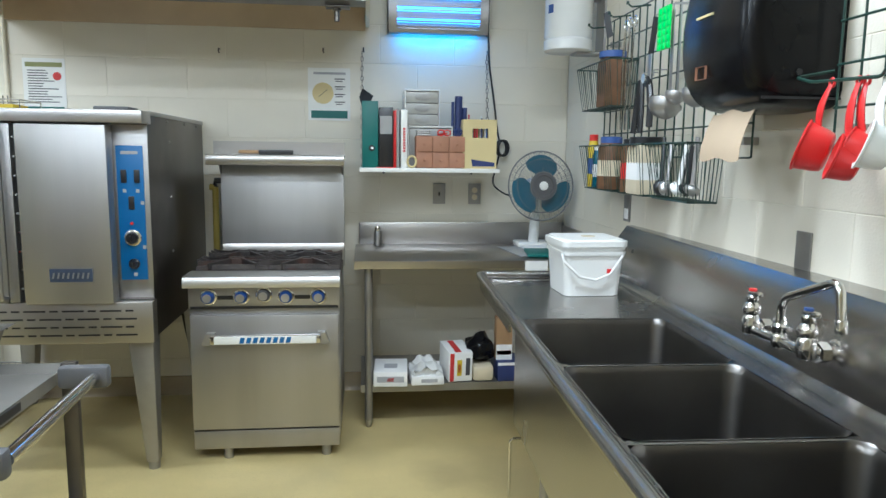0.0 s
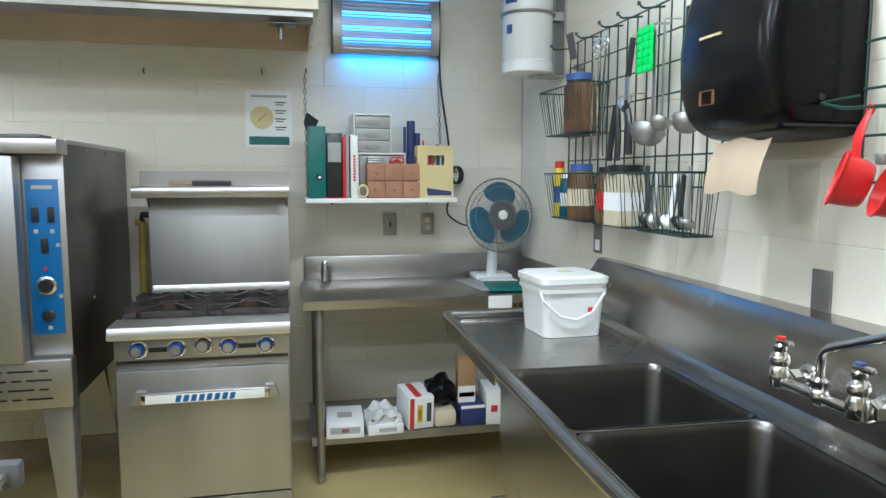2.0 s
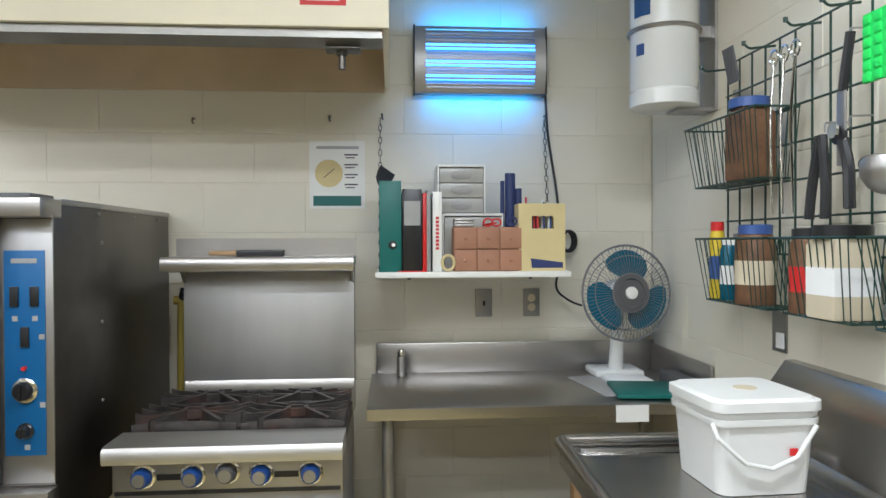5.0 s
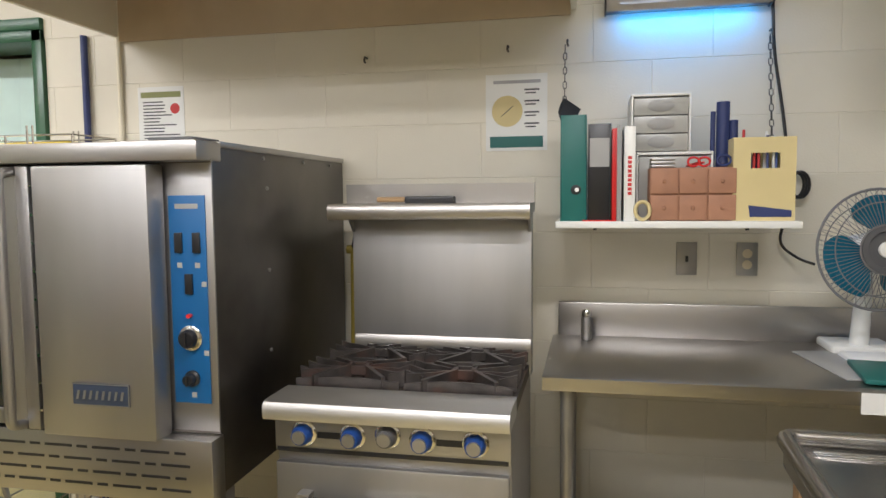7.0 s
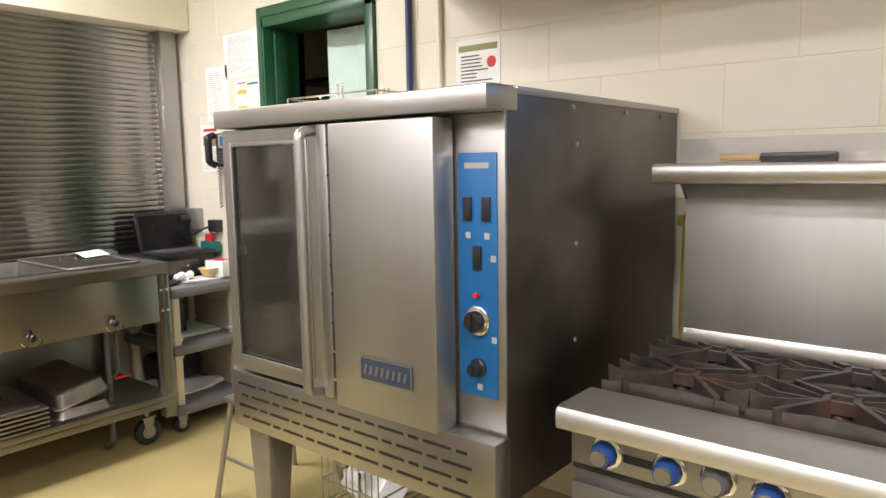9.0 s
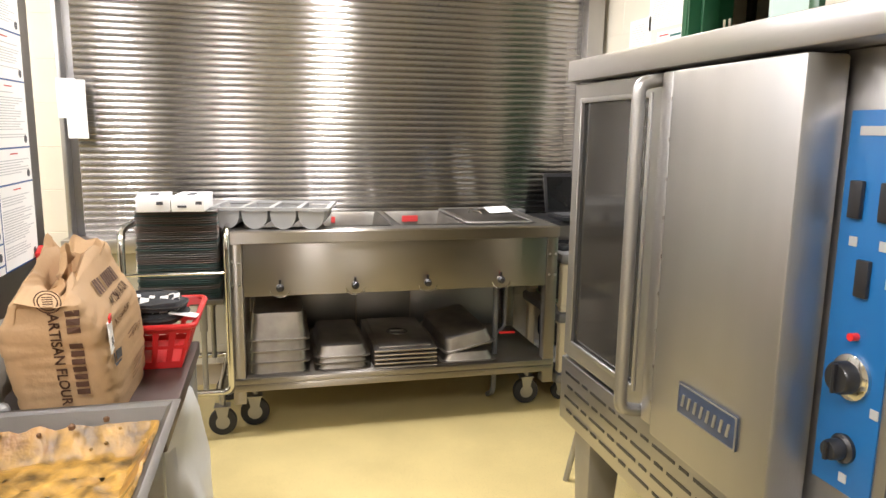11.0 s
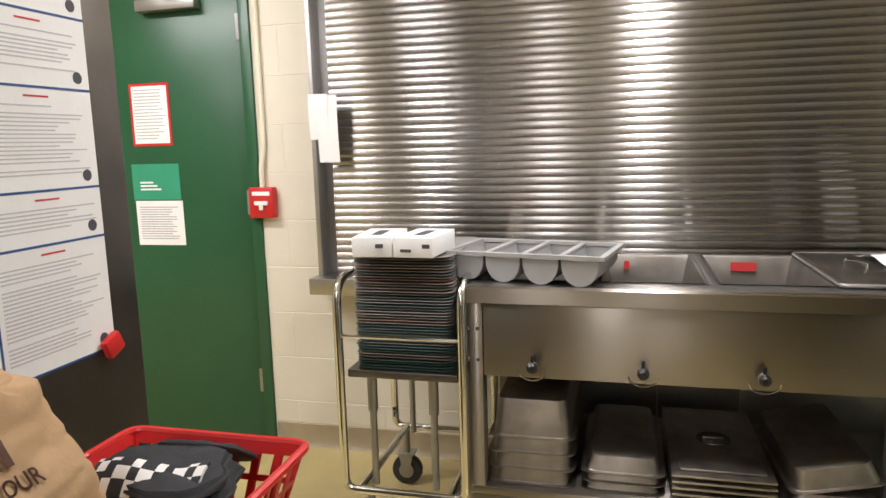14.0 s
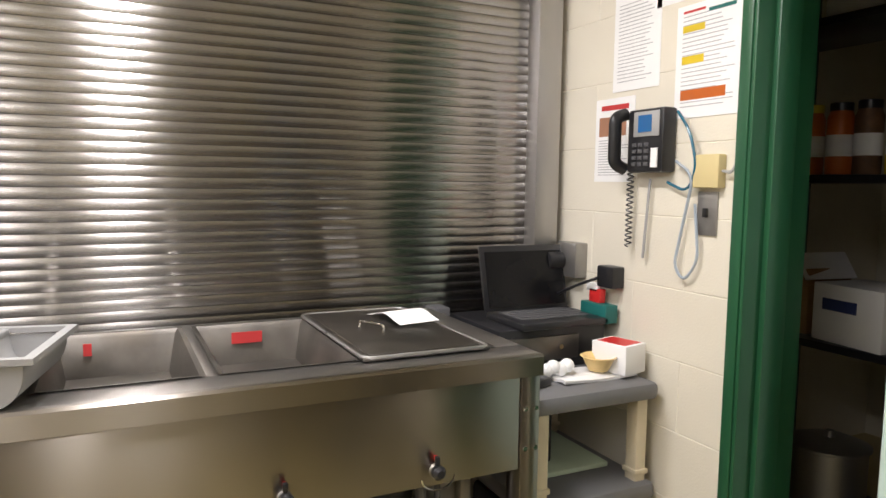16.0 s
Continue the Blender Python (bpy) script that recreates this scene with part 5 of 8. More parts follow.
part("base_label", prism(B(), [(px0 + 0.05, ST + 0.012), (px1 - 0.01, ST + 0.012), (px1 - 0.01, ST + 0.032), (px0 + 0.045, ST + 0.048)], "y", py0 - 0.0015, py0), M_NAVY, o, "navy printed strip")
rng = random.Random(7)
for i in range(14):
    x, y = rng.uniform(px0 + 0.012, px1 - 0.012), rng.uniform(py0 + 0.012, py1 - 0.012)
    single("pencil", tube(B(), [(x, y, ST + 0.002), (x + rng.uniform(-0.006, 0.006), y, 1.55 + rng.uniform(0.0, 0.05))], 0.0042, n=6), rng.choice([M_INK, M_NAVY, M_WHITE, M_BLUECAP, M_REDINK]), "pencil or pen standing in the cream box", "pencil", "pencils in the box")
# wall plates
for px, zc, kindname in ((0.432, 1.165, "light_switch"), (0.640, 1.165, "wall_socket")):
    o = thing(kindname, px, NORTH - 0.006, zc - 0.06, "grey steel wall plate with a switch" if kindname == "light_switch" else "grey steel wall plate with a beige socket", "switch" if kindname == "light_switch" else "socket")
    p = part("plate", box(B(), px - 0.036, px + 0.036, NORTH - 0.008, NORTH, zc - 0.06, zc + 0.06, 0.002), M_GREYMETAL, o)
    if kindname == "light_switch":
        part("toggle", box(B(), px - 0.005, px + 0.005, NORTH - 0.018, NORTH - 0.007, zc - 0.012, zc + 0.010, 0.002), M_BLACK, p)
    else:
        for dz in (-0.02, 0.02):
            part("outlet", lathe(B(), [(0.017, 0), (0.017, 0.002), (0.012, 0.003)], pose(px, NORTH - 0.008, zc + dz, 90), 16), M_BEIGE, p)


def poster(name, x0, x1, z0, z1, label, dial=False):
    o = thing(name, (x0 + x1) / 2, NORTH - 0.002, z0, label, "notice")
    m = put(N_FACE, x0, NORTH - 0.001, z0)
    w, h = x1 - x0, z1 - z0
    s = part("laminate", panel(B(), m, -0.008, w + 0.008, -0.008, h + 0.008, 0.0, 0.0015), M_WHITE, o)
    if dial:
        part("band", panel(B(), m, 0.008, w - 0.008, 0.004, h * 0.17, 0.0015, 0.0022), M_TEAL, s, "teal footer band")
        part("title", panel(B(), m, w * 0.10, w * 0.92, h * 0.90, h * 0.945, 0.0015, 0.0022), M_GREYINK, s)
        part("dial", lathe(B(), [(w * 0.27, 0.0012), (w * 0.27, 0.0022), (w * 0.25, 0.0022)], m @ Matrix.Translation((w * 0.34, h * 0.52, 0)), 28), M_MANILA, s, "printed thermometer dial")
        bm = B()
        for i in range(4):
            v = h * (0.80 - i * 0.155)
            panel(bm, m, w * 0.64, w * 0.90, v, v + 0.006, 0.0015, 0.0022), panel(bm, m, w * 0.66, w * 0.84, v - 0.012, v - 0.007, 0.0015, 0.0022)
        panel(bm, m @ Matrix.Translation((w * 0.34, h * 0.52, 0.001)) @ pose(0, 0, 0, 0, 0, 40), -0.03, 0.03, -0.0015, 0.0015, 0.0015, 0.0022)
        part("print", bm, M_INK, s)
    else:
        part("band", panel(B(), m, 0.006, w - 0.006, h * 0.86, h * 0.95, 0.0015, 0.0022), mat("olive_ink", (0.26, 0.27, 0.10), 0.6, bump=0), s, "olive header band")
        part("drop", lathe(B(), [(w * 0.11, 0.0012), (w * 0.11, 0.0022), (w * 0.08, 0.0022)], m @ Matrix.Translation((w * 0.83, h * 0.68, 0)), 20), M_REDINK, s, "red drop symbol")
        part("footer", panel(B(), m, 0.006, w - 0.006, 0.004, h * 0.07, 0.0015, 0.0022), M_TEAL, s)
        bm = B()
        rng = random.Random(3)
        for i in range(13):
            v = h * (0.78 - i * 0.052)
            panel(bm, m, w * 0.08, w * (rng.uniform(0.5, 0.68) if i < 4 else rng.uniform(0.45, 0.93)), v, v + 0.005, 0.0015, 0.0022)
        part("print", bm, M_INK, s)


poster("thermometer_notice", -0.302, -0.084, 1.58, 1.852, "laminated notice with a thermometer dial", True)
poster("safety_notice", -1.80, -1.60, 1.60, 1.865, "laminated safety notice with olive header")
# what lies on the range shelf and the oven
o = thing("wire_brush", -0.50, 3.74, 1.376, "wooden scrub brush lying on the range shelf", "brush")
part("brush_handle", box(B(), -0.63, -0.53, 3.72, 3.76, 1.382, 1.40, 0.006), M_WOOD, o, "pale wooden handle")
part("bristles", box(B(), -0.53, -0.36, 3.72, 3.76, 1.377, 1.402, 0.004), M_BLACK, o)
single("oven_mitt_tray", box(B(), -1.12, -0.98, 3.18, 3.32, 1.554, 1.572, 0.004), M_DARKGREY, "dark flat tray on the oven top", "tray")
rack = thing("wire_rack", -1.66, 3.45, 1.556, "chrome wire file rack with papers on the oven", "wire rack")
bm = B()
for zz in (1.60, 1.56):
    tube(bm, [(-1.86, 3.30, zz), (-1.46, 3.30, zz), (-1.46, 3.50, zz), (-1.86, 3.50, zz)], 0.003, n=6, closed=True)
for x in (-1.86, -1.70, -1.62, -1.60, -1.46):
    for y in (3.30, 3.50):
        tube(bm, [(x, y, 1.555), (x, y, 1.60 + (0.03 if -1.65 < x < -1.55 else 0.0))], 0.003, n=6)
part("wire_mesh", bm, M_CHROME, rack)
single("yellow_tray", box(B(), -1.82, -1.50, 3.33, 3.47, 1.563, 1.582, 0.004), M_YELLOW, "yellow plastic tray in the wire rack", "tray")
single("white_plate", box(B(), -1.80, -1.66, 3.20, 3.28, 1.556, 1.572, 0.004), M_PAPER, "white papers on the oven", "paper")
# oven floor: cable, stool, wire shelf
bm = B()
tube(bm, bend([(-1.0, 3.95, 0.58), (-0.98, 4.0, 0.35), (-0.9, 4.05, 0.05), (-0.6, 4.04, 0.012), (-0.2, 3.95, 0.01)], 0.08, 6), 0.007)
single("floor_cable", bm, M_BLACK, "black cable running along the floor", "cable")
o = thing("folding_stool", -2.40, 3.62, 0, "grey steel step stool behind the oven", "stool")
for sx, sy in ((-2.55, 3.39), (-2.22, 3.39), (-2.55, 3.80), (-2.22, 3.80)):
    part("leg", tube(B(), [(sx, sy, 0.0), (sx + (0.05 if sx < -2.4 else -0.05), sy + (0.06 if sy < 3.6 else -0.06), 0.42)], 0.012), M_GREYMETAL, o)
bm = B()
tube(bm, [(-2.53, 3.42, 0.18), (-2.24, 3.42, 0.18)], 0.008), tube(bm, [(-2.53, 3.77, 0.18), (-2.24, 3.77, 0.18)], 0.008)
part("rung", bm, M_GREYMETAL, o)
part("seat", box(B(), -2.52, -2.25, 3.42, 3.77, 0.42, 0.445, 0.01), M_GREYMETAL, o)
o = thing("wire_basket", -1.98, 3.8, 0, "white wire basket with folded cloths beside the oven", "basket")
bm = B()
for zz in (0.02, 0.12, 0.24):
    tube(bm, [(-2.14, 3.62, zz), (-1.82, 3.62, zz), (-1.82, 4.0, zz), (-2.14, 4.0, zz)], 0.004, n=6, closed=True)
for i in range(10):
    x = -2.14 + i * 0.0355
    tube(bm, [(x, 3.62, 0.24), (x, 3.62, 0.004), (x, 4.0, 0.004), (x, 4.0, 0.24)], 0.003, n=6)
tagged(part("wire_mesh", bm, M_GREYMETAL, o), kind="stuff")
bm = B()
sheet(bm, lambda u, v: (-2.08 + 0.18 * u, 3.68 + 0.20 * v, 0.13 + 0.05 * math.sin(5 * u) * math.cos(4 * v) + 0.02 * math.sin(13 * u)), 14, 10, 0.09)
single("folded_cloth", bm, M_PAPER, "crumpled white cloth in the wire basket", "cloth")
# conduit, dark strip beside the pantry door
single("conduit", cyl(B(), (-1.885, NORTH - 0.012, 0.1), (-1.885, NORTH - 0.012, CEIL), 0.011), M_HOOD, "cream painted conduit on the wall", "conduit")
single("mop_pole", cyl(B(), (-2.02, NORTH - 0.05, 0.0), (-2.05, NORTH - 0.016, 2.1), 0.014), M_NAVY, "dark blue mop pole leaning on the wall", "pole")
o = thing("pantry_curtain", -2.62, NORTH + 0.24, 0.05, "pale mint plastic strip curtain in the doorway", "curtain")
for i in range(4):
    a = -2.83 + i * 0.105
    bm = B()
    sheet(bm, lambda u, v: (a + 0.11 * u, NORTH + 0.236 + 0.012 * math.sin(3 * u + 5 * v + i), 0.06 + 2.02 * v), 6, 12, 0.003)
    part("strip", bm, M_MINT, o)

# ---- on and under the prep table ----
TT = 0.875
o = thing("salt_shaker", 0.074, 4.0, TT, "glass shaker with a steel cap", "shaker")
part("glass_body", lathe(B(), [(0.017, 0), (0.02, 0.004), (0.019, 0.07), (0.017, 0.085)], pose(0.074, 4.0, TT), 16), M_STEEL, o)
part("cap", lathe(B(), [(0.019, 0.085), (0.019, 0.10), (0.012, 0.112)], pose(0.074, 4.0, TT), 16), M_CHROME, o)


def desk_fan():
    hub = Vector((0.955, 3.80, 1.226))
    o = thing("desk_fan", 0.955, 3.87, TT, "desk fan with blue blades in a wire cage", "fan")
    face = pose(hub.x, hub.y, hub.z, 86, 0, 8)
    bm = B()
    box(bm, 0.86, 1.06, 3.89, 4.06, TT, TT + 0.028, 0.008)
    part("base", bm, M_WHITE, o)
    part("neck", cyl(B(), (0.955, 3.94, TT + 0.02), (0.955, 3.90, hub.z - 0.045), 0.030, 0.022, bev=0.003), M_WHITE, o)
    part("motor", lathe(B(), [(0.035, -0.13), (0.052, -0.12), (0.055, -0.045), (0.04, -0.035)], face, 20), M_WHITE, o)
    R = 0.187
    bm = B()
    for r, d, t in ((R, 0.0, 0.0045), (0.145, 0.026, 0.002), (0.075, 0.036, 0.003), (0.145, -0.042, 0.002)):
        tube(bm, [face @ Vector((r * math.cos(k * math.pi / 20), r * math.sin(k * math.pi / 20), d)) for k in range(40)], t, n=6, closed=True)
    for k in range(72):
        c, s = math.cos(k * math.pi / 36), math.sin(k * math.pi / 36)
        tube(bm, [face @ Vector((r * c, r * s, d)) for r, d in ((0.06, 0.038), (0.10, 0.034), (0.145, 0.026), (0.175, 0.012), (R, 0.0))], 0.0011, n=4)
        if k % 2 == 0:
            tube(bm, [face @ Vector((r * c, r * s, d)) for r, d in ((0.05, -0.05), (0.145, -0.042), (0.178, -0.02), (R, 0.0))], 0.0011, n=4)
    tagged(part("cage", bm, M_CARTGREY, o, "thin dark grey wire cage"), kind="stuff")
    part("cage_ring", lathe(B(), [(0.072, 0.034), (0.072, 0.041), (0.056, 0.043), (0.054, 0.036)], face, 30), M_DARKGREY, o)
    part("badge", lathe(B(), [(0.024, 0.036), (0.024, 0.045), (0.018, 0.048)], face, 24), M_WHITE, o, "white round badge")
    part("hub", lathe(B(), [(0.045, -0.03), (0.048, -0.02), (0.046, 0.024), (0.03, 0.03)], face, 20), M_NAVY, o)
    for i in range(3):
        bm = B()
        base = radians(75 + 120 * i)

        def bl(u, v):
            r = 0.04 + 0.118 * u
            a = base + (v - 0.5) * (0.9 + 0.75 * math.sin(u * 2.6)) + 0.25 * u
            rr = r + 0.012 * math.sin(math.pi * v) * u
            return face @ Vector((rr * math.cos(a), rr * math.sin(a), (v - 0.5) * 0.035))
        sheet(bm, bl, 8, 8, 0.002)
        part("blade", bm, M_FANBLUE, o, "translucent blue blade")


desk_fan()
single("booklet", box(B(), 0.87, 1.04, 3.74, 3.87, TT, TT + 0.018, 0.003), M_PAPER, "stack of white booklets on the prep table", "booklet")
bm = B()
obox(bm, pose(0.832, 3.74, TT, 0, 0, 8), 0.13, 0.36, 0.005, 0.002)
single("clipboard_tray", bm, M_GREYPLASTIC, "pale grey plastic tray on the prep table", "tray")
bm = B()
obox(bm, pose(0.955, 3.605, TT + 0.006, 0, 0, -8), 0.235, 0.25, 0.014, 0.003)
single("green_folder", bm, M_TEAL, "green vinyl folder on the prep table", "folder")
single("white_card", box(B(), 0.800, 0.915, 3.4615, 3.4645, 0.808, 0.866), M_PAPER, "white card taped under the table edge", "card")
single("green_box", box(B(), 1.085, 1.15, 3.52, 3.80, TT, TT + 0.05, 0.004), M_DARKGREY, "dark green flat box at the table end", "box")

US = 0.226
def carton(name, x, y, z, w, d, h, rz, m, label, bars=(), tilt=0):
    o = thing(name, x, y, z, label, "carton", "cartons on the undershelf")
    bm = B()
    obox(bm, Matrix(), w, d, h, 0.002)
    ORIGIN[o] = Vector((0, 0, 0))
    p = part("carton_body", bm, m, o)
    for bmat, u0, u1, v0, v1, side in bars:
        bm = B()
        if side == "f":
            box(bm, -w / 2 + u0 * w, -w / 2 + u1 * w, -d / 2 - 0.0012, -d / 2, v0 * h, v1 * h)
        else:
            box(bm, -w / 2 + u0 * w, -w / 2 + u1 * w, -d / 2 + v0 * d, -d / 2 + v1 * d, h, h + 0.0012)
        part("print", bm, bmat, p)
    o.matrix_basis = pose(x, y, z, tilt, 0, rz)
    return o


carton("glove_carton", 0.135, 3.60, US, 0.17, 0.24, 0.075, -3, M_PAPER, "white glove carton lying flat", ((M_GREYINK, 0.1, 0.9, 0.3, 0.7, "f"), (M_REDINK, 0.4, 0.6, 0.35, 0.6, "f"), (M_GREYINK, 0.3, 0.7, 0.3, 0.6, "t")))
bm = B()
sheet(bm, lambda u, v: (0.235 + 0.165 * u, 3.50 + 0.2 * v, US + 0.055 + 0.05 * math.sin(math.pi * u) * (0.6 + 0.4 * math.sin(7 * v)) + 0.01 * math.sin(17 * u + 9 * v)), 12, 10, 0.05)
single("plastic_bag", bm, M_BAGPLASTIC, "clear bag of white paper goods", "bag")
carton("glove_carton", 0.315, 3.60, US, 0.165, 0.22, 0.045, 2, M_PAPER, "open white carton under a clear bag", ((M_GREYINK, 0.3, 0.8, 0.3, 0.7, "f"),))
carton("foil_carton", 0.475, 3.62, US + 0.012, 0.125, 0.20, 0.155, 8, M_PAPER, "white, red and yellow carton", ((M_REDINK, 0.05, 0.22, 0.02, 0.98, "f"), (M_YELLOW, 0.35, 0.55, 0.2, 0.75, "f"), (M_REDINK, 0.38, 0.5, 0.3, 0.6, "f"), (M_INK, 0.72, 0.9, 0.2, 0.8, "f"), (M_REDINK, 0.3, 0.55, 0.05, 0.95, "t")), 4)
o = thing("white_tub", 0.61, 3.58, US, "pale plastic tub under a black bag", "tub")
part("tub_body", box(B(), 0.555, 0.665, 3.52, 3.66, US, US + 0.085, 0.02), M_BEIGE, o)
bm = B()
bmesh.ops.create_icosphere(bm, subdivisions=3, radius=1, matrix=Matrix.LocRotScale((0.60, 3.62, US + 0.155), None, (0.075, 0.08, 0.07)))
for v in bm.verts:
    n = noise.noise(v.co * 18) * 0.035 + noise.noise(v.co * 45) * 0.012
    v.co += (v.co - Vector((0.60, 3.62, US + 0.15))).normalized() * n
single("black_bag", bm, M_GLOSSBLACK, "knotted black plastic bag", "bag")
carton("film_carton", 0.745, 3.62, US, 0.12, 0.2, 0.10, 0, M_NAVY, "dark blue carton on the undershelf", ((M_PAPER, 0.0, 1.0, 0.85, 1.0, "f"),))
carton("film_carton", 0.725, 3.60, US + 0.101, 0.085, 0.06, 0.225, 0, M_CARD, "tall narrow carton standing open", ((M_PAPER, 0.0, 1.0, 0.0, 0.36, "f"), (M_REDINK, 0.05, 0.95, 0.12, 0.22, "f")))
carton("film_carton", 0.86, 3.62, US, 0.08, 0.22, 0.16, -6, M_PAPER, "white carton beside the sink", ((M_REDINK, 0.3, 0.7, 0.4, 0.6, "f"),))


# ---- sink side ----
def faucet():
    o = thing("wall_faucet", 1.02, 1.62, 0.95, "chrome swing-spout faucet on the sink backsplash", "faucet")
    fx = 0.965
    for y, cap in ((1.704, M_RED), (1.483, M_BLUECAP)):
        b = part("valve_body", lathe(B(), [(0.012, -0.016), (0.020, -0.010), (0.023, 0.008), (0.020, 0.028), (0.016, 0.036), (0.021, 0.040), (0.023, 0.052), (0.019, 0.062), (0.013, 0.068), (0.015, 0.074), (0.015, 0.082), (0.010, 0.086)], pose(fx, y, 0.965), 18), M_CHROME, o)
        part("shank", tube(B(), [(1.052, y + 0.008, 0.962), (fx, y, 0.967)], 0.015, n=14), M_CHROME, b)
        part("hex_nut", lathe(B(), [(0.024, 0.0), (0.024, 0.022), (0.020, 0.026)], pose(1.018, y + 0.005, 0.964, 0, -90, 0), 6), M_CHROME, b)
        part("flange", lathe(B(), [(0.036, 0.0), (0.036, 0.006), (0.030, 0.013), (0.020, 0.016)], pose(1.054, y + 0.008, 0.962, 0, -90, 0), 24), M_CHROME, b)
        bm = B()
        box(bm, fx - 0.008, fx + 0.008, y - 0.034, y + 0.012, 1.050, 1.062, 0.004)
        part("lever", bm, M_CHROME, b)
        part("lever_cap", cyl(B(), (fx, y, 1.061), (fx, y, 1.067), 0.010, n=14), cap, b)
    part("bridge", tube(B(), [(fx, 1.483, 0.966), (fx, 1.704, 0.966)], 0.0125, n=14), M_CHROME, o)
    part("spout_nut", lathe(B(), [(0.016, -0.018), (0.019, -0.010), (0.019, 0.010), (0.015, 0.016), (0.018, 0.020), (0.018, 0.034), (0.011, 0.040)], pose(fx, 1.584, 0.968), 16), M_CHROME, o)
    bm = B()
    tube(bm, bend([(fx, 1.584, 0.985), (fx, 1.584, 1.066), (0.955, 1.378, 1.146), (0.953, 1.362, 1.052)], 0.035, 8), 0.0098, n=14)
    part("spout", bm, M_CHROME, o)
    part("aerator", cyl(B(), (0.953, 1.364, 1.068), (0.953, 1.361, 1.040), 0.0122, n=16, bev=0.002), M_CHROME, o)


faucet()


def pail():
    cx, cy, z0, rot = 0.868, 2.745, 0.8575, 2
    o = thing("square_pail", cx, cy, z0, "square white plastic pail with a snap lid", "pail")
    ORIGIN[o] = Vector((0, 0, 0))
    def tapered(bm, lo, hi, za, zb, r):
        rings = []
        for h, z in ((lo, za), (hi, zb)):
            pts = []
            for sx, sy, st in ((1, 1, 0), (-1, 1, 90), (-1, -1, 180), (1, -1, 270)):
                for i in range(6):
                    t = radians(st + 18 * i)
                    pts.append(bm.verts.new((sx * (h - r) + r * math.cos(t), sy * (h - r) + r * math.sin(t), z)))
            rings.append(pts)
        k = len(rings[0])
        for j in range(k):
            bm.faces.new((rings[0][j], rings[0][(j + 1) % k], rings[1][(j + 1) % k], rings[1][j]))
        bm.faces.new(rings[0][::-1]), bm.faces.new(rings[1])
        return bm
    part("bucket", tapered(B(), 0.103, 0.115, 0.0, 0.178, 0.03), M_WHITE, o)
    bm = B()
    tapered(bm, 0.120, 0.121, 0.150, 0.163, 0.032), tapered(bm, 0.119, 0.120, 0.168, 0.178, 0.032)
    part("collar", bm, M_WHITE, o)
    bm = B()
    tapered(bm, 0.125, 0.125, 0.180, 0.200, 0.034), tapered(bm, 0.114, 0.112, 0.200, 0.206, 0.03)
    lid = part("lid", bm, M_WHITE, o)
    part("lid_mark", lathe(B(), [(0.026, 0.206), (0.026, 0.2075), (0.02, 0.2078)], pose(0.01, 0, 0), 20), M_BEIGE, lid)
    bm = B()
    tube(bm, [(-0.122, -0.105, 0.155), (-0.12, -0.124, 0.13), (-0.06, -0.126, 0.075), (0.0, -0.125, 0.062), (0.055, -0.126, 0.085), (0.10, -0.124, 0.15)], 0.005)
    part("bail_handle", bm, M_WHITE, o)
    part("red_sticker", box(B(), 0.045, 0.062, -0.1165, -0.1135, 0.085, 0.100), M_RED, o)
    o.matrix_basis = pose(cx, cy, z0, 0, 0, rot) @ Matrix.Diagonal((1.06, 1.06, 1.06, 1))


pail()
# fire suppression tank in the corner
o = thing("suppression_tank", 1.03, 3.55, 1.895, "white fire suppression cylinder on a wall bracket", "tank")
tx, ty, tr = 1.008, 3.56, 0.120
part("cylinder", lathe(B(), [(tr * 0.94, 0.0), (tr, 0.005), (tr, 0.052), (tr * 0.94, 0.06), (tr * 0.985, 0.068), (tr * 0.985, 0.52), (tr * 0.7, 0.61), (0.03, 0.64), (0.03, 0.68)], pose(tx, ty, 1.9), 36), M_COLD, o)
bm = B()
tube(bm, [(tx + (tr + 0.002) * math.cos(t), ty + (tr + 0.002) * math.sin(t), 2.17) for t in [k * math.pi / 18 for k in range(36)]], 0.008, n=6, closed=True)
part("strap", bm, M_STEEL, o)
bm = B()
box(bm, EAST - 0.012, EAST - 0.001, ty - 0.06, ty + 0.06, 1.89, 2.6)
box(bm, tx + 0.03, EAST - 0.012, ty - 0.05, ty + 0.05, 1.888, 1.899)
box(bm, tx + tr - 0.01, EAST - 0.012, ty - 0.03, ty + 0.03, 2.15, 2.19)
part("bracket", bm, M_STEEL, o)
for z0, z1, a0, a1, m in ((2.075, 2.115, 3.45, 3.75, M_BLUECAP), (2.21, 2.31, 3.35, 3.95, M_LINK), (2.25, 2.31, 4.5, 5.0, M_GREYPLASTIC)):
    bm = B()
    sheet(bm, lambda u, v: (tx + (tr * 0.985 + 0.0006) * math.cos(a0 + (a1 - a0) * u), ty + (tr * 0.985 + 0.0006) * math.sin(a0 + (a1 - a0) * u), z0 + (z1 - z0) * v), 8, 1, -0.0008)
    part("decal", bm, m, o)


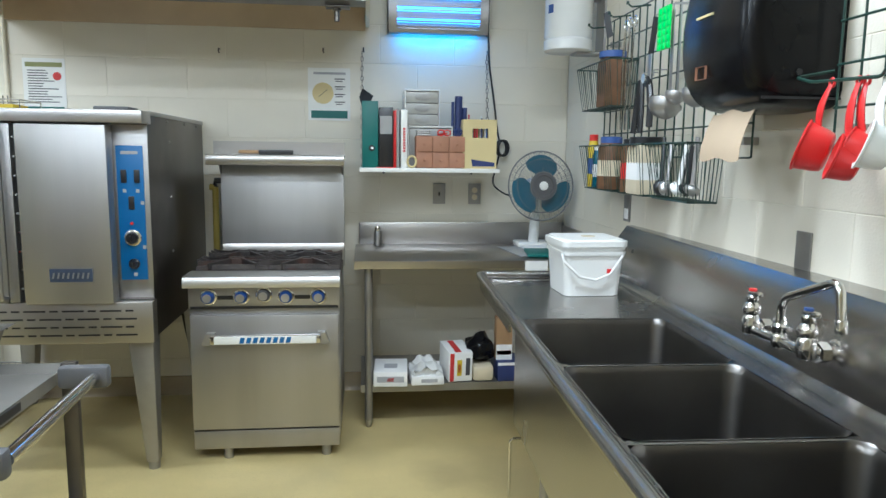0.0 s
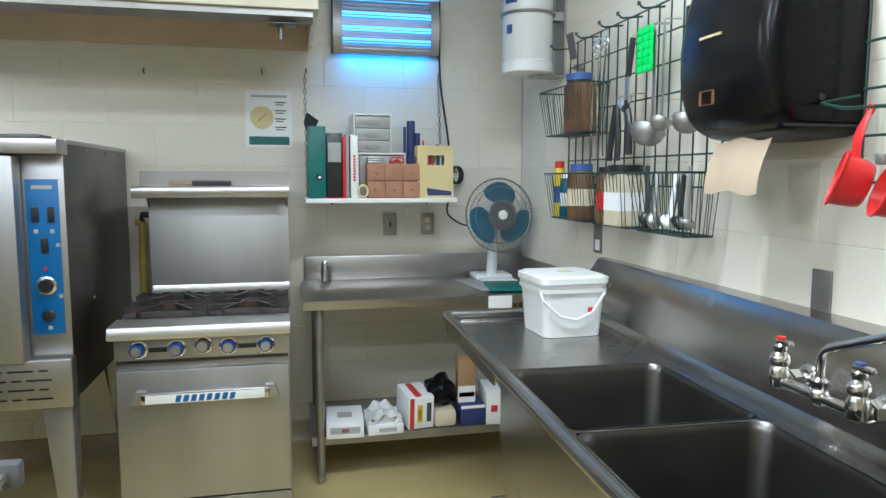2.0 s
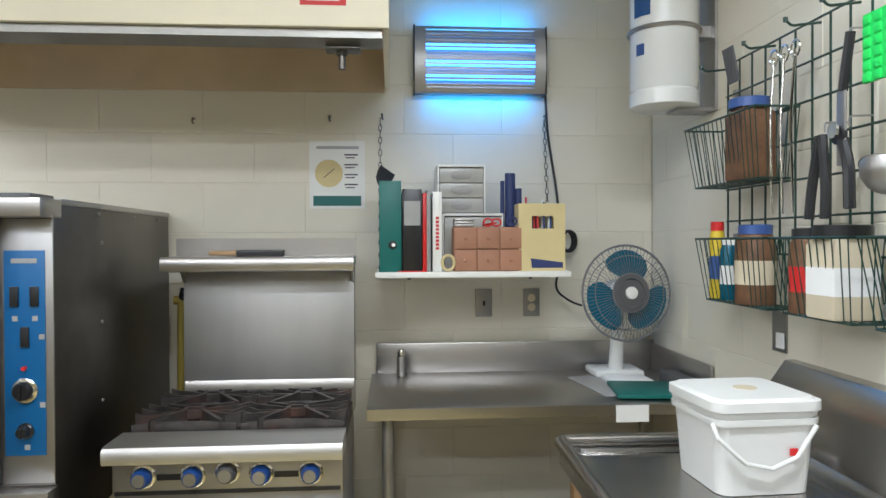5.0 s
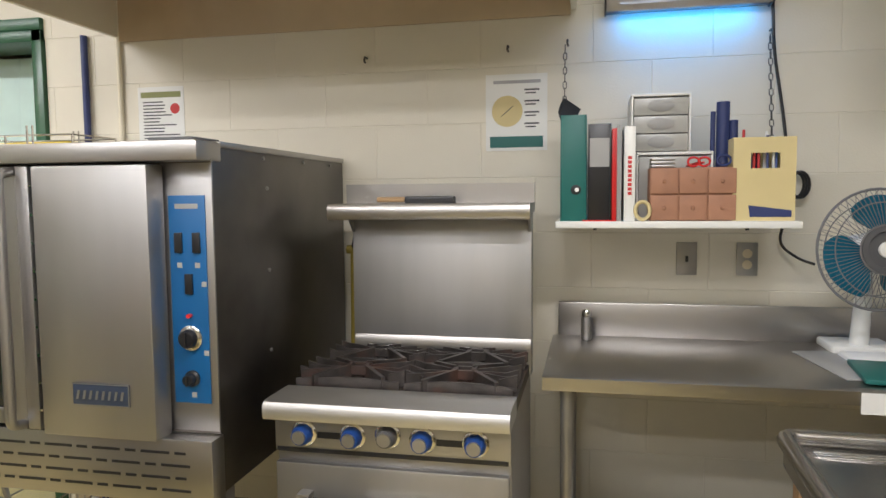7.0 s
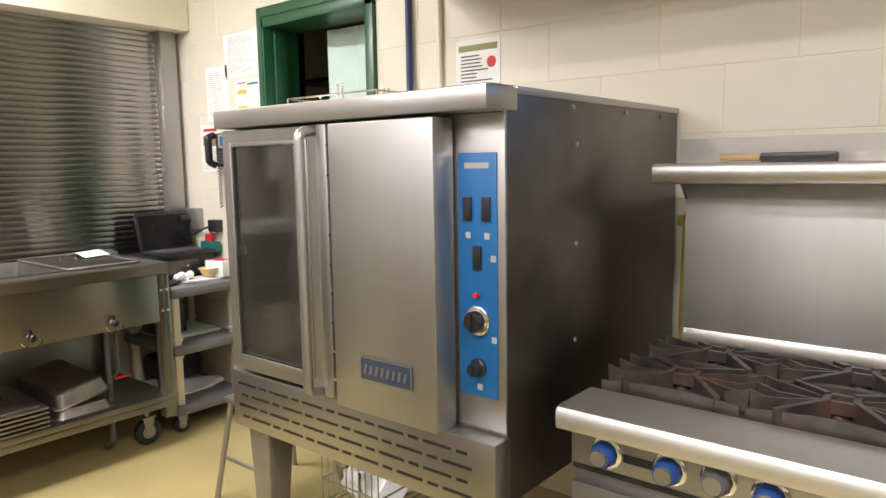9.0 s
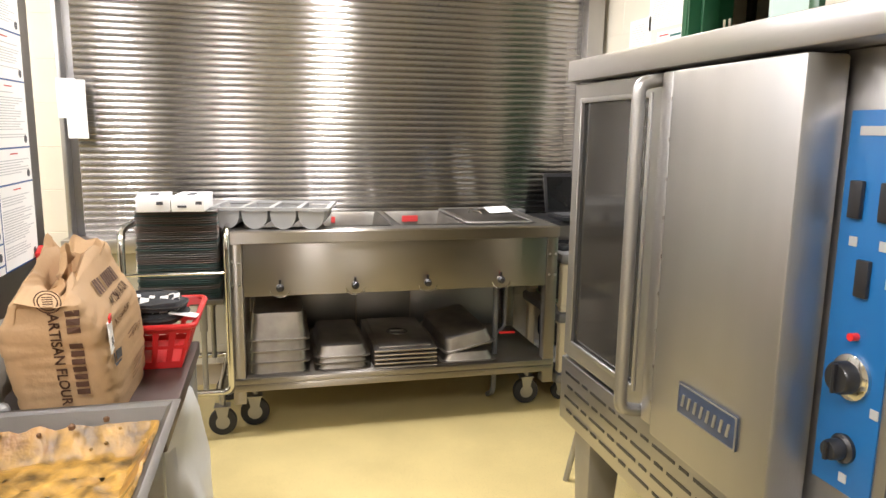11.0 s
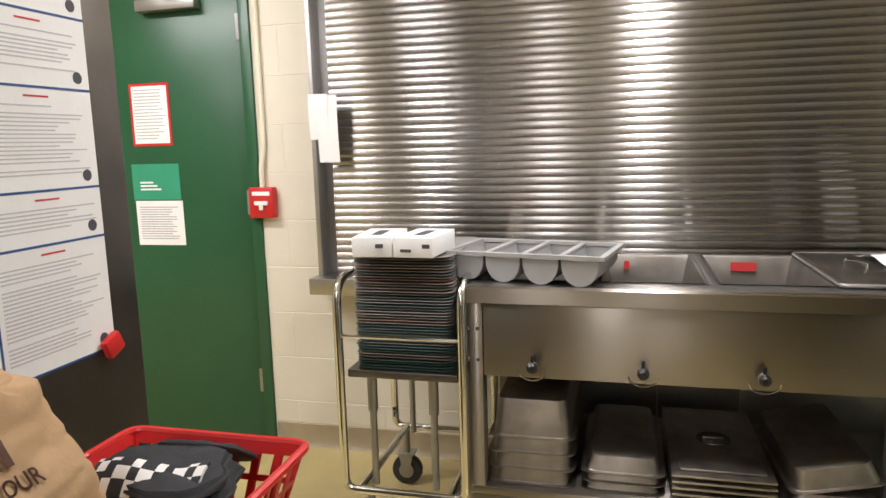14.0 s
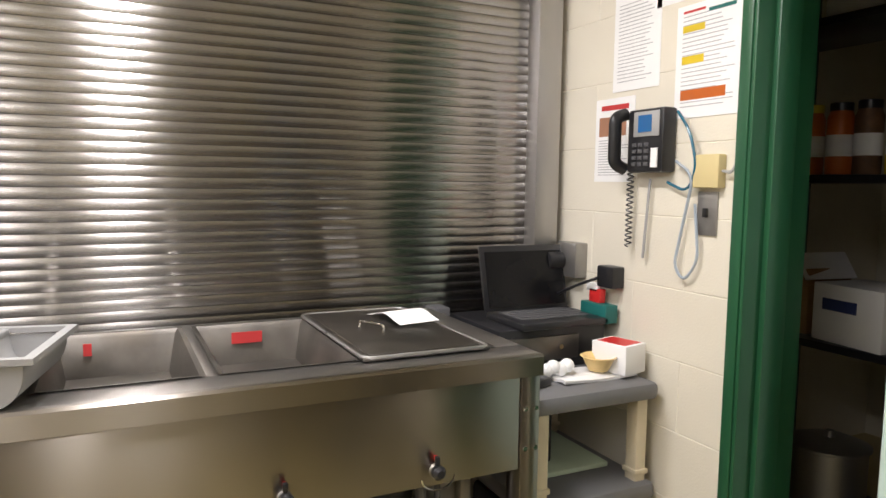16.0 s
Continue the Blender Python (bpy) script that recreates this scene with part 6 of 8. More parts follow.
def grid_panel(y0, y1, z0, z1, x=1.135, step=0.0762):
    o = thing("wire_grid", x, (y0 + y1) / 2, z0, "dark green wire grid panel screwed to the wall", "wire grid", "wall grids")
    n, k = round((y1 - y0) / step), round((z1 - z0) / 0.098)
    for i in range(n + 1):
        y = y0 + (y1 - y0) * i / n
        part("upright_wire", tube(B(), [(x, y, z0), (x, y, z1)], 0.0032, n=6), M_WIREGREEN, o)
    for j in range(k + 1):
        z = z0 + (z1 - z0) * j / k
        part("cross_wire", tube(B(), [(x - 0.005, y0, z), (x - 0.005, y1, z)], 0.0032, n=6), M_WIREGREEN, o)
    for y, z in ((y0 + 0.05, z0 + 0.05), (y1 - 0.05, z0 + 0.05), (y0 + 0.05, z1 - 0.1), (y1 - 0.05, z1 - 0.1)):
        part("wall_clip", box(B(), x - 0.004, EAST, y - 0.012, y + 0.012, z - 0.012, z + 0.012, 0.003), M_GREYMETAL, o)


grid_panel(2.05, 3.34, 1.39, 2.0)
grid_panel(0.25, 1.69, 1.41, 2.12)


def wire_basket(y0, y1, z0, z1, depth=0.125, x=1.128):
    o = thing("hanging_basket", x - depth / 2, (y0 + y1) / 2, z0, "dark green wire basket hung on the wall grid", "basket", "wall baskets")
    bm = B()
    s = 0.025
    xf = x - depth
    rim = [(x, y0, z1), (xf, y0, z1), (xf, y1, z1), (x, y1, z1)]
    low = [(x - 0.004, y0 + s, z0), (xf + s, y0 + s, z0), (xf + s, y1 - s, z0), (x - 0.004, y1 - s, z0)]
    tube(bm, rim, 0.0036, n=6, closed=True), tube(bm, low, 0.003, n=6, closed=True)
    part("rim", bm, M_WIREGREEN, o)
    bm = B()
    n = max(6, round((y1 - y0) / 0.028))
    for i in range(n + 1):
        u = i / n
        ya, yb = y0 + (y1 - y0) * u, y0 + s + (y1 - y0 - 2 * s) * u
        tube(bm, [(xf, ya, z1), (xf + s, yb, z0), (x - 0.004, yb, z0), (x, ya, z1)], 0.0016, n=5)
    for i in range(1, 4):
        u = i / 4
        xa = xf + depth * u
        tube(bm, [(xa, y0, z1), (xa + s * (1 - u), y0 + s, z0), (xa + s * (1 - u), y1 - s, z0), (xa, y1, z1)], 0.0016, n=5)
    tagged(part("wire_mesh", bm, M_WIREGREEN, o), kind="stuff")


wire_basket(2.93, 3.37, 1.60, 1.79)
for a, b in ((2.89, 3.29), (2.55, 2.86), (2.19, 2.52)):
    wire_basket(a, b, 1.245, 1.435)


def jar(x, y, z, r, h, body_m, cap_m, label, fill=None, square=False):
    o = thing("storage_jar", x, y, z, label, "jar", "jars in the baskets")
    n = 4 if square else 18
    m = pose(x, y, z, 0, 0, 45 if square else 0)
    k = 1.35 if square else 1.0
    part("jar_body", lathe(B(), [(r * k * 0.96, 0), (r * k, 0.006), (r * k, h * 0.78), (r * k * 0.8, h * 0.88), (r * k * 0.8, h * 0.9)], m, n), body_m, o)
    part("cap", lathe(B(), [(r * 0.84 * k, h * 0.88), (r * 0.84 * k, h * 0.99), (r * 0.76 * k, h)], m, 18), cap_m, o)
    if fill:
        part("jar_label", lathe(B(), [(r * k * 1.01, h * 0.25), (r * k * 1.01, h * 0.55)], m, n), fill, o)


jar(1.07, 3.08, 1.604, 0.052, 0.235, M_SPICE, M_BLUECAP, "brown spice in a clear jar with a blue cap", None, True)
jar(1.06, 3.26, 1.249, 0.024, 0.24, M_YELLOW, M_RED, "yellow bottle with a red cap", M_BLUECAP)
jar(1.065, 3.19, 1.249, 0.028, 0.19, M_FANBLUE, M_WHITE, "blue and white canister", M_PAPER)
jar(1.065, 3.04, 1.249, 0.055, 0.225, M_SPICE, M_BLUECAP, "brown spice in a clear jar with a blue lid", M_BEIGE)
jar(1.065, 2.79, 1.249, 0.045, 0.21, M_SPICE, M_BLACK, "dark spice jar with red label", M_RED)
jar(1.065, 2.66, 1.249, 0.056, 0.215, M_BEIGE, M_BLACK, "cream powder container with a black lid", M_PAPER, True)
# utensils lying in the last basket
rng = random.Random(11)
for i, (m, label) in enumerate(((M_STEEL, "steel measuring spoon in the basket"), (M_BLACK, "black handled utensil in the basket"), (M_WHITE, "white plastic scraper in the basket"), (M_DARKGREY, "grey whisk in the basket"), (M_STEEL, "steel scoop in the basket"), (M_BLACK, "black scraper in the basket"), (M_STEEL, "small steel bowl in the basket"))):
    y = 2.235 + i * 0.040
    bm = B()
    a, b = Vector((1.05 + rng.uniform(-0.02, 0.02), y, 1.262)), Vector((1.07, y + rng.uniform(-0.05, 0.08), 1.38 + rng.uniform(0, 0.08)))
    tube(bm, [a, b], 0.008, n=8)
    bmesh.ops.create_icosphere(bm, subdivisions=2, radius=1, matrix=Matrix.LocRotScale(a + Vector((0, 0, 0.022)), Euler((0.3 * i, 0.4, 0)), (0.028, 0.03, 0.018)))
    single("kitchen_utensil", bm, m, label, "utensil", "utensils in the basket")

# hooks along the grid and hanging tools
for i, y in enumerate((3.32, 3.05, 2.84, 2.69, 2.54, 2.40, 2.27)):
    bm = B()
    tube(bm, bend([(1.13, y, 1.985), (1.05, y, 1.975), (1.035, y, 1.99)], 0.012), 0.0035, n=6)
    lathe(bm, [(0.006, -0.006), (0.006, 0.006)], pose(1.035, y, 1.99), 8)
    single("grid_hook", bm, M_WIREGREEN, "green wire hook on the grid", "hook", "grid hooks")


def tool(name, y, ztop, pieces, label, x=1.075):
    o = thing(name, x, y, ztop, label, "utensil", "hanging utensils")
    for nm, bm, m in pieces:
        part(nm, bm, m, o)
    part("hanger", tube(B(), bend([(x, y, ztop - 0.012), (x, y, ztop + 0.012), (1.132, y, ztop + 0.014)], 0.008), 0.0025, n=6), M_STEEL, o)


def bowl_end(y, z, r, x=1.06):
    bm = B()
    lathe(bm, [(r * 0.25, -r * 0.80), (r * 0.62, -r * 0.70), (r * 0.90, -r * 0.38), (r, 0.0), (r * 1.04, r * 0.02), (r * 0.96, r * 0.02), (r * 0.86, -r * 0.36), (r * 0.58, -r * 0.66), (r * 0.2, -r * 0.75)], pose(x, y, z, 0, 28, 25), 22)
    return bm


tool("ladle", 2.50, 1.91, (("shank", box(B(), 1.073, 1.077, 2.49, 2.508, 1.60, 1.90, 0.001), M_STEEL), ("bowl", bowl_end(2.50, 1.575, 0.058), M_STEEL)), "large steel ladle hanging on the grid")
tool("ladle", 2.44, 1.91, (("shank", box(B(), 1.073, 1.077, 2.435, 2.447, 1.60, 1.90, 0.001), M_STEEL), ("bowl", bowl_end(2.42, 1.60, 0.035), M_STEEL)), "small steel ladle hanging on the grid")
tool("ladle", 2.30, 1.92, (("handle", box(B(), 1.065, 1.083, 2.292, 2.310, 1.76, 1.93, 0.005), M_BLACK), ("shank", box(B(), 1.073, 1.077, 2.294, 2.306, 1.62, 1.77, 0.001), M_STEEL), ("bowl", bowl_end(2.27, 1.59, 0.045), M_STEEL)), "steel ladle with a black handle")
bm = B()
for i in range(3):
    for j in range(6):
        box(bm, 1.045, 1.058, 2.475 + i * 0.034, 2.500 + i * 0.034, 1.765 + j * 0.0245, 1.786 + j * 0.0245, 0.004)
box(bm, 1.048, 1.055, 2.475, 2.568, 1.765, 1.912)
tool("slotted_spatula", 2.52, 1.91, (("head", bm, M_LIMEGREEN),), "bright green slotted plastic rack hanging on the grid")
bm = B()
for s in (-1, 1):
    tube(bm, bend([(1.065, 2.74 + 0.004 * s, 1.68), (1.06, 2.74 + 0.028 * s, 1.56), (1.055, 2.74 + 0.032 * s, 1.48)], 0.05), 0.012, n=8)
tool("tongs", 2.74, 1.70, (("arm", bm, M_BLACK),), "black handled tongs hanging on the grid")
bm = B()
tube(bm, [(1.07, 2.64, 1.90), (1.065, 2.66, 1.77)], 0.011, n=8)
tool("peeler", 2.65, 1.90, (("handle", bm, M_BLACK), ("blade", box(B(), 1.06, 1.066, 2.645, 2.675, 1.60, 1.77, 0.002), M_STEEL)), "black handled turner hanging on the grid")
bm = B()
tube(bm, bend([(1.065, 2.66, 1.66), (1.06, 2.63, 1.60), (1.055, 2.62, 1.50)], 0.04), 0.013, n=8)
lathe(bm, [(0.022, -0.006), (0.022, 0.006)], pose(1.06, 2.665, 1.67, 0, 90, 0), 14)
tool("can_opener", 2.65, 1.70, (("handle", bm, M_BLACK), ("wheel", lathe(B(), [(0.018, 0.0), (0.018, 0.006)], pose(1.045, 2.66, 1.68, 0, -90, 0), 14), M_CHROME)), "can opener with black handles")
for y in (2.93, 2.98, 2.88):
    bm = B()
    tube(bm, bend([(1.085, y, 1.93), (1.08, y + 0.012, 1.75), (1.08, y, 1.50)], 0.05), 0.004, n=6)
    tube(bm, [(1.085 + 0.001, y + 0.02 * math.cos(t), 1.93 + 0.022 * math.sin(t)) for t in [k * math.pi / 6 for k in range(12)]], 0.003, n=6, closed=True)
    single("skimmer", bm, M_CHROME, "thin steel skewer hanging on the grid", "utensil", "hanging utensils")
for i in range(6):
    y = 3.30 - i * 0.012
    single("wire_clip", tube(B(), [(1.12, y, 1.93), (1.10, y + 0.004, 2.04)], 0.004, n=6), M_DARKGREY, "small dark clip on the grid", "clip", "grid clips")


def dispenser():
    y0, y1, z0, z1, xb, xf = 1.735, 2.115, 1.515, 1.985, EAST - 0.002, 0.918
    o = thing("towel_dispenser", 1.06, 1.93, z0, "glossy black paper towel dispenser on the wall", "towel dispenser")
    k = 20
    zc, hz = (z0 + z1) / 2, (z1 - z0) / 2
    bm = B()
    rings = []
    for y, s in ((y0, 0.80), (y0 + 0.006, 0.90), (y0 + 0.02, 0.965), (y0 + 0.045, 1.0), ((y0 + y1) / 2, 1.02), (y1 - 0.045, 1.0), (y1 - 0.02, 0.965), (y1 - 0.006, 0.90), (y1, 0.80)):
        ring = [bm.verts.new((xb, y, zc - hz * s)), ]
        for i in range(k + 1):
            a = math.pi * (i / k - 0.5)
            cx = math.copysign(abs(math.cos(a)) ** 0.45, math.cos(a))
            cz = math.copysign(abs(math.sin(a)) ** 0.7, math.sin(a))
            ring.append(bm.verts.new((xb - 0.03 - (xb - xf - 0.03) * s * cx * (1.0 - 0.10 * (cz > 0) * cz), y, zc + hz * s * cz)))
        ring.append(bm.verts.new((xb, y, zc + hz * s)))
        rings.append(ring)
    for q, w in zip(rings, rings[1:]):
        for i in range(len(q)):
            bm.faces.new((q[i], q[(i + 1) % len(q)], w[(i + 1) % len(q)], w[i]))
    bm.faces.new(rings[0][::-1]), bm.faces.new(rings[-1])
    c = part("cover", bm, M_GLOSSBLACK, o)
    part("seam", box(B(), xf + 0.05, xb - 0.002, y0 - 0.0015, y0 + 0.001, z0 + 0.02, z0 + 0.026), M_BLACK, c)
    bm = B()
    for i in range(10):
        box(bm, xf - 0.007, xf + 0.004, 1.90 + i * 0.009, 1.906 + i * 0.009, 1.762, 1.768)
    part("maker_mark", bm, M_MANILA, c, "small gold maker's mark")
    bm = B()
    frame_box(bm, xf - 0.003, xf + 0.004, 1.93, 1.985, 1.60, 1.635, 0.0006, "x")
    part("pictogram", bm, M_TERRA, c)
    part("lock", cyl(B(), (1.06, y0 - 0.004, 1.60), (1.06, y0 + 0.002, 1.60), 0.008, n=12), M_BLACK, c)
    bm = B()
    sheet(bm, lambda u, v: (0.99 - 0.035 * math.sin(v * 1.6), 1.80 + 0.21 * u, 1.513 - 0.13 * v - 0.006 * math.sin(9 * u)), 8, 8, 0.0012)
    single("paper_towel", bm, M_TAN, "brown paper towel hanging from the dispenser", "paper towel")


dispenser()


def measuring_cup(y, x, ztop, length, r, lean, m, label, side=0):
    """A round cup that hangs by the eye of its flat handle, its mouth turned to the room."""
    o = thing("measuring_cup", x, y, ztop, label, "measuring cup", "hanging measuring cups")
    top, low = Vector((x, y, ztop)), Vector((x - 0.012, y + lean, ztop - length))
    bm = B()
    m4 = pose(x - 0.012, y + lean, ztop - length - r * 0.9, 0, -72, -38 + side) @ Matrix.Translation((0, 0, -r * 0.45))
    lathe(bm, [(r * 0.62, 0.0), (r * 0.76, r * 0.08), (r * 0.84, r * 0.3), (r * 0.95, r * 0.98), (r * 1.03, r * 1.02), (r * 1.03, r * 1.08), (r * 0.95, r * 1.10), (r * 0.91, r), (r * 0.80, r * 0.3), (r * 0.70, r * 0.12), (r * 0.5, r * 0.08)], m4, 30)
    part("cup", bm, m, o)
    bm = B()
    side_way = Vector((0.15, 1, 0)).normalized()

    def strip(u, v):
        p = top.lerp(low, u)
        wide = 0.0065 + 0.0065 * u + 0.004 * math.sin(math.pi * u) ** 2
        return p + side_way * wide * (2 * v - 1) + Vector((-0.004 * math.sin(math.pi * v) - 0.008 * math.sin(math.pi * u), 0, 0))
    sheet(bm, strip, 12, 6, 0.003)
    part("handle", bm, m, o)
    part("eye", tube(B(), [top + Vector((0.0, 0.008 * math.cos(q * math.pi / 8), 0.005 + 0.009 * math.sin(q * math.pi / 8))) for q in range(16)], 0.0032, n=6, closed=True), m, o)


measuring_cup(1.570, 1.035, 1.552, 0.090, 0.058, 0.016, M_RED, "large red plastic measuring cup hanging on a hook")
measuring_cup(1.490, 1.040, 1.548, 0.118, 0.050, -0.002, M_RED, "red plastic measuring cup hanging on a hook", 8)
measuring_cup(1.482, 1.052, 1.548, 0.100, 0.040, -0.016, M_RED, "small red plastic measuring cup hanging on a hook", -14)
measuring_cup(1.415, 1.045, 1.540, 0.085, 0.050, -0.010, M_WHITE, "white plastic measuring cup hanging on a hook", 6)
single("cup_hook", tube(B(), bend([(1.13, 1.70, 1.60), (1.05, 1.73, 1.585), (1.035, 1.64, 1.565), (1.035, 1.42, 1.555), (1.03, 1.40, 1.57)], 0.02), 0.004, n=6), M_WIREGREEN, "green wire hook rail holding measuring cups", "hook")
single("teal_cup", lathe(B(), [(0.03, 0), (0.045, 0.12), (0.043, 0.12), (0.028, 0.004)], pose(1.06, 1.30, 1.45), 18), M_TEAL, "dark teal plastic cup on the grid", "cup")
# wall bits above the sink
o = thing("wall_bracket", EAST - 0.004, 1.83, 1.085, "flat steel mounting plate on the wall", "bracket")
part("plate", box(B(), EAST - 0.006, EAST, 1.80, 1.865, 1.085, 1.195, 0.002), M_GREYMETAL, o)
o = thing("wall_socket", EAST - 0.004, 3.11, 1.10, "grey steel wall plate with a paper tag", "socket")
part("plate", box(B(), EAST - 0.006, EAST, 3.07, 3.145, 1.10, 1.22, 0.002), M_GREYMETAL, o)
part("tag", box(B(), EAST - 0.02, EAST - 0.017, 3.06, 3.10, 1.115, 1.16), M_PAPER, o)
bm = B()
tube(bm, bend([(0.56, 2.62, 0.0), (0.56, 2.62, 0.30), (0.82, 2.62, 0.30), (0.82, 2.62, 0.0)], 0.02), 0.006)
single("wire_stand", bm, M_CHROME, "bent chrome wire stand under the sink", "stand")

# ---- utility cart with the dirty pan ----
CZ = 0.80
o = thing("utility_cart", -1.05, 1.72, 0, "grey steel utility cart with a push handle", "cart")
for z in (0.30, CZ):
    bm = B()
    box(bm, -1.42, -0.775, 1.42, 1.985, z - 0.004, z, 0.001)
    frame_box(bm, -1.42, -0.775, 1.42, 1.985, z, z + 0.028, 0.003, "z")
    part("shelf", bm, M_GREYMETAL, o)
for x, y in ((-0.775, 1.975), (-0.775, 1.43), (-1.42, 1.975), (-1.42, 1.43)):
    part("post", box(B(), x - 0.02, x + 0.02, y - 0.012, y + 0.012, 0.13, CZ + 0.035, 0.005), M_DARKSTEEL, o)
    caster(o, x, y, 0.05)
bm = B()
tube(bm, [(-0.672, 1.865, 0.825), (-0.652, 1.385, 0.825)], 0.015, n=12)
h = part("push_handle", bm, M_CHROME, o, "bright steel tube handle")
for y in (1.880, 1.372):
    part("handle_mount", box(B(), -0.762, -0.640, y - 0.018, y + 0.018, 0.795, 0.852, 0.010), M_DARKGREY, h, "dark plastic handle mount")
part("badge", box(B(), -0.7715, -0.7705, 1.55, 1.70, CZ + 0.005, CZ + 0.024), M_BLACK, o)
# roasting pan with baked-on food
o = thing("roasting_pan", -1.35, 1.80, 0.835, "steel roasting pan with baked-on yellow food", "pan")
px0, px1, py0, py1, pzz = -1.385, -0.97, 1.72, 2.125, 0.83
bm = B()
rings = []
for ins, z in ((0.0, 0.905), (0.012, 0.907), (0.02, 0.902), (0.04, pzz + 0.003)):
    rings.append([bm.verts.new(p) for p in ((px0 + ins, py0 + ins, z), (px1 - ins, py0 + ins, z), (px1 - ins, py1 - ins, z), (px0 + ins, py1 - ins, z))])
for q, w in zip(rings, rings[1:]):
    for j in range(4):
        bm.faces.new((q[j], q[(j + 1) % 4], w[(j + 1) % 4], w[j]))
bm.faces.new(rings[-1])
bmesh.ops.solidify(bm, geom=list(bm.faces), thickness=0.0018)
part("pan_body", bm, M_STEEL, o)
bm = B()
sheet(bm, lambda u, v: (px0 + 0.034 + (px1 - px0 - 0.068) * u, py0 + 0.034 + (py1 - py0 - 0.068) * v, pzz + 0.008 + 0.045 * max(0.0, max(abs(u - 0.5), abs(v - 0.5)) * 2 - 0.82) / 0.18 + 0.010 * noise.noise(Vector((u * 14, v * 12, 0)))), 40, 30, 0.005)
part("food_residue", bm, M_FOOD, o, "yellow and brown baked residue")
rng = random.Random(5)
for i in range(16):
    a = rng.uniform(py0 + 0.03, py1 - 0.03)
    bm = B()
    bmesh.ops.create_icosphere(bm, subdivisions=1, radius=rng.uniform(0.003, 0.008), matrix=Matrix.Translation((px0 + rng.uniform(0.02, 0.07), a, 0.875 + rng.uniform(-0.02, 0.02))))
    part("food_crumb", bm, M_FOOD if i % 3 else M_SPICE, o)

# ---- dark table with the flour sack, basket and posters behind ----
o = thing("work_table", -1.72, 1.87, 0, "dark laminate work table on grey steel legs", "table")
part("tabletop", box(B(), -2.01, -1.43, 1.70, 2.09, 0.785, 0.82, 0.004), M_TABLETOP, o)
for x, y in ((-1.99, 2.065), (-1.45, 2.065), (-1.99, 1.73), (-1.45, 1.73)):
    part("leg", box(B(), x - 0.015, x + 0.015, y - 0.015, y + 0.015, 0.0, 0.785, 0.004), M_GREYMETAL, o)
part("lower_shelf", box(B(), -2.0, -1.44, 1.72, 2.07, 0.20, 0.22, 0.003), M_GREYMETAL, o)


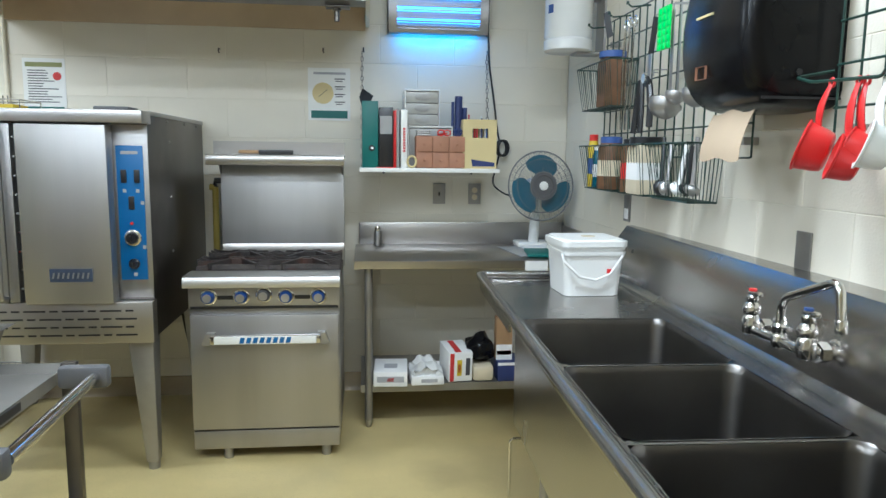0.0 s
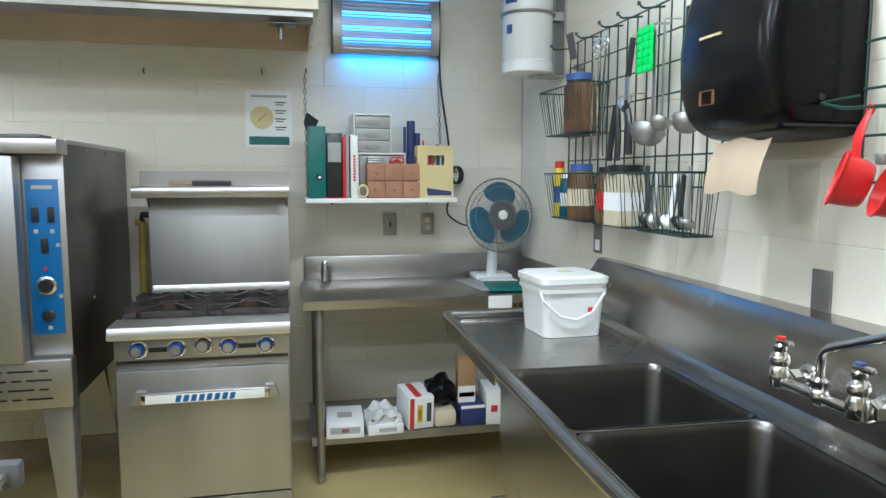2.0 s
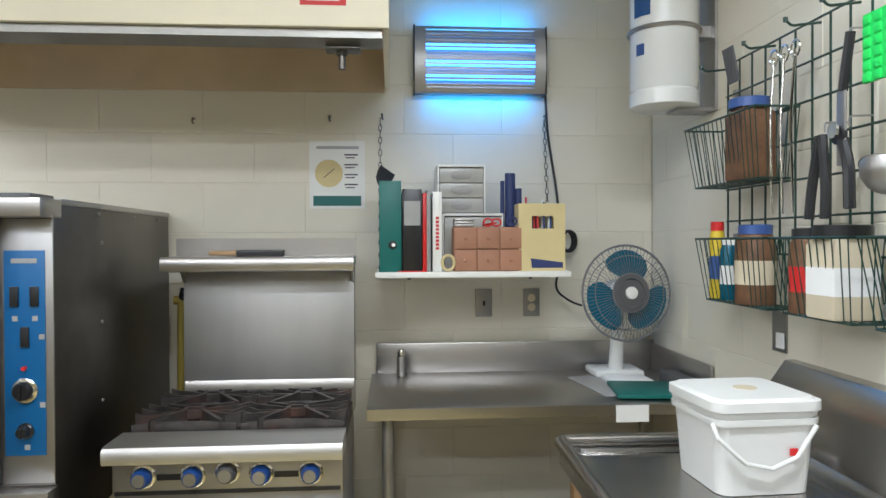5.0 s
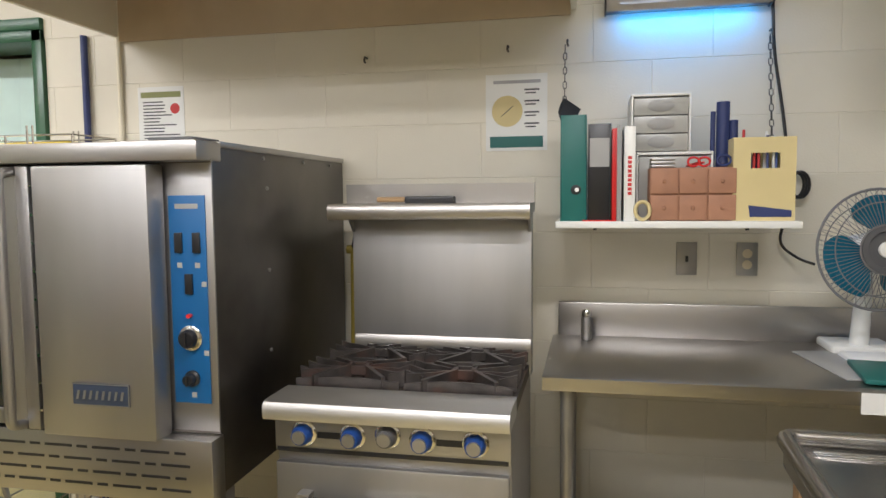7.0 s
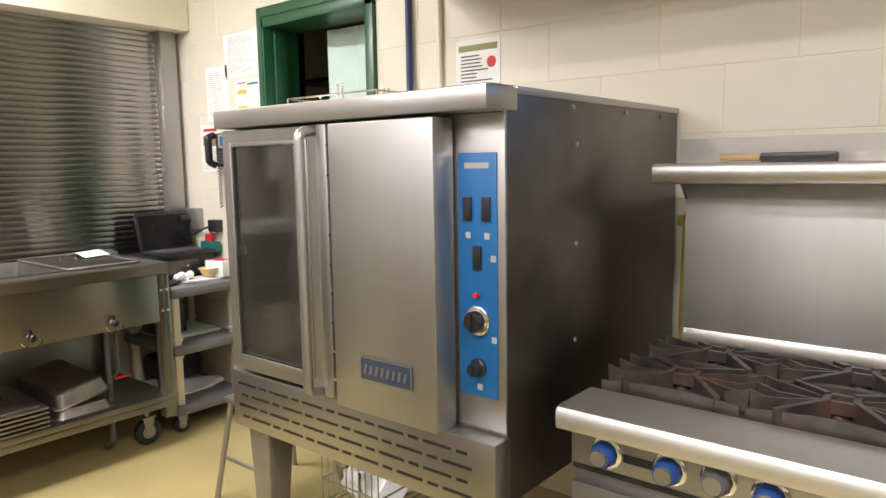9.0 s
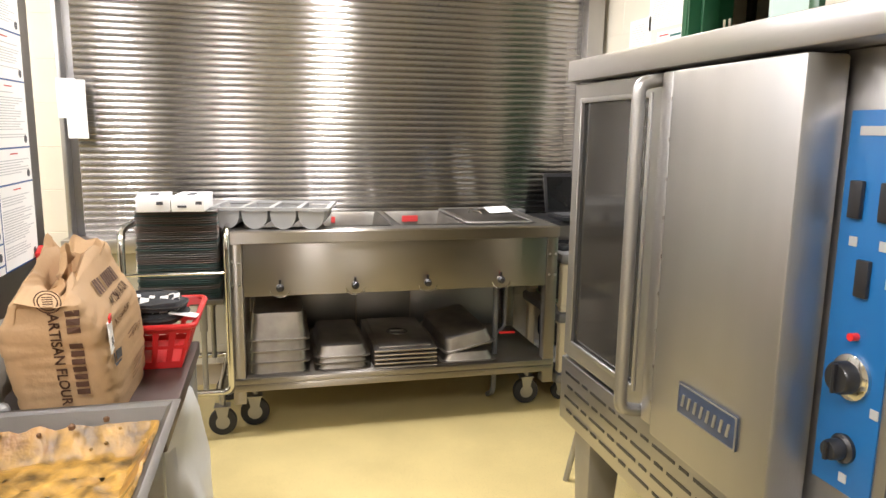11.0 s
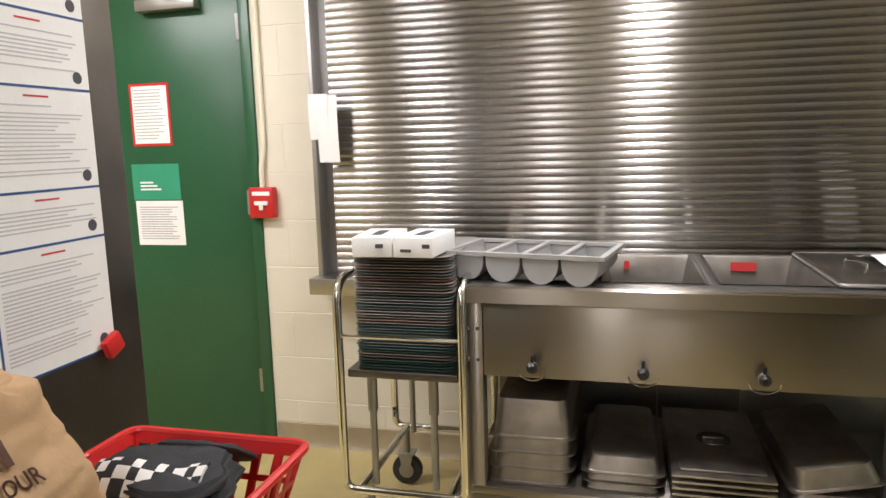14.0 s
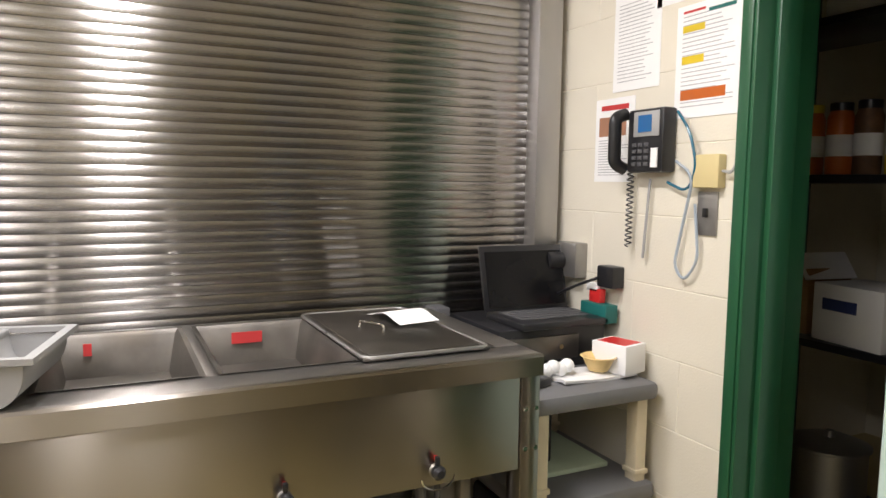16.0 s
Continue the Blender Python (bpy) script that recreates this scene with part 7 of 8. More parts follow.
def flour_sack():
    o = thing("flour_sack", -1.63, 1.925, 0.822, "open brown paper flour sack with printed lettering", "flour sack")
    H = 0.295

    def section(z):
        """Centre, half width, half depth and squareness of the sack at a height."""
        v = (z - 0.822) / H
        swell = math.sin(math.pi * min(1.0, 0.12 + v * 0.8))
        return -1.632 + 0.070 * v, 1.922 - 0.012 * v, 0.160 + 0.010 * swell + 0.014 * v, (0.068 + 0.020 * swell) * (1 - 0.42 * max(0.0, v - 0.7) / 0.3), 0.26

    def crease(x, y, z):
        a = noise.noise(Vector((x * 6 + y * 5, z * 22 + x * 5, 3.0)))
        b = noise.noise(Vector((x * 15 - z * 9, z * 30 + y * 8, 9.0)))
        v = (z - 0.822) / H
        return (noise.noise(Vector((x * 7, y * 7, z * 8))) * 0.005 - 0.0042 * max(0.0, 1 - abs(a) * 8) * (0.4 + 0.6 * v) - 0.0012 * max(0.0, 1 - abs(b) * 6) + b * 0.0012)

    def front(x, z):
        cx, cy, hw, hd, e = section(z)
        q = min(0.999, abs(x - cx) / hw)
        y = cy + hd * (1 - q ** (2 / e)) ** (e / 2)
        return y + crease(x, y, z)

    def side(y, z):
        cx, cy, hw, hd, e = section(z)
        q = min(0.999, abs(y - cy) / hd)
        x = cx + hw * (1 - q ** (2 / e)) ** (e / 2)
        return x + crease(x, y, z)

    bm = B()
    n, k = 96, 56
    rings = []
    for j in range(k + 1):
        z = 0.822 + H * j / k
        cx, cy, hw, hd, e = section(z)
        ring = []
        for i in range(n):
            a = 2 * math.pi * i / n
            c, s = math.cos(a), math.sin(a)
            fx, fy = math.copysign(abs(c) ** e, c), math.copysign(abs(s) ** e, s)
            x, y = cx + hw * fx, cy + hd * fy
            w = crease(x, y, z)
            up = 0.0
            if j > k - 8:
                up = (0.022 * noise.noise(Vector((x * 9, y * 9, 1.0))) + 0.012 * noise.noise(Vector((x * 31, y * 31, 6.0))) - 0.05 * max(0.0, (x + 1.56) / 0.2) + 0.012) * (j - k + 8) / 8
            ring.append(bm.verts.new((x + (w if abs(fx) > 0.995 else 0.3 * w) * (1 if c > 0 else -1), y + w * (1 if s > 0 else -1) * (1.0 if abs(fy) > 0.6 else 0.3), z + up)))
        rings.append(ring)
    # crumpled top folding inwards round the torn mouth
    centre = Vector((-1.60, 1.905, 0))
    for depth, pull in ((0.010, 0.18), (0.004, 0.36), (-0.006, 0.50), (-0.05, 0.56), (-0.07, 0.8)):
        ring = []
        for v in rings[k]:
            p = v.co.lerp(Vector((centre.x, centre.y, v.co.z)), pull)
            p.z += depth + 0.020 * noise.noise(p * 20) + 0.008 * noise.noise(p * 55)
            ring.append(bm.verts.new(p))
        rings.append(ring)
    for q, w in zip(rings, rings[1:]):
        for i in range(n):
            bm.faces.new((q[i], q[(i + 1) % n], w[(i + 1) % n], w[i]))
    bm.faces.new(rings[0][::-1]), bm.faces.new(rings[-1])
    sack = part("paper_sack", bm, M_KRAFT, o)
    for x0, x1, y, z0, h, lean, seed in ((-1.60, -1.51, 1.895, 1.095, 0.060, 0.02, 1), (-1.70, -1.60, 1.87, 1.115, 0.045, -0.02, 2), (-1.50, -1.43, 1.89, 1.075, 0.035, 0.03, 3), (-1.66, -1.58, 1.925, 1.115, 0.028, 0.03, 4)):
        bm = B()
        sheet(bm, lambda u, v: (x0 + (x1 - x0) * u + 0.012 * v * math.sin(5 * u + seed), y + lean * v + 0.014 * noise.noise(Vector((u * 3, v * 3, seed))), z0 - 0.02 + (h + 0.02) * v * (0.55 + 0.45 * math.sin(math.pi * u + 0.4 * seed)) + 0.012 * noise.noise(Vector((u * 6, v * 2, seed + 7)))), 12, 8, 0.0012)
        part("torn_flap", bm, M_KRAFT, sack)

    def settle(ob, across, gap):
        """Lays printed marks on the paper."""
        for v in ob.data.vertices:
            p = v.co + ORIGIN[ob]
            if across == "front":
                v.co.y = front(p.x, p.z) + gap - ORIGIN[ob].y
            else:
                v.co.x = side(p.y, p.z) + gap - ORIGIN[ob].x
        return ob

    def glyphs(m, width, height, count):
        """Bold bars in place of a maker's name."""
        bm = B()
        step = width / count
        for i in range(count):
            if i == 3:
                continue
            x = -width / 2 + step * i
            panel(bm, m, x, x + step * 0.72, -height / 2, height / 2)
        return bm

    G = 0.0032
    settle(part("print", glyphs(put(S_FACE, -1.588, 2.0, 1.080), 0.158, 0.025, 11), M_BROWNINK, sack), "front", G)
    settle(lettering("print", "ARTISAN FLOUR", 0.0215, put(S_FACE, -1.605, 2.0, 1.049), M_BROWNINK, sack), "front", G)
    settle(lettering("print", "NEVER BLEACHED", 0.0165, put(S_FACE, -1.570, 2.0, 1.016), M_FADEDINK, sack), "front", G)
    settle(lettering("print", "NET WT 50", 0.0175, put(S_FACE, -1.652, 2.0, 0.962), M_FADEDINK, sack), "front", G)
    bm = B()
    for i in range(5):
        panel(bm, put(S_FACE, -1.66, 2.0, 0.905 - 0.009 * i), -0.052, 0.052 - 0.006 * i, 0.0, 0.0032)
    for i in range(2):
        panel(bm, put(S_FACE, -1.60, 2.0, 0.972 - 0.008 * i), -0.030, 0.05 - 0.02 * i, 0.0, 0.003)
    settle(part("print", bm, M_FADEDINK, sack), "front", G)
    bm = B()
    for u0, u1, v0, v1 in ((-0.019, 0.019, -0.014, -0.009), (-0.019, -0.014, -0.009, 0.010), (-0.008, 0.019, -0.006, 0.012)):
        panel(bm, put(S_FACE, -1.487, 2.0, 0.957), u0, u1, v0, v1)
    settle(part("round_mark", bm, M_INK, sack), "front", G)
    down = put(pose(0, 0, 0, 90, 0, 90), -1.40, 1.958, 0.985, -90)
    settle(part("print", glyphs(down, 0.165, 0.021, 11), M_BROWNINK, sack), "side", G)
    settle(lettering("print", "ARTISAN FLOUR", 0.024, put(pose(0, 0, 0, 90, 0, 90), -1.40, 1.928, 0.975, -90), M_BROWNINK, sack), "side", G)
    bm = B()
    for r in (0.020, 0.015):
        tube(bm, [(-1.40, 1.925 + r * math.cos(t), 1.085 + r * math.sin(t)) for t in [q * math.pi / 14 for q in range(28)]], 0.0013, n=4, closed=True)
    for q in range(5):
        panel(bm, put(pose(0, 0, 0, 90, 0, 90), -1.40, 1.925, 1.077 + q * 0.004), -0.008, 0.008, 0.0, 0.0018)
    settle(part("round_mark", bm, M_BROWNINK, sack), "side", G)
    tag_at = put(S_FACE, -1.462, front(-1.462, 1.0) + 0.002, 1.005, 16)
    bm = B()
    panel(bm, tag_at, -0.013, 0.013, -0.034, 0.030, 0.002, 0.004)
    tag = part("paper_tag", bm, M_PAPER, sack, "small white tag")
    bm = B()
    panel(bm, tag_at, -0.009, 0.006, 0.028, 0.040, 0.004, 0.007)
    part("tag_clip", bm, M_RED, tag, "red clip")
    bm = B()
    for q in range(3):
        panel(bm, tag_at, -0.004, 0.008, -0.022 + q * 0.006, -0.019 + q * 0.006, 0.004, 0.0046)
    part("tag_print", bm, M_INK, tag)


M_FADEDINK = mat("faded_brown_ink", (0.24, 0.135, 0.07), 0.8, var=0.25, scale=60, bump=0)
flour_sack()


def plastic_basket():
    x0, x1, y0, y1, z0, z1 = -2.045, -1.768, 1.80, 2.102, 0.822, 0.928
    o = thing("plastic_basket", -1.9, 1.96, z0, "red plastic basket with slotted sides holding dark mitts", "basket")
    s = 0.030
    part("basket_floor", box(B(), x0 + s, x1 - s, y0 + s, y1 - s, z0, z0 + 0.004), M_RED, o)
    corners = [((x0, y0), (x0 + s, y0 + s)), ((x1, y0), (x1 - s, y0 + s)), ((x1, y1), (x1 - s, y1 - s)), ((x0, y1), (x0 + s, y1 - s))]
    for i in range(4):
        (ta, ba), (tb, bb) = corners[i], corners[(i + 1) % 4]
        ta, ba, tb, bb = (Vector(q) for q in (ta, ba, tb, bb))
        mid = Vector(((x0 + x1) / 2, (y0 + y1) / 2))

        def slab(bm, u0, u1, v0, v1):
            ring = []
            for inset in (0.0, 0.0035):
                for u, v in ((u0, v0), (u1, v0), (u1, v1), (u0, v1)):
                    p = ba.lerp(bb, u).lerp(ta.lerp(tb, u), v)
                    p = p + (mid - p).normalized() * inset
                    ring.append(bm.verts.new((p.x, p.y, z0 + (z1 - z0) * v)))
            for f in ((0, 1, 2, 3), (7, 6, 5, 4), (0, 4, 5, 1), (1, 5, 6, 2), (2, 6, 7, 3), (3, 7, 4, 0)):
                bm.faces.new([ring[q] for q in f])

        bm = B()
        slab(bm, 0, 1, 0, 0.16)
        slab(bm, 0, 1, 0.47, 0.55)
        slab(bm, 0, 1, 0.84, 1.0)
        count = 8
        for q in range(count + 1):
            c = q / count
            slab(bm, max(0, c - 0.022), min(1, c + 0.022), 0.16, 0.47)
            slab(bm, max(0, c - 0.022), min(1, c + 0.022), 0.55, 0.84)
        part("slotted_side", bm, M_RED, o)
    bm = B()
    tube(bm, bend([(x0 + 0.1, y0 - 0.004, z1), (x0 - 0.004, y0 - 0.004, z1), (x0 - 0.004, y1 + 0.004, z1), (x1 + 0.004, y1 + 0.004, z1), (x1 + 0.004, y0 - 0.004, z1), (x0 + 0.1, y0 - 0.004, z1)], 0.025), 0.007, n=8)
    part("rim", bm, M_RED, o)


plastic_basket()


def oven_mitt(x, y, z, turn, tilt, length, width, thick, label):
    """A padded mitt lying flat, with its thumb lobe and a bound cuff."""
    o = thing("oven_mitt", x, y, z, label, "oven mitt", "oven mitts")
    m = pose(x, y, z, tilt, 0, turn)
    outline = []
    for q in range(28):
        a = 2 * math.pi * q / 28
        c, s = math.cos(a), math.sin(a)
        outline.append((length / 2 * math.copysign(abs(c) ** 0.7, c), width / 2 * math.copysign(abs(s) ** 0.6, s) + (0.022 if 0.9 < a < 1.7 else 0.0)))
    bm = B()
    rings = []
    for sc, zz in ((0.86, 0.0), (0.97, 0.14), (1.0, 0.5), (0.95, 0.86), (0.7, 1.0), (0.35, 1.04)):
        rings.append([bm.verts.new(m @ Vector((u * sc, w * sc, zz * thick + 0.006 * noise.noise(Vector((u * 20, w * 20, z * 30)))))) for u, w in outline])
    for q, w in zip(rings, rings[1:]):
        for i in range(28):
            bm.faces.new((q[i], q[(i + 1) % 28], w[(i + 1) % 28], w[i]))
    bm.faces.new(rings[0][::-1]), bm.faces.new(rings[-1])
    body = part("padding", bm, M_CLOTH, o)
    bm = B()
    tube(bm, [m @ Vector((u * 1.005, w * 1.005, thick * 0.5)) for u, w in outline], 0.003, n=6, closed=True)
    part("binding", bm, M_RUBBER, body)


oven_mitt(-1.93, 1.93, 0.900, 20, 3, 0.20, 0.16, 0.032, "black padded oven mitt in the red basket")
oven_mitt(-1.87, 1.985, 0.926, 66, 4, 0.20, 0.13, 0.026, "black padded oven mitt in the red basket")
oven_mitt(-1.855, 1.995, 0.954, 75, 3, 0.18, 0.10, 0.024, "black padded oven mitt in the red basket")
oven_mitt(-1.97, 1.985, 0.935, 95, -32, 0.11, 0.15, 0.014, "flat black pot holder standing in the basket")
bm = B()
sheet(bm, lambda u, v: (-1.835 - 0.015 * u + 0.036 * v, 1.925 + 0.145 * u, 0.984 - 0.030 * v * v + 0.004 * math.sin(7 * u)), 24, 6, 0.004)
cloth = single("checked_cloth", bm, M_CLOTH, "black and white checked cloth folded over the mitts", "cloth")
cloth.data.materials.append(M_PAPER)
for f in cloth.data.polygons:
    c = f.center + cloth.location
    if (int((c.y - 1.9) / 0.0145) + int((c.x + 1.9) / 0.0145)) % 2:
        f.material_index = 1
bm = B()
sheet(bm, lambda u, v: (-1.86 + 0.07 * u, 2.05 + 0.06 * v, 0.945 + 0.01 * u - 0.012 * v), 3, 3, 0.002)
single("paper_scrap", bm, M_PAPER, "white paper corner over the basket rim", "paper")
bm = B()
bmesh.ops.create_icosphere(bm, subdivisions=3, radius=1, matrix=Matrix.LocRotScale((-1.865, 2.045, 0.50), None, (0.105, 0.075, 0.27)))
for v in bm.verts:
    v.co += Vector((1, 1, 0.3)) * noise.noise(v.co * 9) * 0.035
    v.co.z = min(0.782, max(v.co.z, 0.222))
single("plastic_bag", bm, M_BAGPLASTIC, "white plastic bag on the lower shelf", "bag")
carton("red_sack", -1.60, 1.93, 0.221, 0.20, 0.16, 0.26, 4, M_PAPER, "white and red flour sack on the lower shelf", ((M_RED, 0, 1, 0.0, 0.3, "t"),))
bm = B()
bmesh.ops.create_icosphere(bm, subdivisions=3, radius=1, matrix=Matrix.LocRotScale((-1.49, 1.775, 0.855), None, (0.05, 0.045, 0.035)))
for v in bm.verts:
    v.co += Vector((1, 1, 1)) * noise.noise(v.co * 22) * 0.018
single("film_wrap", bm, M_BAGPLASTIC, "crumpled clear plastic wrap beside the sack", "wrap")
bm = B()
tube(bm, [(-1.61 + 0.20 * q / 14, 1.785 - 0.022 * q / 14, 0.955 - 0.085 * q / 14 + 0.006 * math.sin(q)) for q in range(15)], 0.046, n=20)
for v in bm.verts:
    v.co += Vector((0.3, 1, 1)) * (noise.noise(v.co * 16) * 0.016 + noise.noise(v.co * 45) * 0.006)
    v.co.z = max(v.co.z, 0.821)
single("grey_towel", bm, mat("grey_towel", (0.30, 0.285, 0.25), 0.9, var=0.1, bump=0.4, bscale=180), "folded grey towel against the cabinet", "towel")

# dark steel refrigerator whose side carries the wall poster
o = thing("refrigerator", -1.80, 1.27, 0, "tall dark steel refrigerator with notices on its side", "refrigerator")
part("cabinet", box(B(), -2.235, -1.36, 0.88, 1.68, 0.10, 2.05, 0.006), M_DARKSTEEL, o)
part("plinth", box(B(), -2.20, -1.40, 0.92, 1.64, 0.0, 0.10), M_BLACK, o)
part("door", box(B(), -1.36, -1.30, 0.885, 1.675, 0.14, 2.04, 0.008), M_STEEL, o)
P = thing("labor_poster", -1.80, 1.684, 1.03, "large labour law poster with blue ruled cells", "poster")
pm = put(S_FACE, -1.42, 1.6805, 1.03)
PW, PH = 0.74, 0.86
sheet_ob = part("sheet", panel(B(), pm, 0.0, PW, 0.0, PH, 0.0, 0.0015), M_PAPER, P)
cols = (0.0, 0.025, 0.26, 0.51, PW)
rowsets = ((0.04, 0.13, 0.21, 0.50, 0.86), (0.03, 0.09, 0.185, 0.33, 0.57, 0.86), (0.02, 0.07, 0.20, 0.33, 0.57, 0.80, 0.86), (0.0, 0.20, 0.285, 0.445, 0.56, 0.86))
rng = random.Random(9)
lines, heads, prints, seals = B(), B(), B(), B()
for c0, c1, rows in zip(cols, cols[1:], rowsets):
    if c0 > 0.03:
        panel(lines, pm, c0 - 0.002, c0 + 0.002, 0.0, PH, 0.0015, 0.002)
    for r0, r1 in zip(rows, rows[1:]):
        panel(lines, pm, c0, c1, r0 - 0.002, r0 + 0.002, 0.0015, 0.002)
        cx = (c0 + c1) / 2
        if c1 - c0 > 0.05:
            panel(heads, pm, cx - 0.024, cx + 0.024, r1 - 0.0155, r1 - 0.0125, 0.0015, 0.002)
            v = r1 - 0.03
            while v > r0 + 0.022:
                if rng.random() > 0.12:
                    panel(prints, pm, c0 + 0.012, c1 - rng.uniform(0.012, 0.09), v, v + 0.0022, 0.0015, 0.002)
                v -= 0.0062
            lathe(seals, [(0.010, 0.0015), (0.010, 0.002)], pm @ Matrix.Translation((c1 - 0.025, r0 + 0.02, 0)), 12)
for nm, bm, m in (("ruling", lines, M_LINK), ("heading", heads, M_REDINK), ("small_print", prints, M_FAINT), ("seal", seals, M_INK)):
    tagged(part(nm, bm, m, sheet_ob), kind="stuff")
single("magnet_clip", obox(B(), pose(-2.150, 1.692, 1.020, 0, 24, 0), 0.040, 0.016, 0.036, 0.005), M_RED, "red magnetic clip holding the poster", "clip")

# ---- west wall ----
o = thing("fire_alarm_pull", WEST + 0.02, 1.015, 1.065, "red manual fire alarm pull station", "fire alarm")
p = part("case", box(B(), WEST, WEST + 0.045, 0.958, 1.075, 1.065, 1.20, 0.005), M_ALARM, o)
bm = B()
box(bm, WEST + 0.045, WEST + 0.052, 0.985, 1.05, 1.122, 1.140, 0.002), box(bm, WEST + 0.045, WEST + 0.052, 1.008, 1.027, 1.10, 1.122, 0.002)
part("pull_bar", bm, M_WHITE, p, "white T-shaped pull bar")
part("print", box(B(), WEST + 0.045, WEST + 0.046, 0.975, 1.06, 1.165, 1.182), M_PAPER, p)
bm = B()
tube(bm, bend([(WEST + 0.02, 1.015, 1.20), (WEST + 0.02, 1.015, 1.30), (WEST + 0.012, 1.03, 1.36), (WEST + 0.012, 1.03, CEIL)], 0.03), 0.011, n=10)
single("conduit", bm, M_HOOD, "cream painted conduit down to the alarm", "conduit")
for x, z0, z1, y0, y1 in ((WEST + 0.104, 1.40, 1.585, 1.30, 1.385), (WEST + 0.101, 1.305, 1.58, 1.335, 1.425)):
    bm = B()
    sheet(bm, lambda u, v: (x + 0.010 * math.sin(2.5 * v), y0 + (y1 - y0) * u, z0 + (z1 - z0) * v), 3, 6, 0.0008)
    single("paper_slip", bm, M_PAPER, "white paper slip taped to the shutter guide", "paper", "slips on the guide")


def door_paper(y0, y1, z0, z1, m, label, lines=0, border=None):
    o = thing("notice", DF + 0.001, (y0 + y1) / 2, z0, label, "notice", "notices on the green door")
    s = part("sheet", box(B(), DF + 0.0005, DF + 0.002, y0, y1, z0, z1), m, o)
    if border:
        part("inner_sheet", box(B(), DF + 0.002, DF + 0.0026, y0 + 0.012, y1 - 0.012, z0 + 0.012, z1 - 0.012), M_PAPER, s)
    rng = random.Random(lines)
    bm = B()
    for i in range(lines):
        z = z1 - 0.03 - (z1 - z0 - 0.05) * i / lines
        box(bm, DF + 0.0026, DF + 0.003, y0 + 0.02, y1 - rng.uniform(0.02, 0.08), z - 0.002, z + 0.002)
    if lines:
        part("print", bm, M_GREYINK, s)


door_paper(0.342, 0.552, 1.395, 1.68, M_RED, "paper notice with a red border on the door", 16, True)
door_paper(0.318, 0.572, 1.145, 1.312, mat("green_print", (0.03, 0.30, 0.17), 0.6, bump=0), "green printed card on the door", 0)
door_paper(0.325, 0.578, 0.93, 1.14, M_PAPER, "white printed sheet on the door", 14)
bm = B()
for i in range(3):
    box(bm, DF + 0.002, DF + 0.003, 0.36, 0.47 - 0.02 * i, 1.19 + i * 0.016, 1.198 + i * 0.016)
single("card_print", bm, M_PAPER, "white print on the green card", "print")
bm = B()
bmesh.ops.create_icosphere(bm, subdivisions=3, radius=1, matrix=Matrix.LocRotScale((-3.82, -0.12, 0.11), None, (0.10, 0.13, 0.11)))
single("blue_bag", bm, M_NAVY, "dark blue bag on the floor beside the door", "bag")

# ---- plastic cart in the corner and what stands on it ----
o = thing("plastic_cart", -3.65, 3.88, 0, "grey plastic utility cart with beige posts", "cart")
X0, X1, Y0, Y1 = -3.86, -3.31, 3.66, 4.09
for z in (0.15, 0.47, 0.775):
    part("shelf", box(B(), X0, X1, Y0, Y1, z - 0.055, z, 0.018), M_CARTGREY, o)
for x in (X0 + 0.05, X1 - 0.05):
    for y in (Y0 + 0.04, Y1 - 0.04):
        p = part("post", box(B(), x - 0.024, x + 0.024, y - 0.02, y + 0.02, 0.12, 0.73, 0.006), M_BEIGE, o, "beige plastic post")
        for z in (0.40, 0.49):
            part("collar", box(B(), x - 0.029, x + 0.029, y - 0.025, y + 0.025, z, z + 0.016, 0.003), M_BEIGE, p)
        caster(o, x, y, 0.045)
CT = 0.776
o = thing("cash_drawer", -3.72, 3.90, CT, "black steel cash drawer on the plastic cart", "cash drawer")
part("case", box(B(), -3.90, -3.56, 3.685, 4.08, CT, CT + 0.13, 0.004), M_BLACK, o)
d = part("drawer_front", box(B(), -3.56, -3.548, 3.70, 3.97, CT + 0.03, CT + 0.105, 0.003), M_DARKSTEEL, o)
part("lock", cyl(B(), (-3.55, 3.90, CT + 0.07), (-3.543, 3.90, CT + 0.07), 0.008, n=12), M_CHROME, d)
LT = CT + 0.131
o = thing("laptop", -3.72, 3.90, LT, "open black laptop on the cash drawer", "laptop")
part("keyboard_base", box(B(), -3.76, -3.53, 3.75, 4.07, LT, LT + 0.022, 0.004), M_BLACK, o)
bm = B()
obox(bm, pose(-3.76, 3.91, LT + 0.02, 0, -14, 0), 0.012, 0.33, 0.22, 0.004)
s = part("screen", bm, M_BLACK, o)
bm = B()
obox(bm, pose(-3.753, 3.91, LT + 0.035, 0, -14, 0), 0.002, 0.30, 0.185)
part("display", bm, M_GLOSSBLACK, s, "dark switched-off display")
bm = B()
for i in range(5):
    box(bm, -3.735 + i * 0.03, -3.712 + i * 0.03, 3.78, 4.04, LT + 0.022, LT + 0.0235)
part("keys", bm, M_DARKGREY, o)
single("grey_carton", box(B(), -3.92, -3.84, 3.60, 3.66, CT, CT + 0.16, 0.006), M_DARKGREY, "dark grey box beside the steam table", "box")
bm = B()
sheet(bm, lambda u, v: (-3.49 + 0.11 * u, 3.80 + 0.26 * v, CT + 0.012 + 0.004 * math.sin(9 * u + 4 * v)), 6, 8, 0.009)
single("loose_paper", bm, M_PAPER, "loose white papers on the plastic cart", "paper")
o = thing("card_reader", -3.49, 3.70, CT, "black card reader on the plastic cart", "card reader")
part("body", obox(B(), pose(-3.43, 3.715, CT, 0, 0, 20), 0.09, 0.08, 0.025, 0.006), M_BLACK, o)
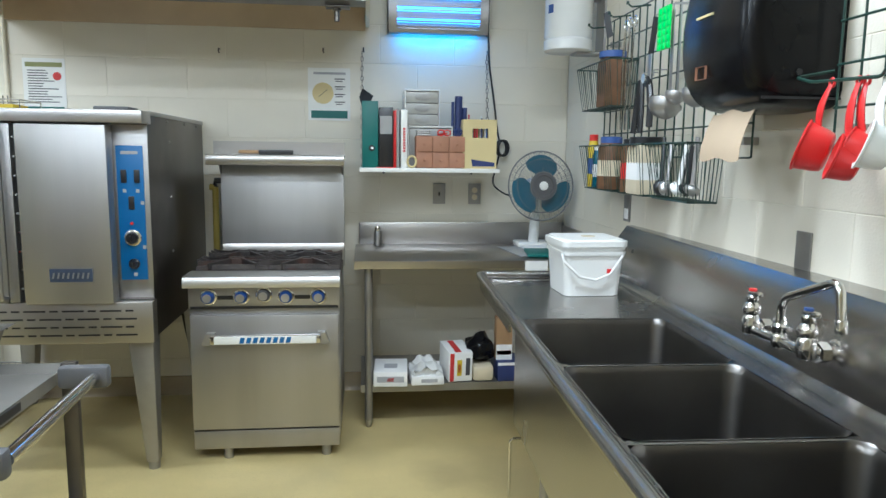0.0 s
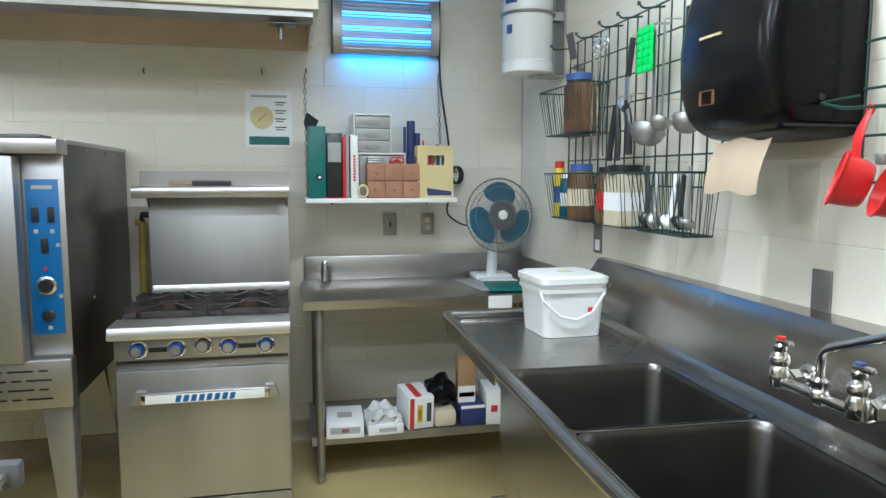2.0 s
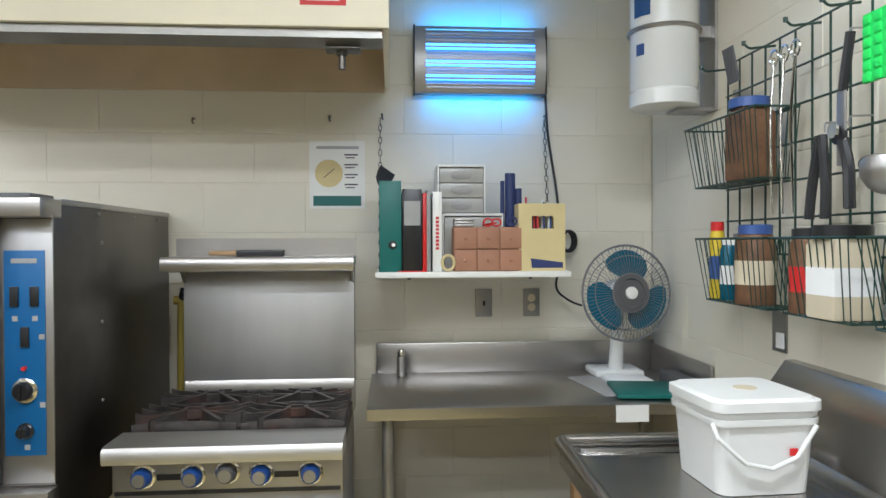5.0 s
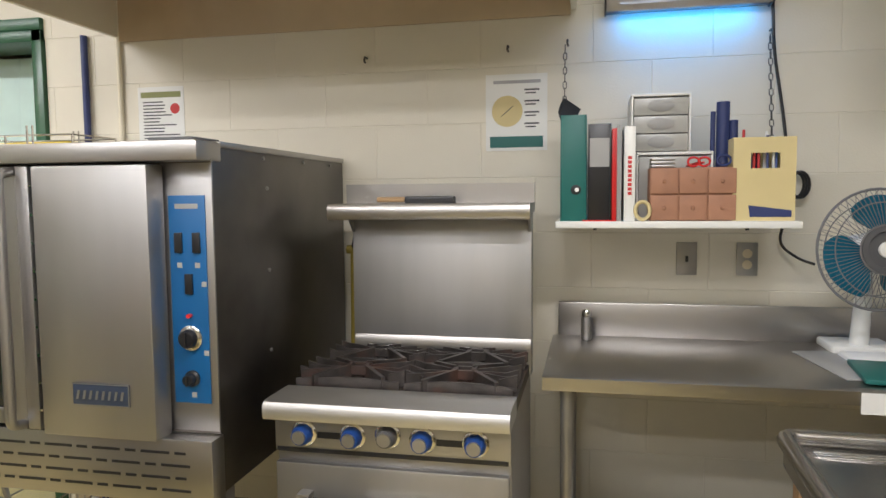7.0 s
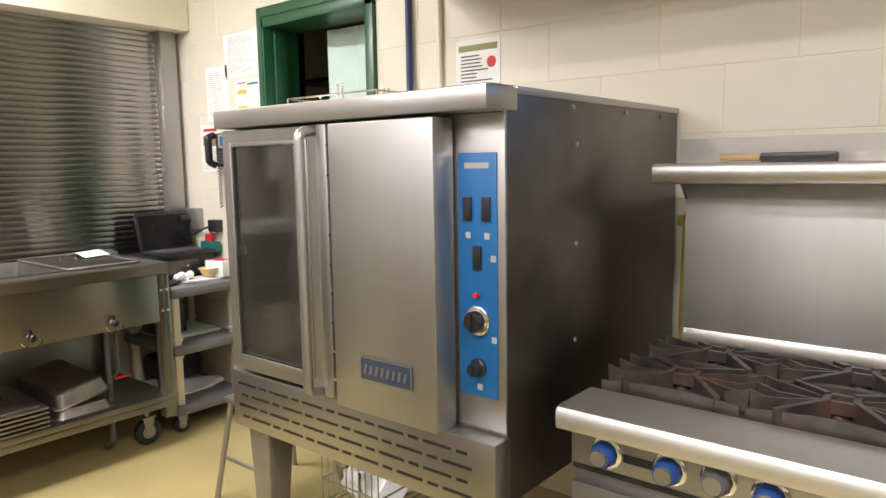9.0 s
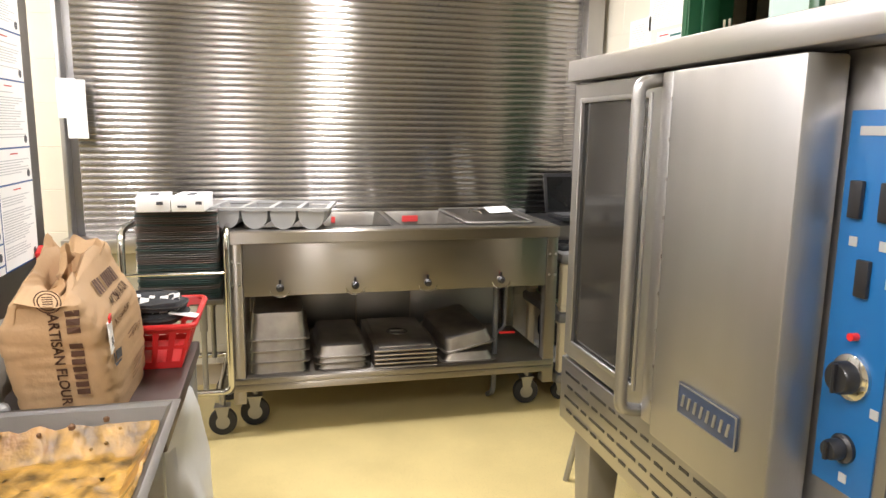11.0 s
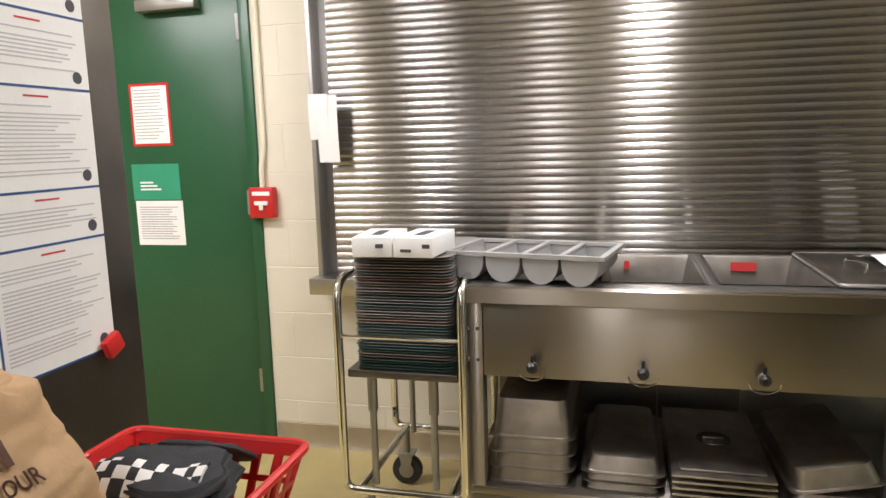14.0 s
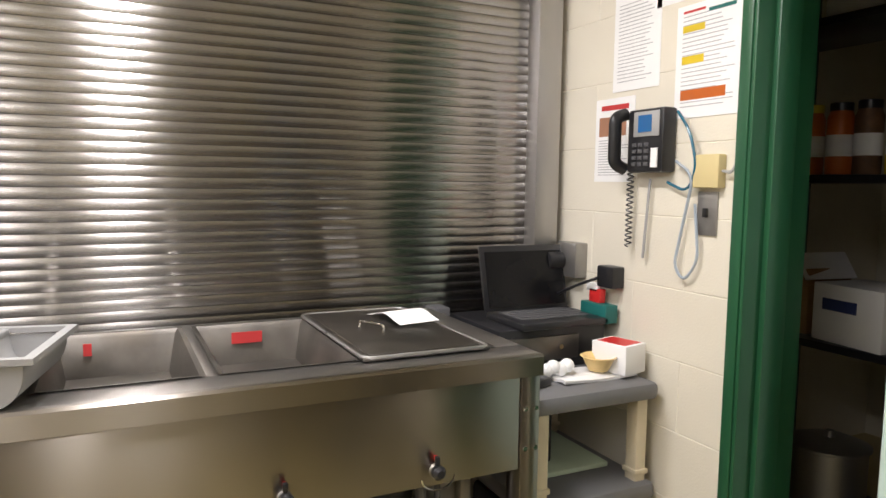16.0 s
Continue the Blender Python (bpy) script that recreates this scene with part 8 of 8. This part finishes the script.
o = thing("plastic_bowl", -3.485, 3.955, CT + 0.02, "small yellow plastic bowl on papers", "bowl")
part("bowl_shell", lathe(B(), [(0.030, 0), (0.050, 0.040), (0.056, 0.042), (0.052, 0.044), (0.046, 0.040), (0.026, 0.004)], pose(-3.43, 3.955, CT + 0.02), 22), mat("pale_yellow", (0.72, 0.52, 0.22), 0.4, bump=0), o)
carton("small_carton", -3.43, 4.03, CT + 0.012, 0.125, 0.10, 0.088, 14, M_PAPER, "small white carton with red inside", ((M_RED, 0.1, 0.9, 0.1, 0.9, "t"),))
bm = B()
for i in range(4):
    bmesh.ops.create_icosphere(bm, subdivisions=2, radius=0.022, matrix=Matrix.Translation((-3.45, 3.78 + 0.025 * i, CT + 0.03 + 0.008 * (i % 2))))
single("tissue", bm, M_PAPER, "crumpled white tissues on the cart", "tissue")
o = thing("pen_cup", -3.60, 4.085, LT, "teal plastic box with red and white cards", "box")
part("box_body", box(B(), -3.66, -3.53, 4.055, 4.105, CT + 0.131, CT + 0.19, 0.003), M_TEAL, o)
part("card", box(B(), -3.635, -3.58, 4.07, 4.095, CT + 0.19, CT + 0.235, 0.002), M_RED, o)
part("white_cards", box(B(), -3.65, -3.595, 4.07, 4.10, CT + 0.225, CT + 0.25, 0.002), M_PAPER, o)
single("green_paper", box(B(), -3.80, -3.46, 3.72, 4.03, 0.471, 0.487, 0.003), mat("pale_green_paper", (0.55, 0.66, 0.50), 0.7, bump=0.05), "pale green papers on the middle shelf", "paper")
single("black_shoe_box", box(B(), -3.72, -3.52, 3.70, 3.86, 0.488, 0.66, 0.012), M_BLACK, "black bag on the middle shelf", "bag")
single("teal_notepad", box(B(), -3.50, -3.45, 3.70, 3.74, 0.471, 0.482), M_FANBLUE, "small blue notepad on the middle shelf", "notepad")
bm = B()
sheet(bm, lambda u, v: (-3.82 + 0.34 * u, 3.72 + 0.32 * v, 0.175 + 0.02 * math.sin(5 * u) * math.sin(4 * v)), 8, 8, 0.02)
single("paper_stack", bm, M_PAPER, "stack of white papers on the bottom shelf", "paper")
single("folded_cloth", box(B(), -3.85, -3.60, 3.75, 4.0, 0.20, 0.33, 0.03), M_CLOTH, "dark folded cloth on the bottom shelf", "cloth")

# ---- telephone and notices on the north wall ----
def phone():
    o = thing("wall_phone", -3.41, NORTH - 0.03, 1.365, "black desk phone mounted on the wall", "telephone")
    b = part("body", box(B(), -3.49, -3.285, NORTH - 0.055, NORTH - 0.002, 1.368, 1.585, 0.010), M_BLACK, o)
    bm = B()
    tube(bm, bend([(-3.515, NORTH - 0.045, 1.575), (-3.518, NORTH - 0.085, 1.56), (-3.518, NORTH - 0.085, 1.40), (-3.515, NORTH - 0.045, 1.38)], 0.03, 6), 0.022, n=12)
    part("handset", bm, M_BLACK, o)
    sc = part("screen_bezel", box(B(), -3.45, -3.305, NORTH - 0.058, NORTH - 0.054, 1.49, 1.575, 0.002), M_GREYPLASTIC, b)
    part("screen", box(B(), -3.42, -3.345, NORTH - 0.060, NORTH - 0.057, 1.505, 1.562), M_BLUE, sc, "small blue display")
    for r in range(4):
        for c in range(3):
            part("key", box(B(), -3.455 + c * 0.035, -3.432 + c * 0.035, NORTH - 0.059, NORTH - 0.054, 1.39 + r * 0.022, 1.403 + r * 0.022, 0.001), M_DARKGREY, b)
    part("name_label", box(B(), -3.345, -3.31, NORTH - 0.0585, NORTH - 0.054, 1.385, 1.45), M_PAPER, b)
    bm = B()
    tube(bm, [(-3.50 + 0.011 * math.cos(k * 0.9), NORTH - 0.03 + 0.011 * math.sin(k * 0.9), 1.375 - 0.0026 * k) for k in range(105)], 0.0028, n=5)
    part("coiled_cord", bm, M_BLACK, o)
    o.matrix_basis = Matrix.Translation((-3.41, NORTH - 0.03, 1.385)) @ Matrix.Diagonal((0.74, 1.0, 0.86, 1))


phone()
for pts, m, lab in (([(-3.30, 4.10, 1.56), (-3.24, 4.09, 1.50), (-3.21, 4.09, 1.40), (-3.25, 4.10, 1.33), (-3.33, 4.10, 1.36)], M_FANBLUE, "light blue network cable on the wall"),
                    ([(-3.30, 4.10, 1.42), (-3.22, 4.09, 1.38), (-3.26, 4.10, 1.25), (-3.29, 4.10, 1.12), (-3.25, 4.10, 1.08), (-3.20, 4.10, 1.14), (-3.22, 4.10, 1.30)], mat("grey_cable", (0.36, 0.42, 0.48), 0.5, bump=0), "grey blue cable looped on the wall"),
                    ([(-3.40, 4.10, 1.37), (-3.41, 4.10, 1.25), (-3.42, 4.10, 1.13)], M_GREYPLASTIC, "short grey cable hanging from the phone"),
                    ([(-3.13, 4.10, 1.39), (-3.10, 4.10, 1.385), (-3.09, 4.105, 1.41)], M_GREYPLASTIC, "thin white cable from the wall jack")):
    single("cable", tube(B(), bend(pts, 0.05, 6), 0.0042, n=6), m, lab, "cable", "phone cables")
single("wall_jack", box(B(), -3.225, -3.135, NORTH - 0.03, NORTH, 1.345, 1.435, 0.004), M_MANILA, "beige wall jack box", "jack")
o = thing("light_switch", -3.19, NORTH - 0.005, 1.215, "grey steel plate with a black switch", "switch")
part("plate", box(B(), -3.225, -3.155, NORTH - 0.007, NORTH, 1.215, 1.335, 0.002), M_GREYMETAL, o)
part("toggle", box(B(), -3.196, -3.184, NORTH - 0.018, NORTH - 0.006, 1.265, 1.29, 0.002), M_BLACK, o)
o = thing("junction_box", -3.77, NORTH - 0.03, 1.03, "grey steel box with a round black plug", "junction box")
part("box", box(B(), -3.825, -3.715, NORTH - 0.05, NORTH, 1.03, 1.15, 0.004), M_GREYMETAL, o)
part("plug", cyl(B(), (-3.80, NORTH - 0.05, 1.085), (-3.80, NORTH - 0.11, 1.085), 0.032, bev=0.004), M_BLACK, o)
o = thing("wall_socket", -3.56, NORTH - 0.01, 1.0, "black plug in a wall socket", "socket")
part("plug", box(B(), -3.60, -3.52, NORTH - 0.05, NORTH, 1.02, 1.09, 0.006), M_BLACK, o)
single("power_cable", tube(B(), bend([(-3.58, 4.06, 1.05), (-3.68, 4.04, 1.01), (-3.79, 4.03, 0.96)], 0.05), 0.005, n=6), M_BLACK, "black power cable to the laptop", "cable")
for x0, x1, z0, z1, kind in ((-3.61, -3.40, 1.645, 1.94, 0), (-3.335, -3.105, 1.54, 1.852, 1), (-3.69, -3.50, 1.36, 1.628, 2), (-3.42, -3.11, 1.87, 2.10, 0)):
    o = thing("wall_notice", (x0 + x1) / 2, NORTH - 0.002, z0, ("white typed notice sheet", "white sheet with yellow and orange tables", "white leaflet with a small picture")[kind] + " taped to the wall", "notice", "notices by the phone")
    s = part("sheet", box(B(), x0, x1, NORTH - 0.0022, NORTH - 0.0005, z0, z1), M_PAPER, o)
    w, h = x1 - x0, z1 - z0
    if kind == 1:
        for u0, u1, v0, v1, m in ((0.1, 0.45, 0.76, 0.82, M_YELLOW), (0.1, 0.45, 0.48, 0.55, M_YELLOW), (0.1, 0.8, 0.16, 0.25, M_ORANGE), (0.5, 0.9, 0.9, 0.93, M_TEAL), (0.1, 0.45, 0.93, 0.95, M_REDINK)):
            part("colour_bar", box(B(), x0 + u0 * w, x0 + u1 * w, NORTH - 0.0028, NORTH - 0.0022, z0 + v0 * h, z0 + v1 * h), m, s)
    if kind == 2:
        part("picture", box(B(), x0 + 0.1 * w, x0 + 0.8 * w, NORTH - 0.0028, NORTH - 0.0022, z0 + 0.55 * h, z0 + 0.78 * h), M_TERRA, s)
        part("heading", box(B(), x0 + 0.15 * w, x0 + 0.85 * w, NORTH - 0.0028, NORTH - 0.0022, z0 + 0.86 * h, z0 + 0.92 * h), M_REDINK, s)
    rng = random.Random(kind)
    bm = B()
    top = 0.9 if kind != 2 else 0.5
    for i in range(22 if kind != 2 else 14):
        v = z0 + h * (top - 0.038 * i) if kind != 2 else z0 + h * (top - 0.032 * i)
        box(bm, x0 + 0.1 * w, x1 - rng.uniform(0.08, 0.35) * w, NORTH - 0.0027, NORTH - 0.0022, v - 0.0012, v + 0.0012)
    tagged(part("print", bm, M_GREYINK, s), kind="stuff")

# ---- pantry ----
o = thing("pantry_shelving", -3.2, 5.3, 0, "dark steel pantry shelving with supplies", "shelving")
SH = (0.06, 0.77, 1.40, 1.98)
for z in SH:
    part("shelf", box(B(), -3.95, -2.3, 5.05, 5.5, z - 0.03, z, 0.003), M_BLACK, o)
for x in (-3.93, -2.34):
    for y in (5.07, 5.48):
        part("post", box(B(), x - 0.02, x + 0.02, y - 0.02, y + 0.02, 0, 2.3), M_BLACK, o)


def pantry_carton(x, y, z, w, d, h, m, label, open_top=False, rz=0):
    o = thing("carton", x, y, z, label, "carton", "pantry cartons")
    bm = B()
    obox(bm, pose(x, y, z, 0, 0, rz), w, d, h, 0.003)
    p = part("box_body", bm, m, o)
    bm = B()
    obox(bm, pose(x, y, z + h * 0.55, 0, 0, rz) @ Matrix.Translation((-w * 0.1, -d / 2 - 0.0008, 0)), w * 0.5, 0.0015, h * 0.2)
    part("print", bm, M_NAVY, p)
    if open_top:
        bm = B()
        obox(bm, pose(x, y, z + h, 0, 0, rz) @ Matrix.Translation((-w / 2 - 0.04, 0, 0)) @ pose(0, 0, 0, 0, -35, 0), 0.004, d, 0.12)
        part("flap", bm, m, p)


pantry_carton(-3.40, 5.20, 0.771, 0.30, 0.26, 0.22, M_PAPER, "open white printed carton on the pantry shelf", True, -8)
pantry_carton(-3.72, 5.25, 0.771, 0.22, 0.26, 0.26, M_CARD, "brown cardboard carton on the pantry shelf")
pantry_carton(-3.05, 5.25, 0.771, 0.30, 0.26, 0.30, M_CARD, "brown cardboard carton on the pantry shelf", True)
pantry_carton(-2.7, 5.22, 0.771, 0.28, 0.26, 0.24, M_PAPER, "white printed carton on the pantry shelf")
pantry_carton(-3.45, 5.25, 1.981, 0.32, 0.26, 0.18, M_PAPER, "white printed carton on the top pantry shelf")
pantry_carton(-2.95, 5.25, 1.981, 0.42, 0.28, 0.16, M_CARD, "brown carton on the top pantry shelf")
pantry_carton(-3.15, 5.2, 0.061, 0.22, 0.25, 0.42, M_PAPER, "tall white carton with a red mark on the pantry floor shelf")
for i, (x, m, c) in enumerate(((-3.66, M_ORANGE, M_YELLOW), (-3.54, M_ORANGE, M_BLACK), (-3.43, M_SPICE, M_BLACK), (-3.31, M_YELLOW, M_YELLOW), (-3.18, M_SPICE, M_RED), (-3.05, M_ORANGE, M_WHITE))):
    jar(x, 5.15, 1.402, 0.048, 0.27, m, c, "large sauce bottle on the pantry shelf", M_PAPER)
o = thing("stock_pot", -3.55, 5.22, 0.061, "steel stock pot with lid on the pantry floor shelf", "pot")
part("pot_body", lathe(B(), [(0.13, 0), (0.14, 0.01), (0.14, 0.26), (0.148, 0.265)], pose(-3.55, 5.22, 0.061), 24), M_STEEL, o)
part("lid", lathe(B(), [(0.152, 0.267), (0.152, 0.275), (0.10, 0.295), (0.02, 0.30), (0.018, 0.325)], pose(-3.55, 5.22, 0.061), 24), M_STEEL, o)

# ---- painted blocks of the walls ----
BLOCKS = {}


def block_mesh(w, h):
    key = (round(w, 3), round(h, 3))
    if key not in BLOCKS:
        bm = B()
        g, d, e = 0.0, T + 0.02, 0.0028
        pts = [(-w / 2 + g, -h / 2 + g), (w / 2 - g, -h / 2 + g), (w / 2 - g, h / 2 - g), (-w / 2 + g, h / 2 - g)]
        inn = [(u - math.copysign(e, u), v - math.copysign(e, v)) for u, v in pts]
        r = [[bm.verts.new((u, v, z)) for u, v in q] for q, z in ((pts, -d), (pts, -0.0020), (inn, 0.0))]
        for q, s in zip(r, r[1:]):
            for j in range(4):
                bm.faces.new((q[j], q[(j + 1) % 4], s[(j + 1) % 4], s[j]))
        bm.faces.new(r[-1]), bm.faces.new(r[0][::-1])
        me = bpy.data.meshes.new("block")
        bm.to_mesh(me), bm.free()
        me.materials.append(M_WALL)
        BLOCKS[key] = me
    return BLOCKS[key]


def lay_blocks(parent, face, length, holes, phase=0.0):
    """Blocks in running bond on a wall face: u along from 0 to length, holes as (u0, u1, v0, v1)."""
    L = 2 * COURSE
    rows = math.ceil(CEIL / COURSE)
    for r in range(rows):
        v0, v1 = r * COURSE, min(CEIL, (r + 1) * COURSE)
        spans = [(0.0, length)]
        for h0, h1, k0, k1 in holes:
            if k0 < (v0 + v1) / 2 < k1:
                spans = [s for a, b in spans for s in ((a, min(b, h0)), (max(a, h1), b)) if s[1] - s[0] > 0.015]
        for a, b in spans:
            u = math.floor((a - phase) / L) * L + phase + (COURSE if r % 2 else 0) - L
            while u < b:
                c0, c1 = max(u, a), min(u + L, b)
                if c1 - c0 > 0.015:
                    ob = new("block", block_mesh(c1 - c0, v1 - v0))
                    ob.parent = parent
                    ob.matrix_basis = face @ Matrix.Translation(((c0 + c1) / 2, (v0 + v1) / 2, 0))
                u += L


lay_blocks(wall_north, put(N_FACE, WEST, NORTH, 0), EAST - WEST, [(DOOR_X0 - WEST - 0.003, DOOR_X1 - WEST + 0.003, 0, DOOR_Z + 0.003)], 0.05)
lay_blocks(wall_east, put(E_FACE, EAST, NORTH, 0), NORTH - SOUTH, [], 0.16)
lay_blocks(wall_west, put(W_FACE, WEST, SOUTH, 0), NORTH - SOUTH, [(GD0 - SOUTH - 0.05, GD1 - SOUTH + 0.05, 0, GDZ + 0.05), (SH0 - SOUTH, SH1 - SOUTH, SHZ0 - 0.07, SHZ1)], 0.1)
